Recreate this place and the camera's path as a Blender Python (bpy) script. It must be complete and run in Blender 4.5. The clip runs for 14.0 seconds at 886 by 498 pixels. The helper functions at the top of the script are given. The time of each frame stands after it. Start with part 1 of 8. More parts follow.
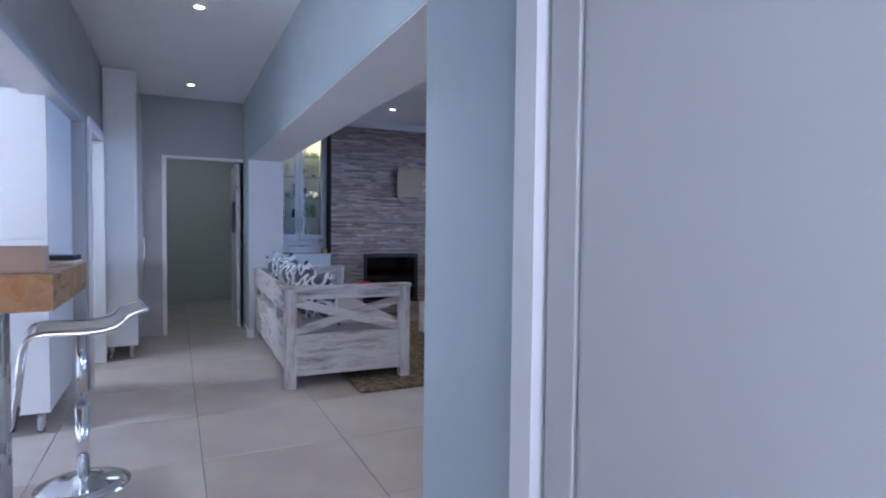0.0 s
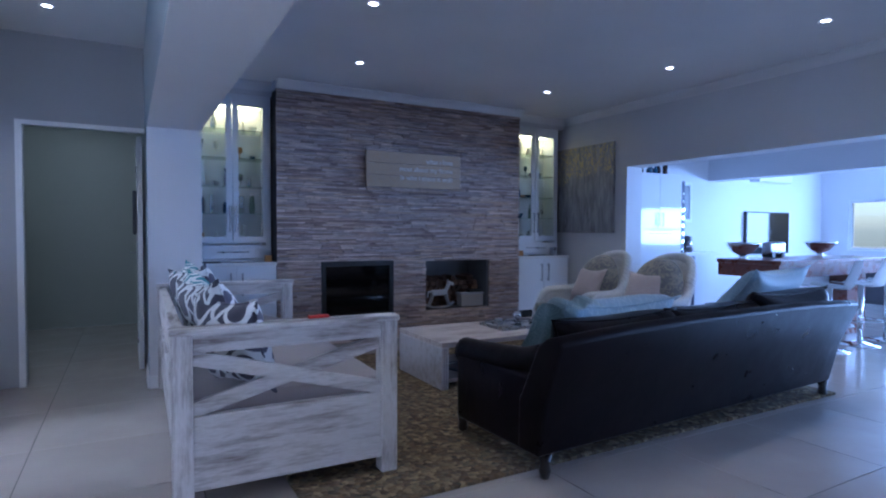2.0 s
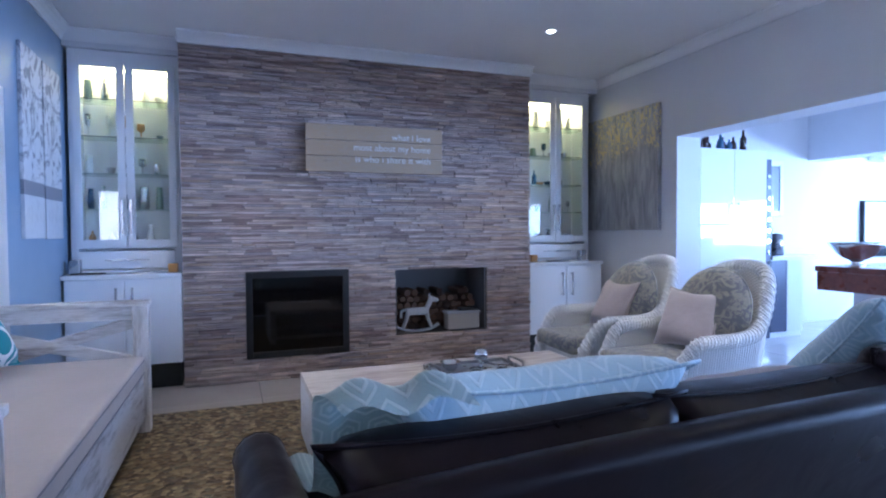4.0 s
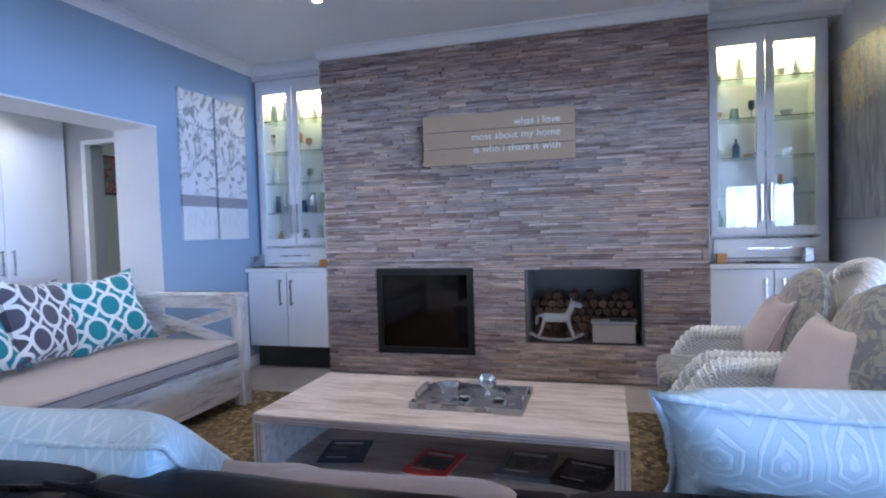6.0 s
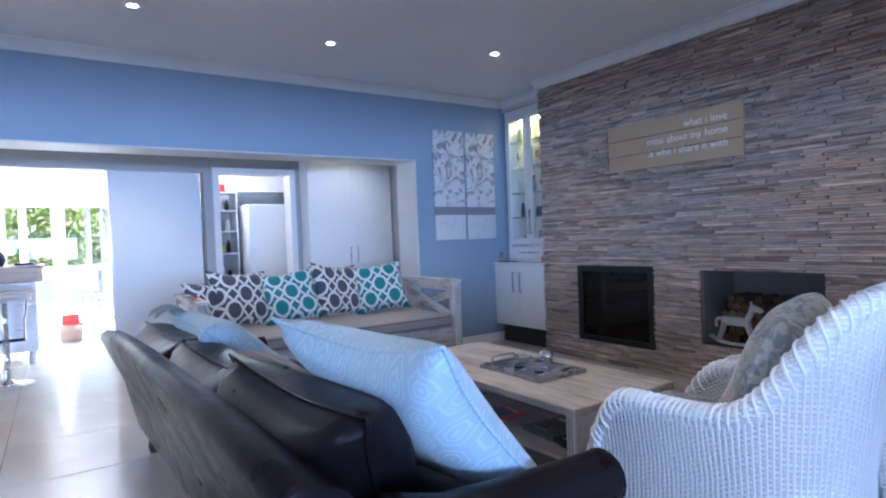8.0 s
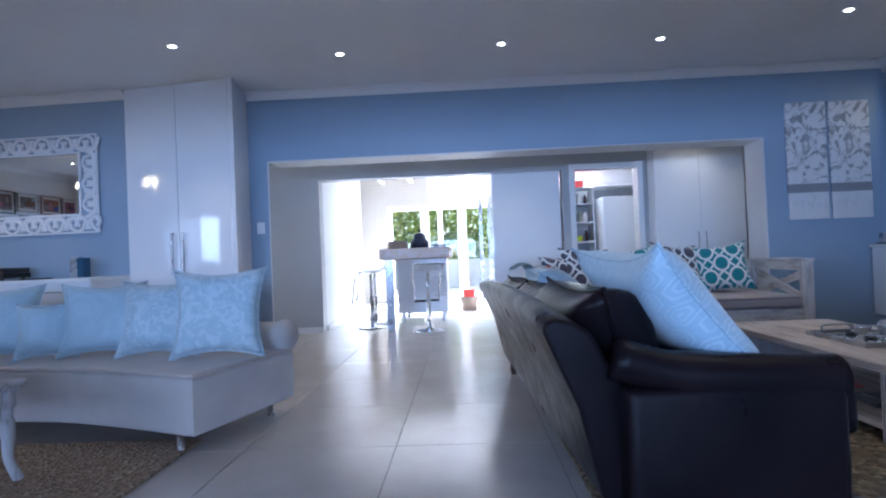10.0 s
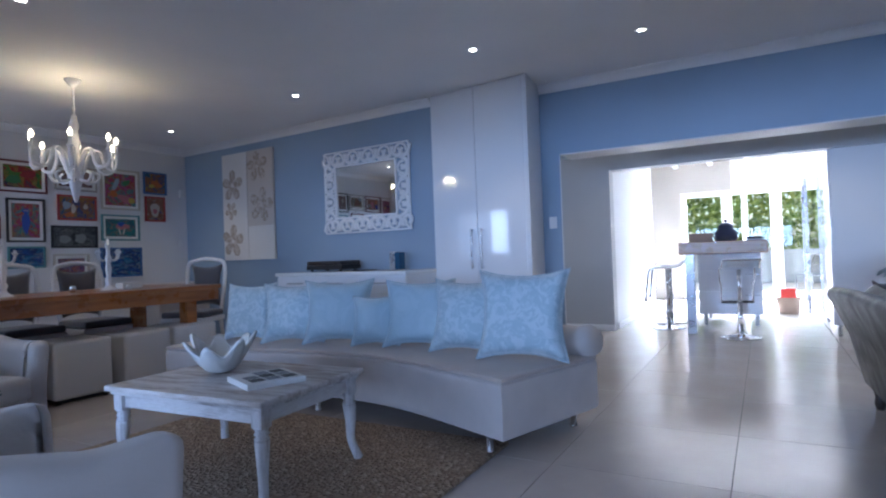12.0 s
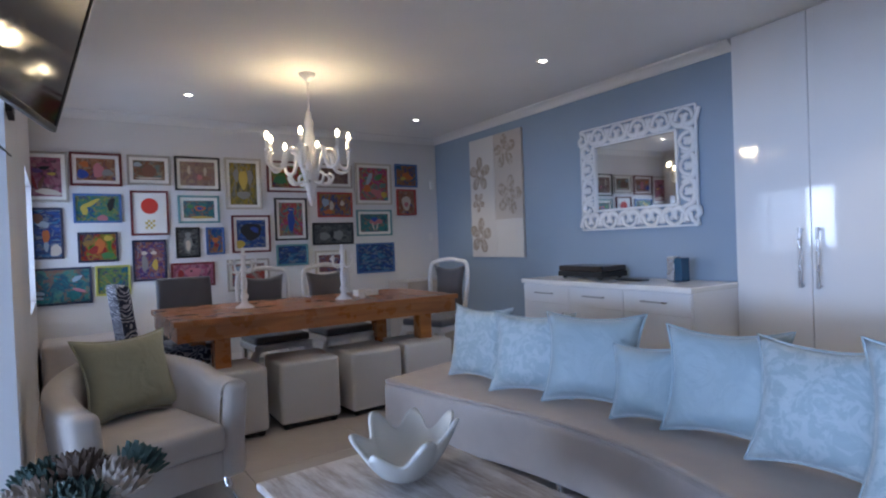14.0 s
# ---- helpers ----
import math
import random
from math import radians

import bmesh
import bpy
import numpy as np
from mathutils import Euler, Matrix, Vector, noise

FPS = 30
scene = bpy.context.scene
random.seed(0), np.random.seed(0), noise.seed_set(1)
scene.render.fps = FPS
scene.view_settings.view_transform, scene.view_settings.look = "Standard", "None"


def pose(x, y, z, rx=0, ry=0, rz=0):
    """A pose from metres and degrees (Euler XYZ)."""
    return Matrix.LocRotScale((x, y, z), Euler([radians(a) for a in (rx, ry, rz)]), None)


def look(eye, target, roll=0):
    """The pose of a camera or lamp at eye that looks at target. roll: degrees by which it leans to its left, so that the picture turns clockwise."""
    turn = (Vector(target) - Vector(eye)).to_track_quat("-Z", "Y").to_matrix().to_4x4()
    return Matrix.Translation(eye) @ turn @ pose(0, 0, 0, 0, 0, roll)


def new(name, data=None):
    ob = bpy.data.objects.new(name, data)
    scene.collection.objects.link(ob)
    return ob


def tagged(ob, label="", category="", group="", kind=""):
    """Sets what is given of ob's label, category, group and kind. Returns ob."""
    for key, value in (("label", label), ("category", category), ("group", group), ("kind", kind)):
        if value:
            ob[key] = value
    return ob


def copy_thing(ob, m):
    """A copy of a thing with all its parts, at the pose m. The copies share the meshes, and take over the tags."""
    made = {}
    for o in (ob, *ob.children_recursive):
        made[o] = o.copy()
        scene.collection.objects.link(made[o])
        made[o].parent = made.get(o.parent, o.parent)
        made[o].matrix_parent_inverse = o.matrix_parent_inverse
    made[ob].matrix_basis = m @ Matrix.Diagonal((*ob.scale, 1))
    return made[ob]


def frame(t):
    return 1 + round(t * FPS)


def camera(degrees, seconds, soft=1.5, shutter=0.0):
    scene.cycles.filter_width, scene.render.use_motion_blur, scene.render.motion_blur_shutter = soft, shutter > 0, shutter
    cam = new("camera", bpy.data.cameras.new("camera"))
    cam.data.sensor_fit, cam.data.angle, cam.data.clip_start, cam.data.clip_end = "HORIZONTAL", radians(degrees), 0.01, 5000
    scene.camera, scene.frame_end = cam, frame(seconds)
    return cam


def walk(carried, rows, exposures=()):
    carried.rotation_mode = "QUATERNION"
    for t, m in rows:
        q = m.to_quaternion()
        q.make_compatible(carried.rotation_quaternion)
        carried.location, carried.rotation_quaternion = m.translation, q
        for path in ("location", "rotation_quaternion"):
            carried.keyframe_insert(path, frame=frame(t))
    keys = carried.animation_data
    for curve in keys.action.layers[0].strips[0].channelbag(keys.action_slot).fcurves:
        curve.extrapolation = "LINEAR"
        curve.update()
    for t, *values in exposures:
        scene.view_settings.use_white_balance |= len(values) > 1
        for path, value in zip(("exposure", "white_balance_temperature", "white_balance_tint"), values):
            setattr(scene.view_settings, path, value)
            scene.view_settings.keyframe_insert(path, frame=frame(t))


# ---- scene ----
import itertools

cam = camera(75.6, 14.0, 2.1)
PATH = [
    (0, (-0.096, -0.079, 1.301), (0.752, 1.731, 1.224), 0.6),
    (0.5, (0.002, 0.431, 1.249), (0.903, 2.215, 1.178), 0.5),
    (1, (0.133, 0.941, 1.234), (1.074, 2.704, 1.163), 0.4),
    (1.5, (0.285, 1.398, 1.237), (1.245, 3.151, 1.169), 0.3),
    (2, (0.527, 1.812, 1.247), (1.492, 3.563, 1.182), 0.2),
    (2.5, (0.877, 2.183, 1.24), (1.837, 3.937, 1.17), 0.1),
    (2.7, (1.074, 2.324, 1.229), (2.028, 4.081, 1.159), -0.0),
    (4.8, (2.956, 3.095, 1.221), (3.231, 5.075, 1.138), -0.8),
    (5, (3.154, 3.138, 1.239), (3.291, 5.131, 1.148), -1.0),
    (5.5, (3.685, 3.222, 1.227), (3.495, 5.211, 1.144), -1.3),
    (6, (4.243, 3.296, 1.242), (3.686, 5.215, 1.165), -1.7),
    (6.5, (4.8, 3.345, 1.22), (3.911, 5.136, 1.172), -1.8),
    (7, (5.365, 3.476, 1.274), (4.148, 5.062, 1.221), -2.2),
    (7.2, (5.562, 3.531, 1.305), (4.233, 5.024, 1.249), -2.2),
    (9.3, (6.795, 3.646, 1.012), (4.835, 4.041, 1.027), -2.4),
    (9.5, (6.855, 3.655, 0.999), (4.871, 3.902, 1.019), -2.4),
    (10, (6.991, 3.693, 0.972), (4.992, 3.62, 0.998), -2.4),
    (10.5, (7.039, 3.705, 0.956), (5.066, 3.379, 0.984), -2.2),
    (11, (7.02, 3.69, 0.985), (5.1, 3.131, 1.005), -2.2),
    (11.5, (6.932, 3.601, 1.002), (5.084, 2.835, 1.023), -2.2),
    (12, (6.765, 3.462, 1.058), (5.022, 2.482, 1.079), -2.1),
    (12.5, (6.572, 3.293, 1.114), (4.972, 2.093, 1.13), -2.0),
    (13, (6.339, 3.096, 1.162), (4.901, 1.707, 1.164), -2.0),
    (13.5, (6.058, 2.9, 1.257), (4.774, 1.367, 1.232), -2.2),
    (14, (5.722, 2.684, 1.316), (4.591, 1.034, 1.287), -2.1),
]
walk(cam, [(t, look(eye, target, roll)) for t, eye, target, roll in PATH],
     [(0, 0.36, 5600, 13), (0.5, 0.24, 5400, 13), (1.0, 0.22, 5300, 13), (1.7, 0.14, 5050, 14), (2.5, 0.27, 4950, 14), (4.8, 1.4, 5700, 13), (7.2, 1.18, 6000, 12), (9.3, 0.32, 5850, 11), (11.0, 0.24, 5900, 11), (12.2, 0.08, 6050, 11), (13.0, 0.25, 6500, 11), (14.0, 0.46, 6850, 11)])

# ---- world and light ----
world = bpy.data.worlds.new("world")
scene.world = world
world.use_nodes = True
_n = world.node_tree.nodes
_sky = _n.new("ShaderNodeTexSky")
_sky.sky_type, _sky.sun_disc = "NISHITA", False
_sky.sun_elevation, _sky.sun_rotation = radians(54), radians(233)
_n["Background"].inputs["Strength"].default_value = 0.15
world.node_tree.links.new(_sky.outputs[0], _n["Background"].inputs[0])


def lamp(name, kind, m, power, colour, **props):
    d = bpy.data.lights.new(name, kind)
    d.energy, d.color = power, colour
    for k, v in props.items():
        if k == "size":
            d.shape, d.size, d.size_y = "RECTANGLE", v[0], v[1]
        elif k == "angle":
            d.angle = v
        elif k == "radius":
            d.shadow_soft_size = v
        elif k == "spot":
            d.spot_size, d.spot_blend = v, 0.6

    ob = new(name, d)
    ob.matrix_world = m
    return ob


lamp("sun", "SUN", look((-4, -3, 7), (0, 0, 0)), 4.2, (1.0, 0.94, 0.85), angle=radians(0.6))
BLUE = (0.50, 0.67, 1.0)
# daylight through the east windows and the kitchen's glass doors
lamp("east_window_light", "AREA", look((12.88, 2.8, 1.37), (6, 2.8, 1.37)), 540, (0.40, 0.60, 1.0), size=(8.6, 0.93))
# added fill from the south-east; no window is seen there
lamp("south_window_light", "AREA", look((9.6, -4.1, 1.5), (8.6, 0, 1.2)), 170, BLUE, size=(4.6, 1.2))
lamp("dining_window_light", "AREA", look((6.10, -3.25, 1.43), (3, -3.25, 1.3)), 8, BLUE, size=(1.5, 1.02))
lamp("pantry_window_light", "AREA", look((-2.6, 5.6, 2.55), (0, 5.6, 0.4)), 42, (0.86, 0.92, 1.0), size=(0.7, 0.4))
# unseen ceiling fill, added to brighten the passage
lamp("passage_lamp", "AREA", look((0.0, 9.2, 2.74), (0.0, 9.21, 0)), 4, (0.86, 0.95, 0.95), size=(0.8, 0.8))
lamp("west_door_light", "AREA", look((-6.7, 3.65, 3.1), (0, 3.65, 0.2)), 6200, (0.76, 0.85, 1.0), size=(3.4, 1.4))
lamp("hall_window_light", "AREA", look((-0.1, -1.15, 1.5), (-0.1, 3, 1.2)), 24, (0.86, 0.88, 1.0), size=(0.9, 1.3))

# ---- materials ----
class Mat:
    """A small builder of node materials: object coordinates in, principled surface out."""

    def __init__(self, name, colour, rough=0.6, metal=0.0, **o):
        self.m = bpy.data.materials.new(name)
        self.m.use_nodes = True
        self.t = self.m.node_tree
        self.b = self.t.nodes["Principled BSDF"]
        self.b.inputs["Base Color"].default_value = (*colour, 1)
        self.b.inputs["Roughness"].default_value = rough
        self.b.inputs["Metallic"].default_value = metal
        for k, v in o.items():
            self.b.inputs[k.replace("_", " ")].default_value = v
        self._c = None

    def node(self, kind, **props):
        n = self.t.nodes.new(kind)
        for k, v in props.items():
            setattr(n, k, v)
        return n

    def put(self, a, b):
        if isinstance(a, (int, float)):
            b.default_value = a
        elif isinstance(a, tuple):
            b.default_value = a if len(a) == 4 or b.type == "VECTOR" else (*a, 1)
        else:
            self.t.links.new(a, b)

    def co(self, scale=(1, 1, 1), rot=(0, 0, 0), kind="Object"):
        if self._c is None:
            self._c = self.node("ShaderNodeTexCoord")
        mp = self.node("ShaderNodeMapping")
        mp.inputs["Scale"].default_value = scale
        mp.inputs["Rotation"].default_value = rot
        self.t.links.new(self._c.outputs[kind], mp.inputs[0])
        return mp.outputs[0]

    def noise(self, scale, detail=3.0, vec=None, rough=0.5, dist=0.0):
        n = self.node("ShaderNodeTexNoise")
        n.inputs["Scale"].default_value, n.inputs["Detail"].default_value = scale, detail
        n.inputs["Roughness"].default_value, n.inputs["Distortion"].default_value = rough, dist
        self.put(vec if vec is not None else self.co(), n.inputs["Vector"])
        return n.outputs["Fac"]

    def voronoi(self, scale, vec=None, random=1.0, out="Distance", feature="F1"):
        n = self.node("ShaderNodeTexVoronoi", feature=feature)
        n.inputs["Scale"].default_value, n.inputs["Randomness"].default_value = scale, random
        self.put(vec if vec is not None else self.co(), n.inputs["Vector"])
        return n.outputs[out]

    def ramp(self, fac, *stops, ease=False):
        n = self.node("ShaderNodeValToRGB")
        e = n.color_ramp.elements
        if ease:
            n.color_ramp.interpolation = "EASE"
        for i, (p, c) in enumerate(stops):
            s = e[i] if i < 2 else e.new(p)
            s.position = p
            s.color = (c, c, c, 1) if isinstance(c, (int, float)) else (*c, 1)
        self.put(fac, n.inputs[0])
        return n.outputs[0]

    def math(self, op, a, b=0.0, c=0.0):
        n = self.node("ShaderNodeMath", operation=op)
        for i, v in enumerate((a, b, c)):
            self.put(v, n.inputs[i])
        return n.outputs[0]

    def mix(self, fac, a, b, mode="MIX"):
        n = self.node("ShaderNodeMix", data_type="RGBA", blend_type=mode)
        self.put(fac, n.inputs[0])
        self.put(a, n.inputs[6])
        self.put(b, n.inputs[7])
        return n.outputs[2]

    def xyz(self, vec):
        n = self.node("ShaderNodeSeparateXYZ")
        self.put(vec, n.inputs[0])
        return n.outputs

    def rnd(self):
        return self.node("ShaderNodeObjectInfo").outputs["Random"]

    def island(self):
        return self.node("ShaderNodeNewGeometry").outputs["Random Per Island"]

    def colour(self, v):
        self.put(v, self.b.inputs["Base Color"])
        return self

    def rough(self, v):
        self.put(v, self.b.inputs["Roughness"])
        return self

    def bump(self, h, strength=0.3, dist=0.01):
        n = self.node("ShaderNodeBump")
        n.inputs["Strength"].default_value, n.inputs["Distance"].default_value = strength, dist
        self.put(h, n.inputs["Height"])
        if self.b.inputs["Normal"].links:
            self.put(self.b.inputs["Normal"].links[0].from_socket, n.inputs["Normal"])
        self.put(n.outputs[0], self.b.inputs["Normal"])
        return self


def paint(name, c, rough=0.55, vary=0.06):
    m = Mat(name, c, rough)
    m.colour(m.mix(m.ramp(m.noise(1.3, 4), (0.3, 0.0), (0.75, 1.0)), tuple(x * (1 - vary) for x in c), c))
    m.rough(m.ramp(m.noise(4, 3), (0.2, rough - 0.07), (0.8, rough + 0.07)))
    return m.bump(m.noise(160, 3), 0.12, 0.003).bump(m.noise(9, 3), 0.08, 0.01).m


def plain(name, c, rough=0.5, metal=0.0, **o):
    m = Mat(name, c, rough, metal, **o)
    v = 0.02 if rough < 0.36 else 0.06
    m.rough(m.ramp(m.noise(9, 3), (0.25, max(rough - v, 0.02)), (0.8, rough + v)))
    return m.m


def glow(name, c, power):
    m = Mat(name, c, 0.5)
    m.b.inputs["Emission Color"].default_value = (*c, 1)
    m.b.inputs["Emission Strength"].default_value = power
    return m.m


M_BLUE = paint("blue_wall_paint", (0.285, 0.375, 0.49), 0.42)
M_HALLBLUE = paint("pale_grey_blue_hall_paint", (0.47, 0.55, 0.60), 0.42)
M_WHITE = paint("off_white_wall_paint", (0.70, 0.70, 0.72), 0.5)
M_GREY = paint("warm_grey_wall_paint", (0.44, 0.45, 0.47), 0.45)
M_CEIL = paint("ceiling_paint", (0.88, 0.88, 0.88), 0.7)
M_TRIM = Mat("satin_white_trim", (0.80, 0.80, 0.81), 0.34).m
M_GLOSS = plain("gloss_white_lacquer", (0.80, 0.81, 0.84), 0.07, Coat_Weight=0.6, Coat_Roughness=0.03)
M_SATIN = Mat("satin_white_lacquer", (0.76, 0.77, 0.80), 0.33).m
M_TABLEWHITE = plain("white_worktop", (0.78, 0.78, 0.78), 0.2)
M_BLACK = plain("black_steel", (0.010, 0.010, 0.011), 0.5)
M_FIREGLASS = plain("fire_glass", (0.006, 0.005, 0.005), 0.06)
M_STEEL = plain("brushed_steel", (0.42, 0.42, 0.44), 0.28, 1.0)
M_CHROME = plain("chrome", (0.82, 0.83, 0.85), 0.09, 1.0)
M_DARKCAV = plain("dark_recess", (0.03, 0.03, 0.03), 0.8)
M_MIRROR = plain("mirror_silver", (0.86, 0.88, 0.88), 0.02, 1.0)
M_SCREEN = plain("screen_black", (0.008, 0.008, 0.01), 0.07)
M_PLASTIC = plain("white_plastic", (0.75, 0.75, 0.75), 0.35)
M_RED = plain("red_cloth", (0.6, 0.04, 0.03), 0.6)
M_PAPER = plain("paper", (0.75, 0.74, 0.72), 0.5)
M_NAVYPRINT = plain("navy_print", (0.02, 0.03, 0.07), 0.35)
M_REDPRINT = plain("red_print", (0.65, 0.06, 0.05), 0.35)
M_GREYPRINT = plain("grey_print", (0.16, 0.17, 0.19), 0.4)
M_AMBER = plain("amber_wood_box", (0.45, 0.22, 0.06), 0.4)
M_GREENGLASS = plain("green_glass", (0.25, 0.34, 0.27), 0.1)
M_BLUEGLASS = plain("blue_glass", (0.03, 0.09, 0.16), 0.1)
M_CERAMIC = plain("white_ceramic", (0.72, 0.72, 0.7), 0.25)
M_WINE = plain("dark_bottle", (0.03, 0.012, 0.012), 0.1)
M_CANDELA = plain("white_candelabrum", (0.78, 0.78, 0.80), 0.22)
M_SPOT = glow("spot_lens", (1.0, 0.97, 0.92), 22)
M_BULB = glow("warm_bulb", (1.0, 0.84, 0.58), 9)
M_LED = glow("cabinet_led", (1.0, 0.85, 0.45), 5)


def glass(name, tint=(0.93, 0.97, 0.96), rough=0.0):
    m = Mat(name, tint, rough)
    m.b.inputs["Transmission Weight"].default_value = 1.0
    m.b.inputs["IOR"].default_value = 1.45
    return m.m


M_GLASS = glass("clear_glass")
M_SHELFGLASS = glass("shelf_glass", (0.75, 0.92, 0.86))


def tile_floor():
    m = Mat("porcelain_floor_tile", (0.42, 0.385, 0.36), 0.16)
    r = m.rnd()
    a = m.mix(m.ramp(m.noise(2.5, 5), (0.3, 0.0), (0.7, 1.0)), (0.46, 0.41, 0.38), (0.54, 0.49, 0.455))
    m.colour(m.mix(m.math("MULTIPLY", r, 0.35), a, (0.42, 0.375, 0.35)))
    m.rough(m.ramp(m.noise(3.5, 5, rough=0.6), (0.3, 0.13), (0.75, 0.24)))
    return m.bump(m.noise(2.0, 2), 0.03, 0.01).bump(m.noise(220, 2), 0.02, 0.002).m


M_TILE = tile_floor()
M_GROUT = paint("floor_grout", (0.14, 0.13, 0.125), 0.8)


def stone(name, single):
    m = Mat(name, (0.36, 0.31, 0.29), 0.75)
    r = m.rnd() if single else m.island()
    v = m.co((2.0, 6.0, 26.0))
    base = m.ramp(r, (0.0, (0.23, 0.185, 0.17)), (0.16, (0.35, 0.275, 0.245)), (0.38, (0.47, 0.405, 0.365)), (0.55, (0.34, 0.31, 0.31)), (0.72, (0.56, 0.495, 0.45)), (0.87, (0.44, 0.345, 0.26)), (1.0, (0.66, 0.60, 0.545)))
    streak = m.ramp(m.noise(2.2, 5, v, 0.65), (0.30, 0.50), (0.64, 1.42))
    patch = m.ramp(m.noise(1.4, 3), (0.3, (0.84, 0.78, 0.81)), (0.7, (1.12, 1.02, 0.97)))
    m.colour(m.mix(1.0, m.mix(1.0, base, streak, "MULTIPLY"), patch, "MULTIPLY"))
    m.rough(m.ramp(m.noise(20, 3), (0.3, 0.6), (0.7, 0.85)))
    return m.bump(m.noise(6, 6, v, 0.7), 0.6, 0.012).m


M_STONE, M_STONE1 = stone("ledge_stone", False), stone("ledge_stone_single", True)
M_STONEBACK = paint("stone_backing", (0.06, 0.05, 0.048), 0.9)


def washed(name, light=(0.66, 0.64, 0.64), dark=(0.20, 0.165, 0.155), lo=0.36, hi=0.52, scale=(1.2, 1.2, 1.2), axis=0, amount=1.0):
    m = Mat(name, light, 0.55)
    st = [5.0, 5.0, 5.0]
    st[axis] = 0.7
    v = m.co(tuple(st))
    a = m.noise(4.2, 6, v, 0.68)
    b = m.noise(1.9, 4)
    f = m.math("ADD", m.math("MULTIPLY", a, 0.72), m.math("MULTIPLY", b, 0.30))
    g = m.noise(30, 4, v, 0.7)
    worn = m.ramp(f, (lo, 0.0), (hi, 1.0))
    c = m.mix(worn, dark, light)
    c = m.mix(m.math("MULTIPLY", m.ramp(g, (0.35, 1.0), (0.6, 0.0)), 0.35 * amount), c, (0.38, 0.34, 0.32))
    m.colour(c)
    m.rough(m.ramp(worn, (0.0, 0.75), (1.0, 0.5)))
    return m.bump(g, 0.35, 0.004).bump(a, 0.2, 0.006).m


M_WASHX = washed("whitewashed_wood_lengthwise", axis=0)
M_WASHY = washed("whitewashed_wood_crosswise", axis=1)
M_WASHZ = washed("whitewashed_wood_upright", axis=2)
M_TABX = washed("limed_table_wood", (0.62, 0.55, 0.52), (0.34, 0.27, 0.24), 0.38, 0.58, axis=0)
M_TABZ = washed("limed_table_wood_end", (0.62, 0.60, 0.62), (0.40, 0.36, 0.34), 0.36, 0.54, axis=0)
M_WORN = washed("worn_limed_tabletop", (0.66, 0.62, 0.60), (0.36, 0.29, 0.25), 0.40, 0.56, axis=1)
M_SIGN = washed("raw_pine_sign", (0.42, 0.29, 0.17), (0.14, 0.08, 0.05), 0.30, 0.42, axis=0)


def wood(name, a, b, rough=0.28, axis=0):
    m = Mat(name, a, rough, Coat_Weight=0.25, Coat_Roughness=0.12)
    st = [7.0, 7.0, 7.0]
    st[axis] = 0.5
    v = m.co(tuple(st))
    g = m.noise(3.0, 6, v, 0.6, 0.6)
    m.colour(m.mix(m.ramp(g, (0.32, 0.0), (0.68, 1.0)), b, a))
    m.rough(m.ramp(m.noise(8, 4), (0.3, rough - 0.06), (0.7, rough + 0.1)))
    return m.bump(m.noise(24, 4, v), 0.1, 0.003).m


M_OAK = wood("varnished_oak", (0.42, 0.15, 0.04), (0.24, 0.08, 0.02))
M_BAROAK = wood("orange_bar_wood", (0.42, 0.22, 0.09), (0.30, 0.14, 0.055), axis=1)
M_CHERRY = wood("cherry_bar_wood", (0.20, 0.055, 0.03), (0.12, 0.03, 0.018), axis=0)
M_DARKWOOD = wood("dark_stained_wood", (0.03, 0.018, 0.014), (0.015, 0.01, 0.008))


def leather():
    m = Mat("dark_brown_leather", (0.03, 0.018, 0.016), 0.34, Specular_IOR_Level=0.10)
    n = m.noise(3.5, 5)
    m.colour(m.mix(m.ramp(n, (0.3, 0.0), (0.75, 1.0)), (0.005, 0.004, 0.006), (0.012, 0.008, 0.010)))
    m.rough(m.ramp(m.noise(7, 5), (0.3, 0.26), (0.75, 0.44)))
    m.bump(m.voronoi(260), 0.10, 0.002)
    return m.bump(m.noise(6, 3, rough=0.5, dist=0.6), 0.16, 0.02).m


M_LEATHER = leather()


def cloth(name, c, c2=None, rough=0.85, weave=420, wrinkle=0.35, sheen=0.3):
    m = Mat(name, c, rough, Sheen_Weight=sheen)
    c2 = c2 or tuple(x * 0.86 for x in c)
    m.colour(m.mix(m.ramp(m.noise(4.5, 5), (0.3, 0.0), (0.7, 1.0)), c2, c))
    m.bump(m.noise(weave, 2), 0.25, 0.002)
    return m.bump(m.noise(8, 4, rough=0.55, dist=0.6), wrinkle, 0.02).m


M_CREAM = cloth("cream_suede", (0.56, 0.50, 0.47), (0.48, 0.43, 0.41), wrinkle=0.15)
M_SEATSUEDE = cloth("taupe_suede_seat", (0.47, 0.39, 0.34), (0.41, 0.34, 0.30), wrinkle=0.12)
M_TUB = cloth("cream_tub_chair_cloth", (0.52, 0.46, 0.42), (0.45, 0.40, 0.37), wrinkle=0.2)
M_CUBE = plain("cream_leatherette", (0.60, 0.575, 0.56), 0.38)
M_OLIVE = cloth("sage_cushion_cloth", (0.31, 0.30, 0.21), wrinkle=0.4)
M_BLUSH = cloth("blush_cushion_cloth", (0.56, 0.48, 0.48), wrinkle=0.4)
M_TAUPE = cloth("taupe_cushion_cloth", (0.33, 0.285, 0.30), wrinkle=0.4)
M_MATTRESS = cloth("grey_mattress_cloth", (0.40, 0.35, 0.35), (0.36, 0.32, 0.32), wrinkle=0.12)
M_PIPING = cloth("slate_piping", (0.10, 0.10, 0.14), wrinkle=0)
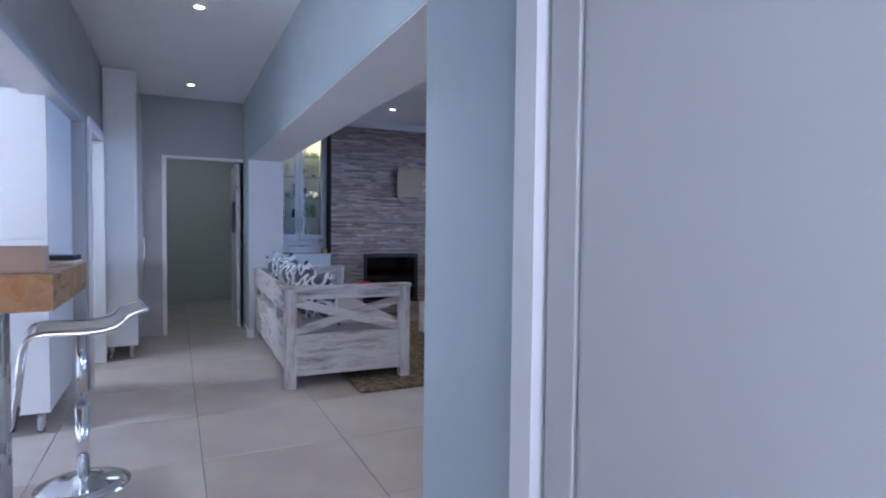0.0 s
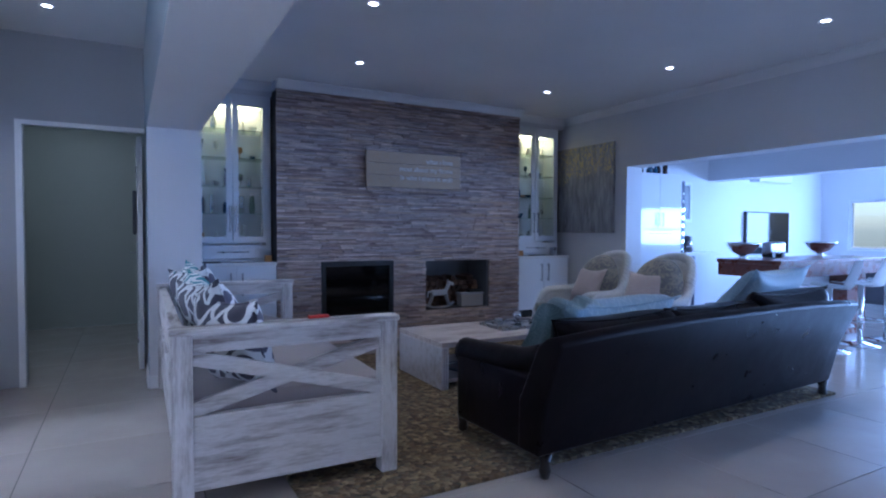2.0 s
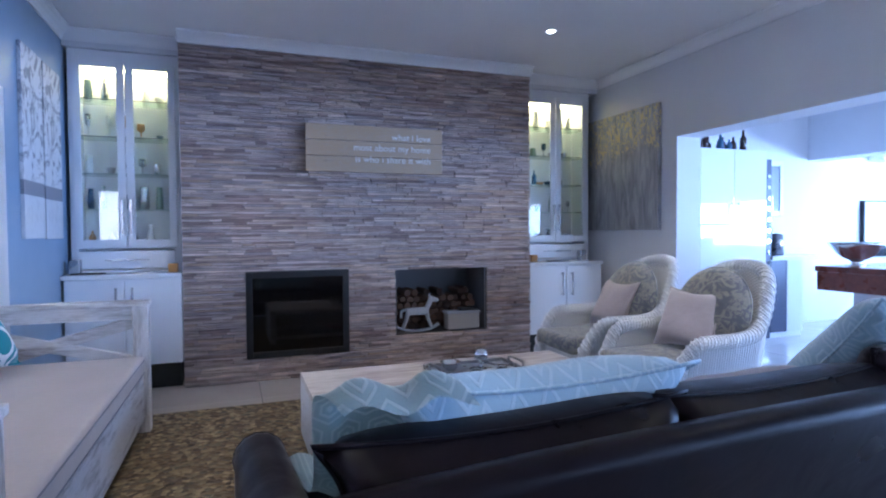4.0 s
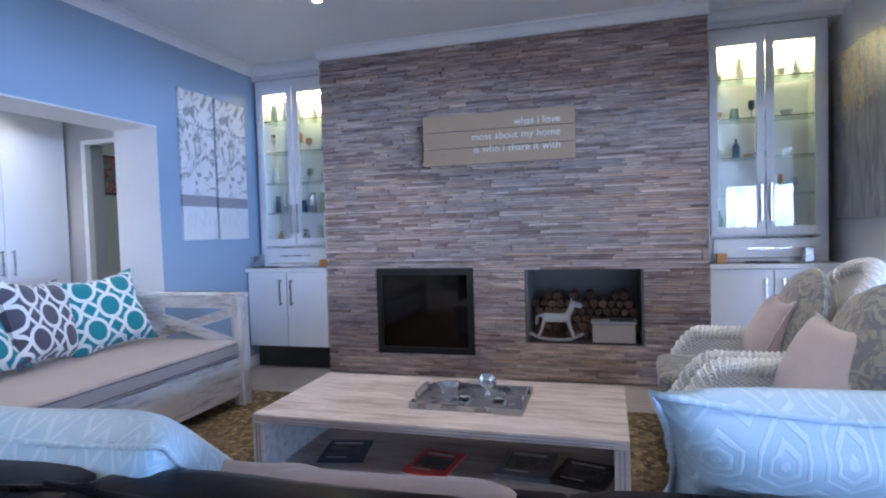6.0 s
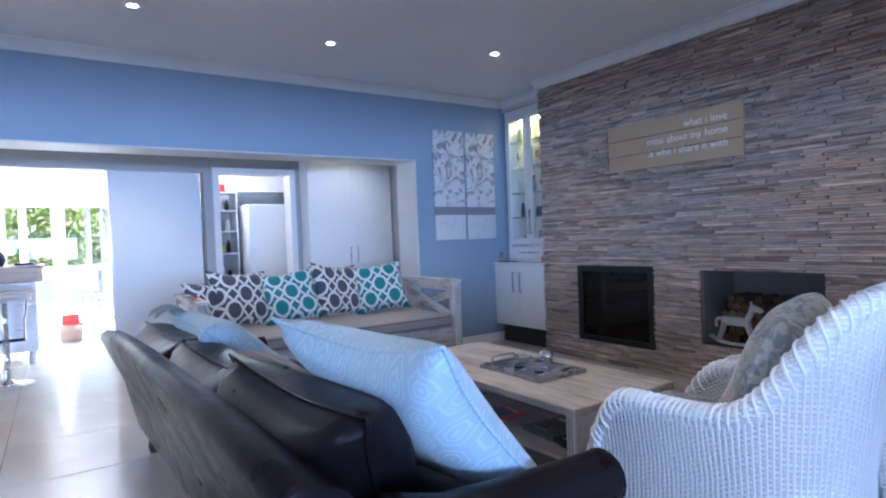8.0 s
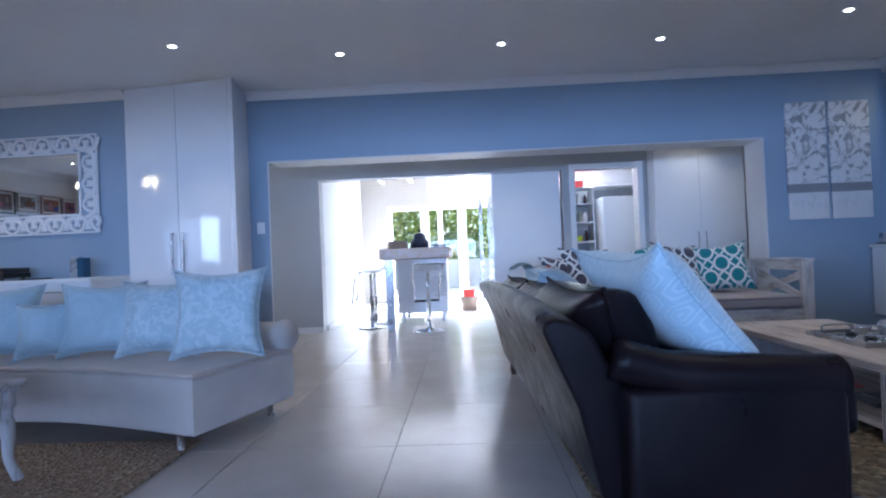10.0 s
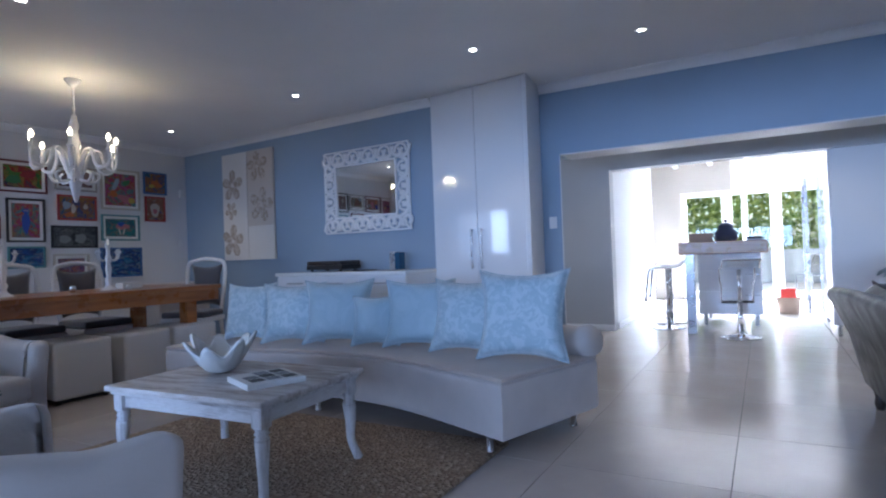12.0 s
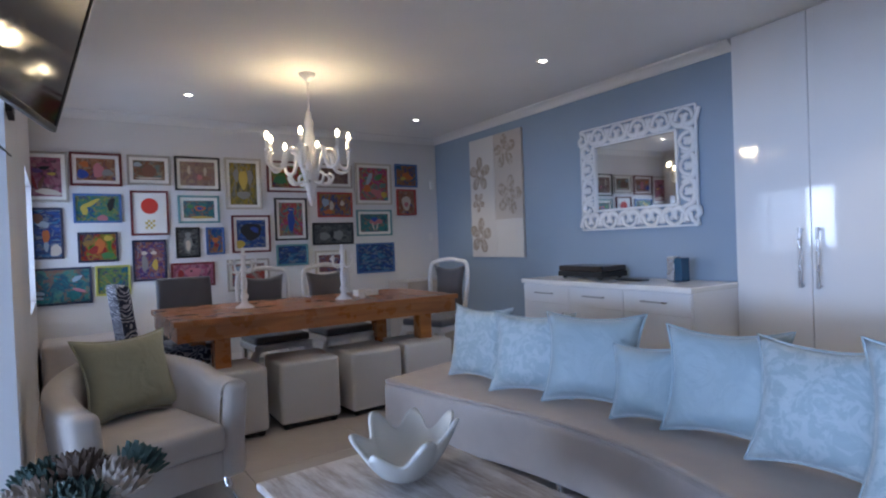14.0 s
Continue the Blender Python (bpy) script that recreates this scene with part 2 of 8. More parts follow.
M_DGREY = cloth("charcoal_chair_cloth", (0.10, 0.10, 0.12), wrinkle=0.1)


def zebra():
    m = Mat("zebra_chair_cloth", (0.3, 0.3, 0.35), 0.8)
    w = m.math("SINE", m.math("ADD", m.math("MULTIPLY", m.xyz(m.co())[2], 160.0), m.math("MULTIPLY", m.noise(9, 3), 40.0)))
    return m.colour(m.mix(m.ramp(w, (0.45, 0.0), (0.55, 1.0)), (0.03, 0.04, 0.08), (0.45, 0.47, 0.55))).m


M_ZEBRA = zebra()


def trellis(name, ground):
    """White rings and crossing bands on a coloured ground."""
    m = Mat(name, ground, 0.85, Sheen_Weight=0.2)
    x, _, z = m.xyz(m.co())
    u, v = m.math("MULTIPLY", x, 4.0), m.math("MULTIPLY", z, 3.5)
    masks = []
    for off in (0.0, 0.5):
        fu = m.math("SUBTRACT", m.math("FRACT", m.math("ADD", u, off + 10)), 0.5)
        fv = m.math("SUBTRACT", m.math("FRACT", m.math("ADD", v, off + 10)), 0.5)
        d = m.math("SQRT", m.math("ADD", m.math("MULTIPLY", fu, fu), m.math("MULTIPLY", fv, fv)))
        masks.append(m.math("LESS_THAN", m.math("ABSOLUTE", m.math("SUBTRACT", d, 0.27)), 0.042))
        inside = m.math("GREATER_THAN", d, 0.27)
        masks.append(inside)
    lines = None
    for s in (1.0, -1.0):
        f = m.math("FRACT", m.math("ADD", m.math("ADD", u, m.math("MULTIPLY", v, s)), 20.0))
        for c in (0.28, 0.72):
            k = m.math("LESS_THAN", m.math("ABSOLUTE", m.math("SUBTRACT", f, c)), 0.055)
            lines = k if lines is None else m.math("MAXIMUM", lines, k)
    out = m.math("MULTIPLY", lines, m.math("MULTIPLY", masks[1], masks[3]))
    out = m.math("MAXIMUM", out, m.math("MAXIMUM", masks[0], masks[2]))
    m.colour(m.mix(out, m.mix(m.noise(20, 3), ground, tuple(c * 0.8 for c in ground)), (0.72, 0.74, 0.76)))
    m.bump(m.noise(420, 2), 0.2, 0.002)
    return m.bump(m.noise(8, 4, dist=0.6), 0.3, 0.02).m


M_TEAL = trellis("teal_trellis_cloth", (0.01, 0.24, 0.29))
M_SLATE = trellis("slate_trellis_cloth", (0.085, 0.085, 0.125))


def quilt(name, a, b):
    """Raised rounded maze lines, one pale cell nested in the next."""
    m = Mat(name, a, 0.6, Sheen_Weight=0.4)
    x, _, z = m.xyz(m.co())
    u, v = m.math("MULTIPLY", x, 10.5), m.math("MULTIPLY", z, 10.5)
    cells = []
    for off in (0.0, 0.5):
        p = m.math("ABSOLUTE", m.math("SUBTRACT", m.math("FRACT", m.math("ADD", u, 20.0 + off)), 0.5))
        q = m.math("ABSOLUTE", m.math("MULTIPLY", m.math("SUBTRACT", m.math("FRACT", m.math("ADD", m.math("DIVIDE", v, 1.732), 20.0 + off)), 0.5), 1.732))
        cells.append(m.math("MAXIMUM", p, m.math("ADD", m.math("MULTIPLY", p, 0.5), m.math("MULTIPLY", q, 0.866))))
    d = m.math("MINIMUM", cells[0], cells[1])
    w = m.math("SINE", m.math("MULTIPLY", d, 38.0))
    f = m.ramp(w, (0.3, 0.0), (0.62, 1.0), ease=True)
    m.colour(m.mix(f, b, a))
    m.bump(m.noise(300, 2), 0.2, 0.002)
    m.bump(f, 0.5, 0.004)
    return m.bump(m.noise(7, 4, dist=0.5), 0.35, 0.02).m


M_QUILT = quilt("pale_blue_maze_cloth", (0.42, 0.54, 0.62), (0.33, 0.46, 0.56))
M_THROW = quilt("pale_teal_patterned_throw", (0.44, 0.54, 0.57), (0.30, 0.41, 0.46))


def damask(name, a, b, scale=7.0, rough=0.5):
    m = Mat(name, a, rough, Sheen_Weight=0.4)
    f = m.ramp(m.noise(scale * 1.7, 4, rough=0.6, dist=2.2), (0.47, 0.0), (0.55, 1.0))
    m.colour(m.mix(f, a, b)).rough(m.ramp(f, (0.0, rough), (1.0, rough + 0.25)))
    m.bump(f, 0.15, 0.003)
    m.bump(m.noise(380, 2), 0.15, 0.002)
    return m.bump(m.noise(7, 4, dist=0.8), 0.5, 0.025).m


M_SILK1 = damask("ice_blue_damask", (0.33, 0.43, 0.49), (0.44, 0.53, 0.58))
M_SILK2 = damask("ice_blue_silk", (0.31, 0.41, 0.47), (0.34, 0.44, 0.50), 3.0, 0.38)
M_FLORAL = damask("grey_gold_floral_cloth", (0.30, 0.285, 0.24), (0.17, 0.17, 0.19), 8.0, 0.75)


def wicker():
    m = Mat("white_woven_wicker", (0.74, 0.74, 0.75), 0.55)
    x, y, z = m.xyz(m.co())
    a = m.math("SINE", m.math("MULTIPLY", m.math("ADD", x, y), 210.0))
    b = m.math("SINE", m.math("MULTIPLY", z, 330.0))
    w = m.math("MULTIPLY", a, b)
    h = m.ramp(w, (0.0, 0.0), (0.75, 1.0), ease=True)
    m.colour(m.mix(h, (0.60, 0.60, 0.62), (0.80, 0.80, 0.80)))
    return m.bump(w, 0.5, 0.005).bump(m.noise(60, 3), 0.2, 0.002).m


M_WICKER = wicker()
M_REED = plain("white_painted_reed", (0.76, 0.76, 0.77), 0.5)


def rug(name, cols, scale):
    m = Mat(name, cols[0], 0.95)
    v = m.voronoi(scale, out="Color")
    f = m.xyz(v)[0]
    st = [(i / (len(cols) - 1), c) for i, c in enumerate(cols)]
    c = m.ramp(f, *st)
    m.colour(m.mix(m.ramp(m.noise(3, 4), (0.3, 0.0), (0.7, 0.45)), c, tuple(x * 0.7 for x in cols[1])))
    return m.bump(m.voronoi(scale), 0.9, 0.02).m


M_RUG = rug("leaf_pile_rug", ((0.035, 0.025, 0.018), (0.20, 0.135, 0.07), (0.08, 0.06, 0.04), (0.38, 0.29, 0.16), (0.06, 0.06, 0.045)), 34)
M_SHAG = rug("beige_shag_rug", ((0.17, 0.11, 0.07), (0.36, 0.25, 0.165), (0.24, 0.165, 0.11), (0.50, 0.38, 0.27)), 55)


def painting(name, cols, scale, stretch=(1, 1, 1), dist=1.4):
    cols = [tuple(min(0.8, max(0.004, 0.55 * (sum(c) / 3 + 1.35 * (v - sum(c) / 3)))) for v in c) for c in cols]
    m = Mat(name, cols[0], 0.35)
    n = m.node("ShaderNodeVectorMath", operation="ADD")
    m.put(m.co(stretch), n.inputs[0])
    k = m.node("ShaderNodeCombineXYZ")
    m.put(m.math("MULTIPLY", m.rnd(), 40.0), k.inputs[0])
    m.put(m.math("MULTIPLY", m.rnd(), 23.0), k.inputs[2])
    m.put(k.outputs[0], n.inputs[1])
    a = m.noise(scale, 3, n.outputs[0], 0.5, dist)
    st = [(0.30 + 0.42 * i / (len(cols) - 1), c) for i, c in enumerate(cols)]
    c = m.ramp(a, *st)
    b = m.ramp(m.noise(scale * 3.1, 2, n.outputs[0], 0.5, 1.0), (0.56, 0.0), (0.6, 1.0))
    m.colour(m.mix(m.math("MULTIPLY", b, 0.7), c, cols[-1]))
    return m.bump(m.noise(60, 4), 0.2, 0.003).m

M_COVERART = painting("cover_art", ((0.02, 0.02, 0.025), (0.10, 0.08, 0.08), (0.04, 0.05, 0.08), (0.22, 0.16, 0.13), (0.30, 0.28, 0.26)), 9)

# ---- building helpers ----
def part(name, bm, material, parent=None, label="", kind="", smooth=False):
    me = bpy.data.meshes.new(name)
    if smooth:
        for f in bm.faces:
            f.smooth = True
    bm.to_mesh(me)
    bm.free()
    for m in (material if isinstance(material, (list, tuple)) else [material]):
        me.materials.append(m)
    ob = new(name, me)
    ob.parent = parent
    return tagged(ob, label, kind=kind)


def bx(bm, x0, x1, y0, y1, z0, z1, m=None):
    vs = [bm.verts.new(v) for v in itertools.product((x0, x1), (y0, y1), (z0, z1))]
    if m is not None:
        for v in vs:
            v.co = m @ v.co
    return [bm.faces.new([vs[i] for i in q]) for q in ((0, 1, 3, 2), (4, 6, 7, 5), (0, 4, 5, 1), (2, 3, 7, 6), (0, 2, 6, 4), (1, 5, 7, 3))]


def box(x0, x1, y0, y1, z0, z1, bevel=0.003, seg=2, m=None):
    bm = bmesh.new()
    bx(bm, x0, x1, y0, y1, z0, z1)
    if bevel:
        bmesh.ops.bevel(bm, geom=bm.edges[:], offset=bevel, segments=seg, affect="EDGES", profile=0.6)
    if m is not None:
        bm.transform(m)
    return bm


def join(*bms):
    out = bmesh.new()
    for b in bms:
        me = bpy.data.meshes.new("tmp")
        b.to_mesh(me)
        b.free()
        out.from_mesh(me)
        bpy.data.meshes.remove(me)
    return out


def bar(a, b, w, h, bevel=0.003, up=(0, 0, 1)):
    """A squared bar from a to b, w wide across and h deep along up."""
    a, b, up = Vector(a), Vector(b), Vector(up)
    d = (b - a).normalized()
    s = d.cross(up).normalized()
    u = s.cross(d)
    m = Matrix((s, d, u)).transposed().to_4x4()
    m.translation = a
    return box(-w / 2, w / 2, 0, (b - a).length, -h / 2, h / 2, bevel, 2, m)


def lathe(profile, seg=24, at=(0, 0, 0), close=True):
    """A turned shape from (radius, z) pairs."""
    bm = bmesh.new()
    rings = []
    for r, z in profile:
        if r < 1e-5:
            rings.append([bm.verts.new((at[0], at[1], at[2] + z))])
        else:
            rings.append([bm.verts.new((at[0] + r * math.cos(2 * math.pi * i / seg), at[1] + r * math.sin(2 * math.pi * i / seg), at[2] + z)) for i in range(seg)])
    for a, b in zip(rings, rings[1:]):
        for i in range(seg):
            j = (i + 1) % seg
            q = [a[i % len(a)], a[j % len(a)], b[j % len(b)], b[i % len(b)]]
            q = [v for k, v in enumerate(q) if v not in q[:k]]
            if len(q) > 2:
                bm.faces.new(q)
    if close:
        for r in (rings[0], rings[-1]):
            if len(r) > 2:
                bm.faces.new(r)
    bmesh.ops.recalc_face_normals(bm, faces=bm.faces[:])
    return bm


def cyl(a, b, r, seg=16, r2=None):
    return tube([a, b], [r, r if r2 is None else r2], seg)


def tube(pts, r, seg=10, flat=1.0):
    """A round bar through points; r is one radius or one a point."""
    pts = [Vector(p) for p in pts]
    rs = r if isinstance(r, (list, tuple)) else [r] * len(pts)
    bm = bmesh.new()
    rings, s = [], None
    for i, p in enumerate(pts):
        d = (pts[min(i + 1, len(pts) - 1)] - pts[max(i - 1, 0)]).normalized()
        if s is None:
            s = d.orthogonal().normalized()
        s = (s - d * s.dot(d)).normalized()
        u = d.cross(s)
        rings.append([bm.verts.new(p + (s * math.cos(a) + u * math.sin(a) * flat) * rs[i]) for a in (2 * math.pi * k / seg for k in range(seg))])
    for a, b in zip(rings, rings[1:]):
        for i in range(seg):
            j = (i + 1) % seg
            bm.faces.new((a[i], a[j], b[j], b[i]))
    bm.faces.new(rings[0])
    bm.faces.new(rings[-1])
    bmesh.ops.recalc_face_normals(bm, faces=bm.faces[:])
    return bm


def curve(pts, n=8):
    """Points of a smooth line through pts."""
    pts = [Vector(p) for p in pts]
    out = []
    for i in range(len(pts) - 1):
        p0, p1, p2, p3 = pts[max(i - 1, 0)], pts[i], pts[i + 1], pts[min(i + 2, len(pts) - 1)]
        for k in range(n):
            t = k / n
            out.append(0.5 * ((2 * p1) + (p2 - p0) * t + (2 * p0 - 5 * p1 + 4 * p2 - p3) * t * t + (3 * p1 - p0 - 3 * p2 + p3) * t ** 3))
    return out + [pts[-1]]


def extrude_plan(pts, z0, z1, bevel=0.0, seg=2):
    bm = bmesh.new()
    f = bm.faces.new([bm.verts.new((p[0], p[1], z0)) for p in pts])
    r = bmesh.ops.extrude_face_region(bm, geom=[f])
    for v in r["geom"]:
        if isinstance(v, bmesh.types.BMVert):
            v.co.z = z1
    bmesh.ops.recalc_face_normals(bm, faces=bm.faces[:])
    if bevel:
        es = [e for e in bm.edges if abs(e.verts[0].co.z - e.verts[1].co.z) < 1e-6]
        bmesh.ops.bevel(bm, geom=es, offset=bevel, segments=seg, affect="EDGES", profile=0.6)
    return bm


def pillow(w, h, d, seed=0, n=18, slump=0.0):
    """A stuffed pillow standing on its lower edge: w wide, h high, d thick, with pinched corners."""
    rnd = random.Random(seed)
    ph = [rnd.uniform(0, 6) for _ in range(4)]
    bm = bmesh.new()
    sides = []
    for s in (1, -1):
        g = []
        for i in range(n + 1):
            row = []
            for j in range(n + 1):
                u, v = 2 * i / n - 1, 2 * j / n - 1
                x = w / 2 * u * (1 - 0.17 * (1 - v * v) ** 1.0 * abs(u))
                z = h / 2 * v * (1 - 0.17 * (1 - u * u) ** 1.0 * abs(v))
                t = d / 2 * ((1 - u ** 4) * (1 - v ** 4)) ** 0.55
                t *= 1 + 0.10 * math.sin(3.1 * u + ph[0]) * math.sin(2.7 * v + ph[1])
                z -= slump * h * (1 - u * u) * (v > 0) * v * v
                y = s * t + 0.02 * math.sin(2 * u + ph[2]) * (1 - v * v)
                if s < 0 and (i in (0, n) or j in (0, n)):
                    row.append(sides[0][i][j])
                else:
                    row.append(bm.verts.new((x, y, z + h / 2)))
            g.append(row)
        sides.append(g)
        for i in range(n):
            for j in range(n):
                q = [g[i][j], g[i + 1][j], g[i + 1][j + 1], g[i][j + 1]]
                bm.faces.new(q if s < 0 else q[::-1])
    return bm


def pillow_edge(w, h, n=18, r=0.006, slump=0.0):
    pts = []
    for k in range(4 * n):
        side, f = divmod(k, n)
        f = 2 * f / n - 1
        u, v = ((f, -1), (1, f), (-f, 1), (-1, -f))[side]
        z = h / 2 * v * (1 - 0.17 * (1 - u * u) * abs(v)) - slump * h * (1 - u * u) * (v > 0) * v * v
        pts.append((w / 2 * u * (1 - 0.17 * (1 - v * v) * abs(u)), 0, z + h / 2))
    return tube(pts + [pts[0]], r, 6)


def cushion(label, material, w, h, d, at, group="", seed=0, slump=0.0, name="cushion"):
    e = thing(name, label, "cushion", group, at)
    part("cover", pillow(w, h, d, seed, slump=slump), material, e, smooth=True)
    part("piping", pillow_edge(w, h, slump=slump), material, e, smooth=True)
    return e


def thing(name, label, category, group="", at=None):
    e = new(name)
    e.empty_display_size = 0.1
    if at is not None:
        e.matrix_basis = at
    return tagged(e, label, category, group)


def boxes(name, spec, material, kind="structure", label="", parent=None):
    bm = bmesh.new()
    for s in spec:
        bx(bm, *s)
    return part(name, bm, material, parent, label, kind)


def handle(parent, a, b, out, r=0.006, name="handle"):
    """A square bar handle on two posts, standing off along out."""
    a, b, o = Vector(a), Vector(b), Vector(out)
    d = (b - a).normalized()
    bm = join(bar(a + o - d * 0.015, b + o + d * 0.015, r * 2, r * 2, 0.001, o), bar(a, a + o, r * 1.6, r * 1.6, 0.0, d), bar(b, b + o, r * 1.6, r * 1.6, 0.0, d))
    return part(name, bm, M_STEEL, parent, "brushed steel bar handle")

# ---- the large structure ----
H = 2.78
WX0, WX1 = 0.66, 1.05  # the blue wall between hall and lounge
SY = -4.19  # the picture wall


def wall(name, spec, material, label="", extra=None):
    return boxes(name, spec, material, "structure", label)


boxes("ground", [(-60, 60, -60, 60, -0.3, -0.12)], paint("paving", (0.42, 0.40, 0.37), 0.8))
boxes("floor_slab", [(-5.6, 13.1, -4.45, 10.6, -0.12, -0.004)], M_GROUT)
ceiling = boxes("ceiling", [(-0.92, 13.1, -4.45, 10.6, H, H + 0.1)], M_CEIL)
boxes("kitchen_ceiling", [(-5.6, -0.92, -1.2, 7.5, 2.74, 2.84)], M_CEIL)
wall("wall_west", [(WX0 + 0.1, WX1, -4.35, 1.28, 0, H), (WX0 + 0.1, WX1, 6.8, 8.5, 0, H), (WX0 + 0.1, WX1, 1.28, 6.8, 2.05, H)], M_BLUE)
wall("wall_hall_east", [(WX0, WX0 + 0.1, -4.35, 1.28, 0, H), (WX0, WX0 + 0.1, 6.8, 8.5, 0, H), (WX0, WX0 + 0.1, 1.28, 6.8, 2.05, H)], M_HALLBLUE)
part("wall_west_jamb", extrude_plan([(WX0, 1.28), (WX1, 1.28), (WX1, 1.66), (WX0, 1.43)], 0, 2.05), M_BLUE, kind="structure")
part("jamb_lining", extrude_plan([(WX0 + 0.003, 1.432), (WX1 - 0.003, 1.659), (WX1 - 0.003, 1.671), (WX0 + 0.003, 1.444)], 0.003, 2.04), M_WHITE, kind="structure")
boxes("wall_west_pier", [(0.49, WX0 - 0.002, 0.80, 1.28, 0, H), (0.49, WX0 - 0.002, -1.2, -0.15, 0, H), (0.49, WX0 - 0.002, -0.15, 0.80, 2.1, H), (0.53, WX0 - 0.002, -0.15, 0.80, 0, 2.1)], M_HALLBLUE)
# white lining of the wide opening, stepped back from the blue faces
boxes("opening_lining", [(WX0 + 0.003, WX1 - 0.003, 6.79, 6.80, 0.003, 2.04), (WX0 + 0.003, WX1 - 0.003, 1.67, 6.80, 2.04, 2.05)], M_WHITE)
_bm = extrude_plan([(WX1, SY), (1.09, SY), (1.335, 0.33), (WX1, 0.33)], 0, H)
part("wall_mirror", _bm, M_BLUE, kind="structure")
wall("wall_hall_west", [(-0.92, -0.72, -1.2, 1.75, 0, H), (-0.92, -0.72, 1.75, 4.38, 2.07, H), (-0.92, -0.72, 4.38, 5.2, 2.07, H), (-0.92, -0.72, 5.05, 5.2, 0, 2.07), (-0.92, -0.72, 5.2, 6.05, 2.07, H), (-0.92, -0.72, 6.05, 7.33, 0, H)], M_GREY)
wall("wall_hall_north", [(-0.92, -0.2, 7.33, 7.5, 0, H), (0.67, WX0, 7.33, 7.5, 0, H), (-0.2, 0.67, 7.33, 7.5, 2.08, H)], M_GREY)
boxes("wall_hall_south", [(-0.92, 0.49, -1.3, -1.2, 0, H)], M_GREY)
# passage walls: grey-green with the passage's shade put into the colour
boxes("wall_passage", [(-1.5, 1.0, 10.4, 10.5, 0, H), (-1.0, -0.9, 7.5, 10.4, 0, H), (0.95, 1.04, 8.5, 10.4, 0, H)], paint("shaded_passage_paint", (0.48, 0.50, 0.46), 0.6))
wall("wall_north", [(WX1, 13.1, 8.30, 8.5, 0, H)], M_WHITE)
wall("wall_east", [(5.86, 6.12, 6.85, 8.3, 0, H), (5.86, 6.12, SY, -4.05, 0, H), (5.86, 6.12, -2.45, -0.25, 0, H), (5.86, 6.12, -4.05, -2.45, 0, 0.88), (5.86, 6.12, -4.05, -2.45, 1.98, H), (5.86, 6.12, -0.25, 6.85, 2.03, H)], M_WHITE)
# the gap from x 7.3 to 11.9 is unseen, added for the south fill
boxes("wall_south", [(WX1, 7.3, SY - 0.16, SY, 0, H), (11.9, 13.1, SY - 0.16, SY, 0, H), (7.3, 11.9, SY - 0.16, SY, 0, 0.9), (7.3, 11.9, SY - 0.16, SY, 2.1, H)], M_WHITE)
boxes("beam_bar_room", [(9.35, 9.65, SY, 8.3, 2.12, H)], M_WHITE)
boxes("wall_far_east", [(12.9, 13.1, 7.8, 8.3, 0, H), (12.9, 13.1, SY, -1.5, 0, H), (12.9, 13.1, -1.5, 7.8, 0, 0.88), (12.9, 13.1, -1.5, 7.8, 1.86, H)], M_WHITE)

_w = boxes("window_3", [(6.0, 6.05, -4.05, -2.45, 0.88, 0.93), (6.0, 6.05, -4.05, -2.45, 1.93, 1.98)] + [(6.0, 6.05, y, y + 0.05, 0.93, 1.93) for y in (-4.05, -3.75, -3.12, -2.5)], M_TRIM)
_w = boxes("window_1", [(12.93, 13.0, -1.5, 7.8, 0.88, 0.93), (12.93, 13.0, -1.5, 7.8, 1.81, 1.86), (12.93, 13.0, -1.5, -1.45, 0.93, 1.81), (12.93, 13.0, 7.75, 7.8, 0.93, 1.81)] + [(12.93, 13.0, y, y + 0.06, 0.93, 1.81) for y in (0.3, 2.2, 4.1, 6.0)], M_TRIM)
for y in (-1.45, 0.36, 2.26, 4.16, 6.06):
    _p = boxes("pane", [(12.96, 12.965, y, min(y + 1.84, 7.75), 0.93, 1.81)], M_GLASS, parent=_w)
    _p.visible_shadow = False

# kitchen shell
boxes("wall_kitchen_south", [(-3.9, -0.92, 1.55, 1.75, 0, 2.74), (-5.6, -3.9, 1.2, 1.4, 0, 2.74)], M_WHITE)
boxes("wall_kitchen_back", [(-4.05, -3.9, 1.4, 1.55, 0, 2.74)], M_GREY)
boxes("wall_kitchen_north", [(-5.6, -1.0, 7.3, 7.5, 0, 2.74)], M_WHITE)
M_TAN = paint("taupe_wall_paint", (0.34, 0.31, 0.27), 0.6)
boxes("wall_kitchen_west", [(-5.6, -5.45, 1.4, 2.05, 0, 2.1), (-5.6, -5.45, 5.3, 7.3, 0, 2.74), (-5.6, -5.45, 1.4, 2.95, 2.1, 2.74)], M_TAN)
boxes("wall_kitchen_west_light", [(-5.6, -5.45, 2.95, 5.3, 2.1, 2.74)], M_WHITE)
for i in range(6):
    boxes("rafter", [(-5.44, -0.93, 1.95 + 0.62 * i, 2.03 + 0.62 * i, 2.60, 2.738)], M_TRIM, "structure", "white painted ceiling rafter")

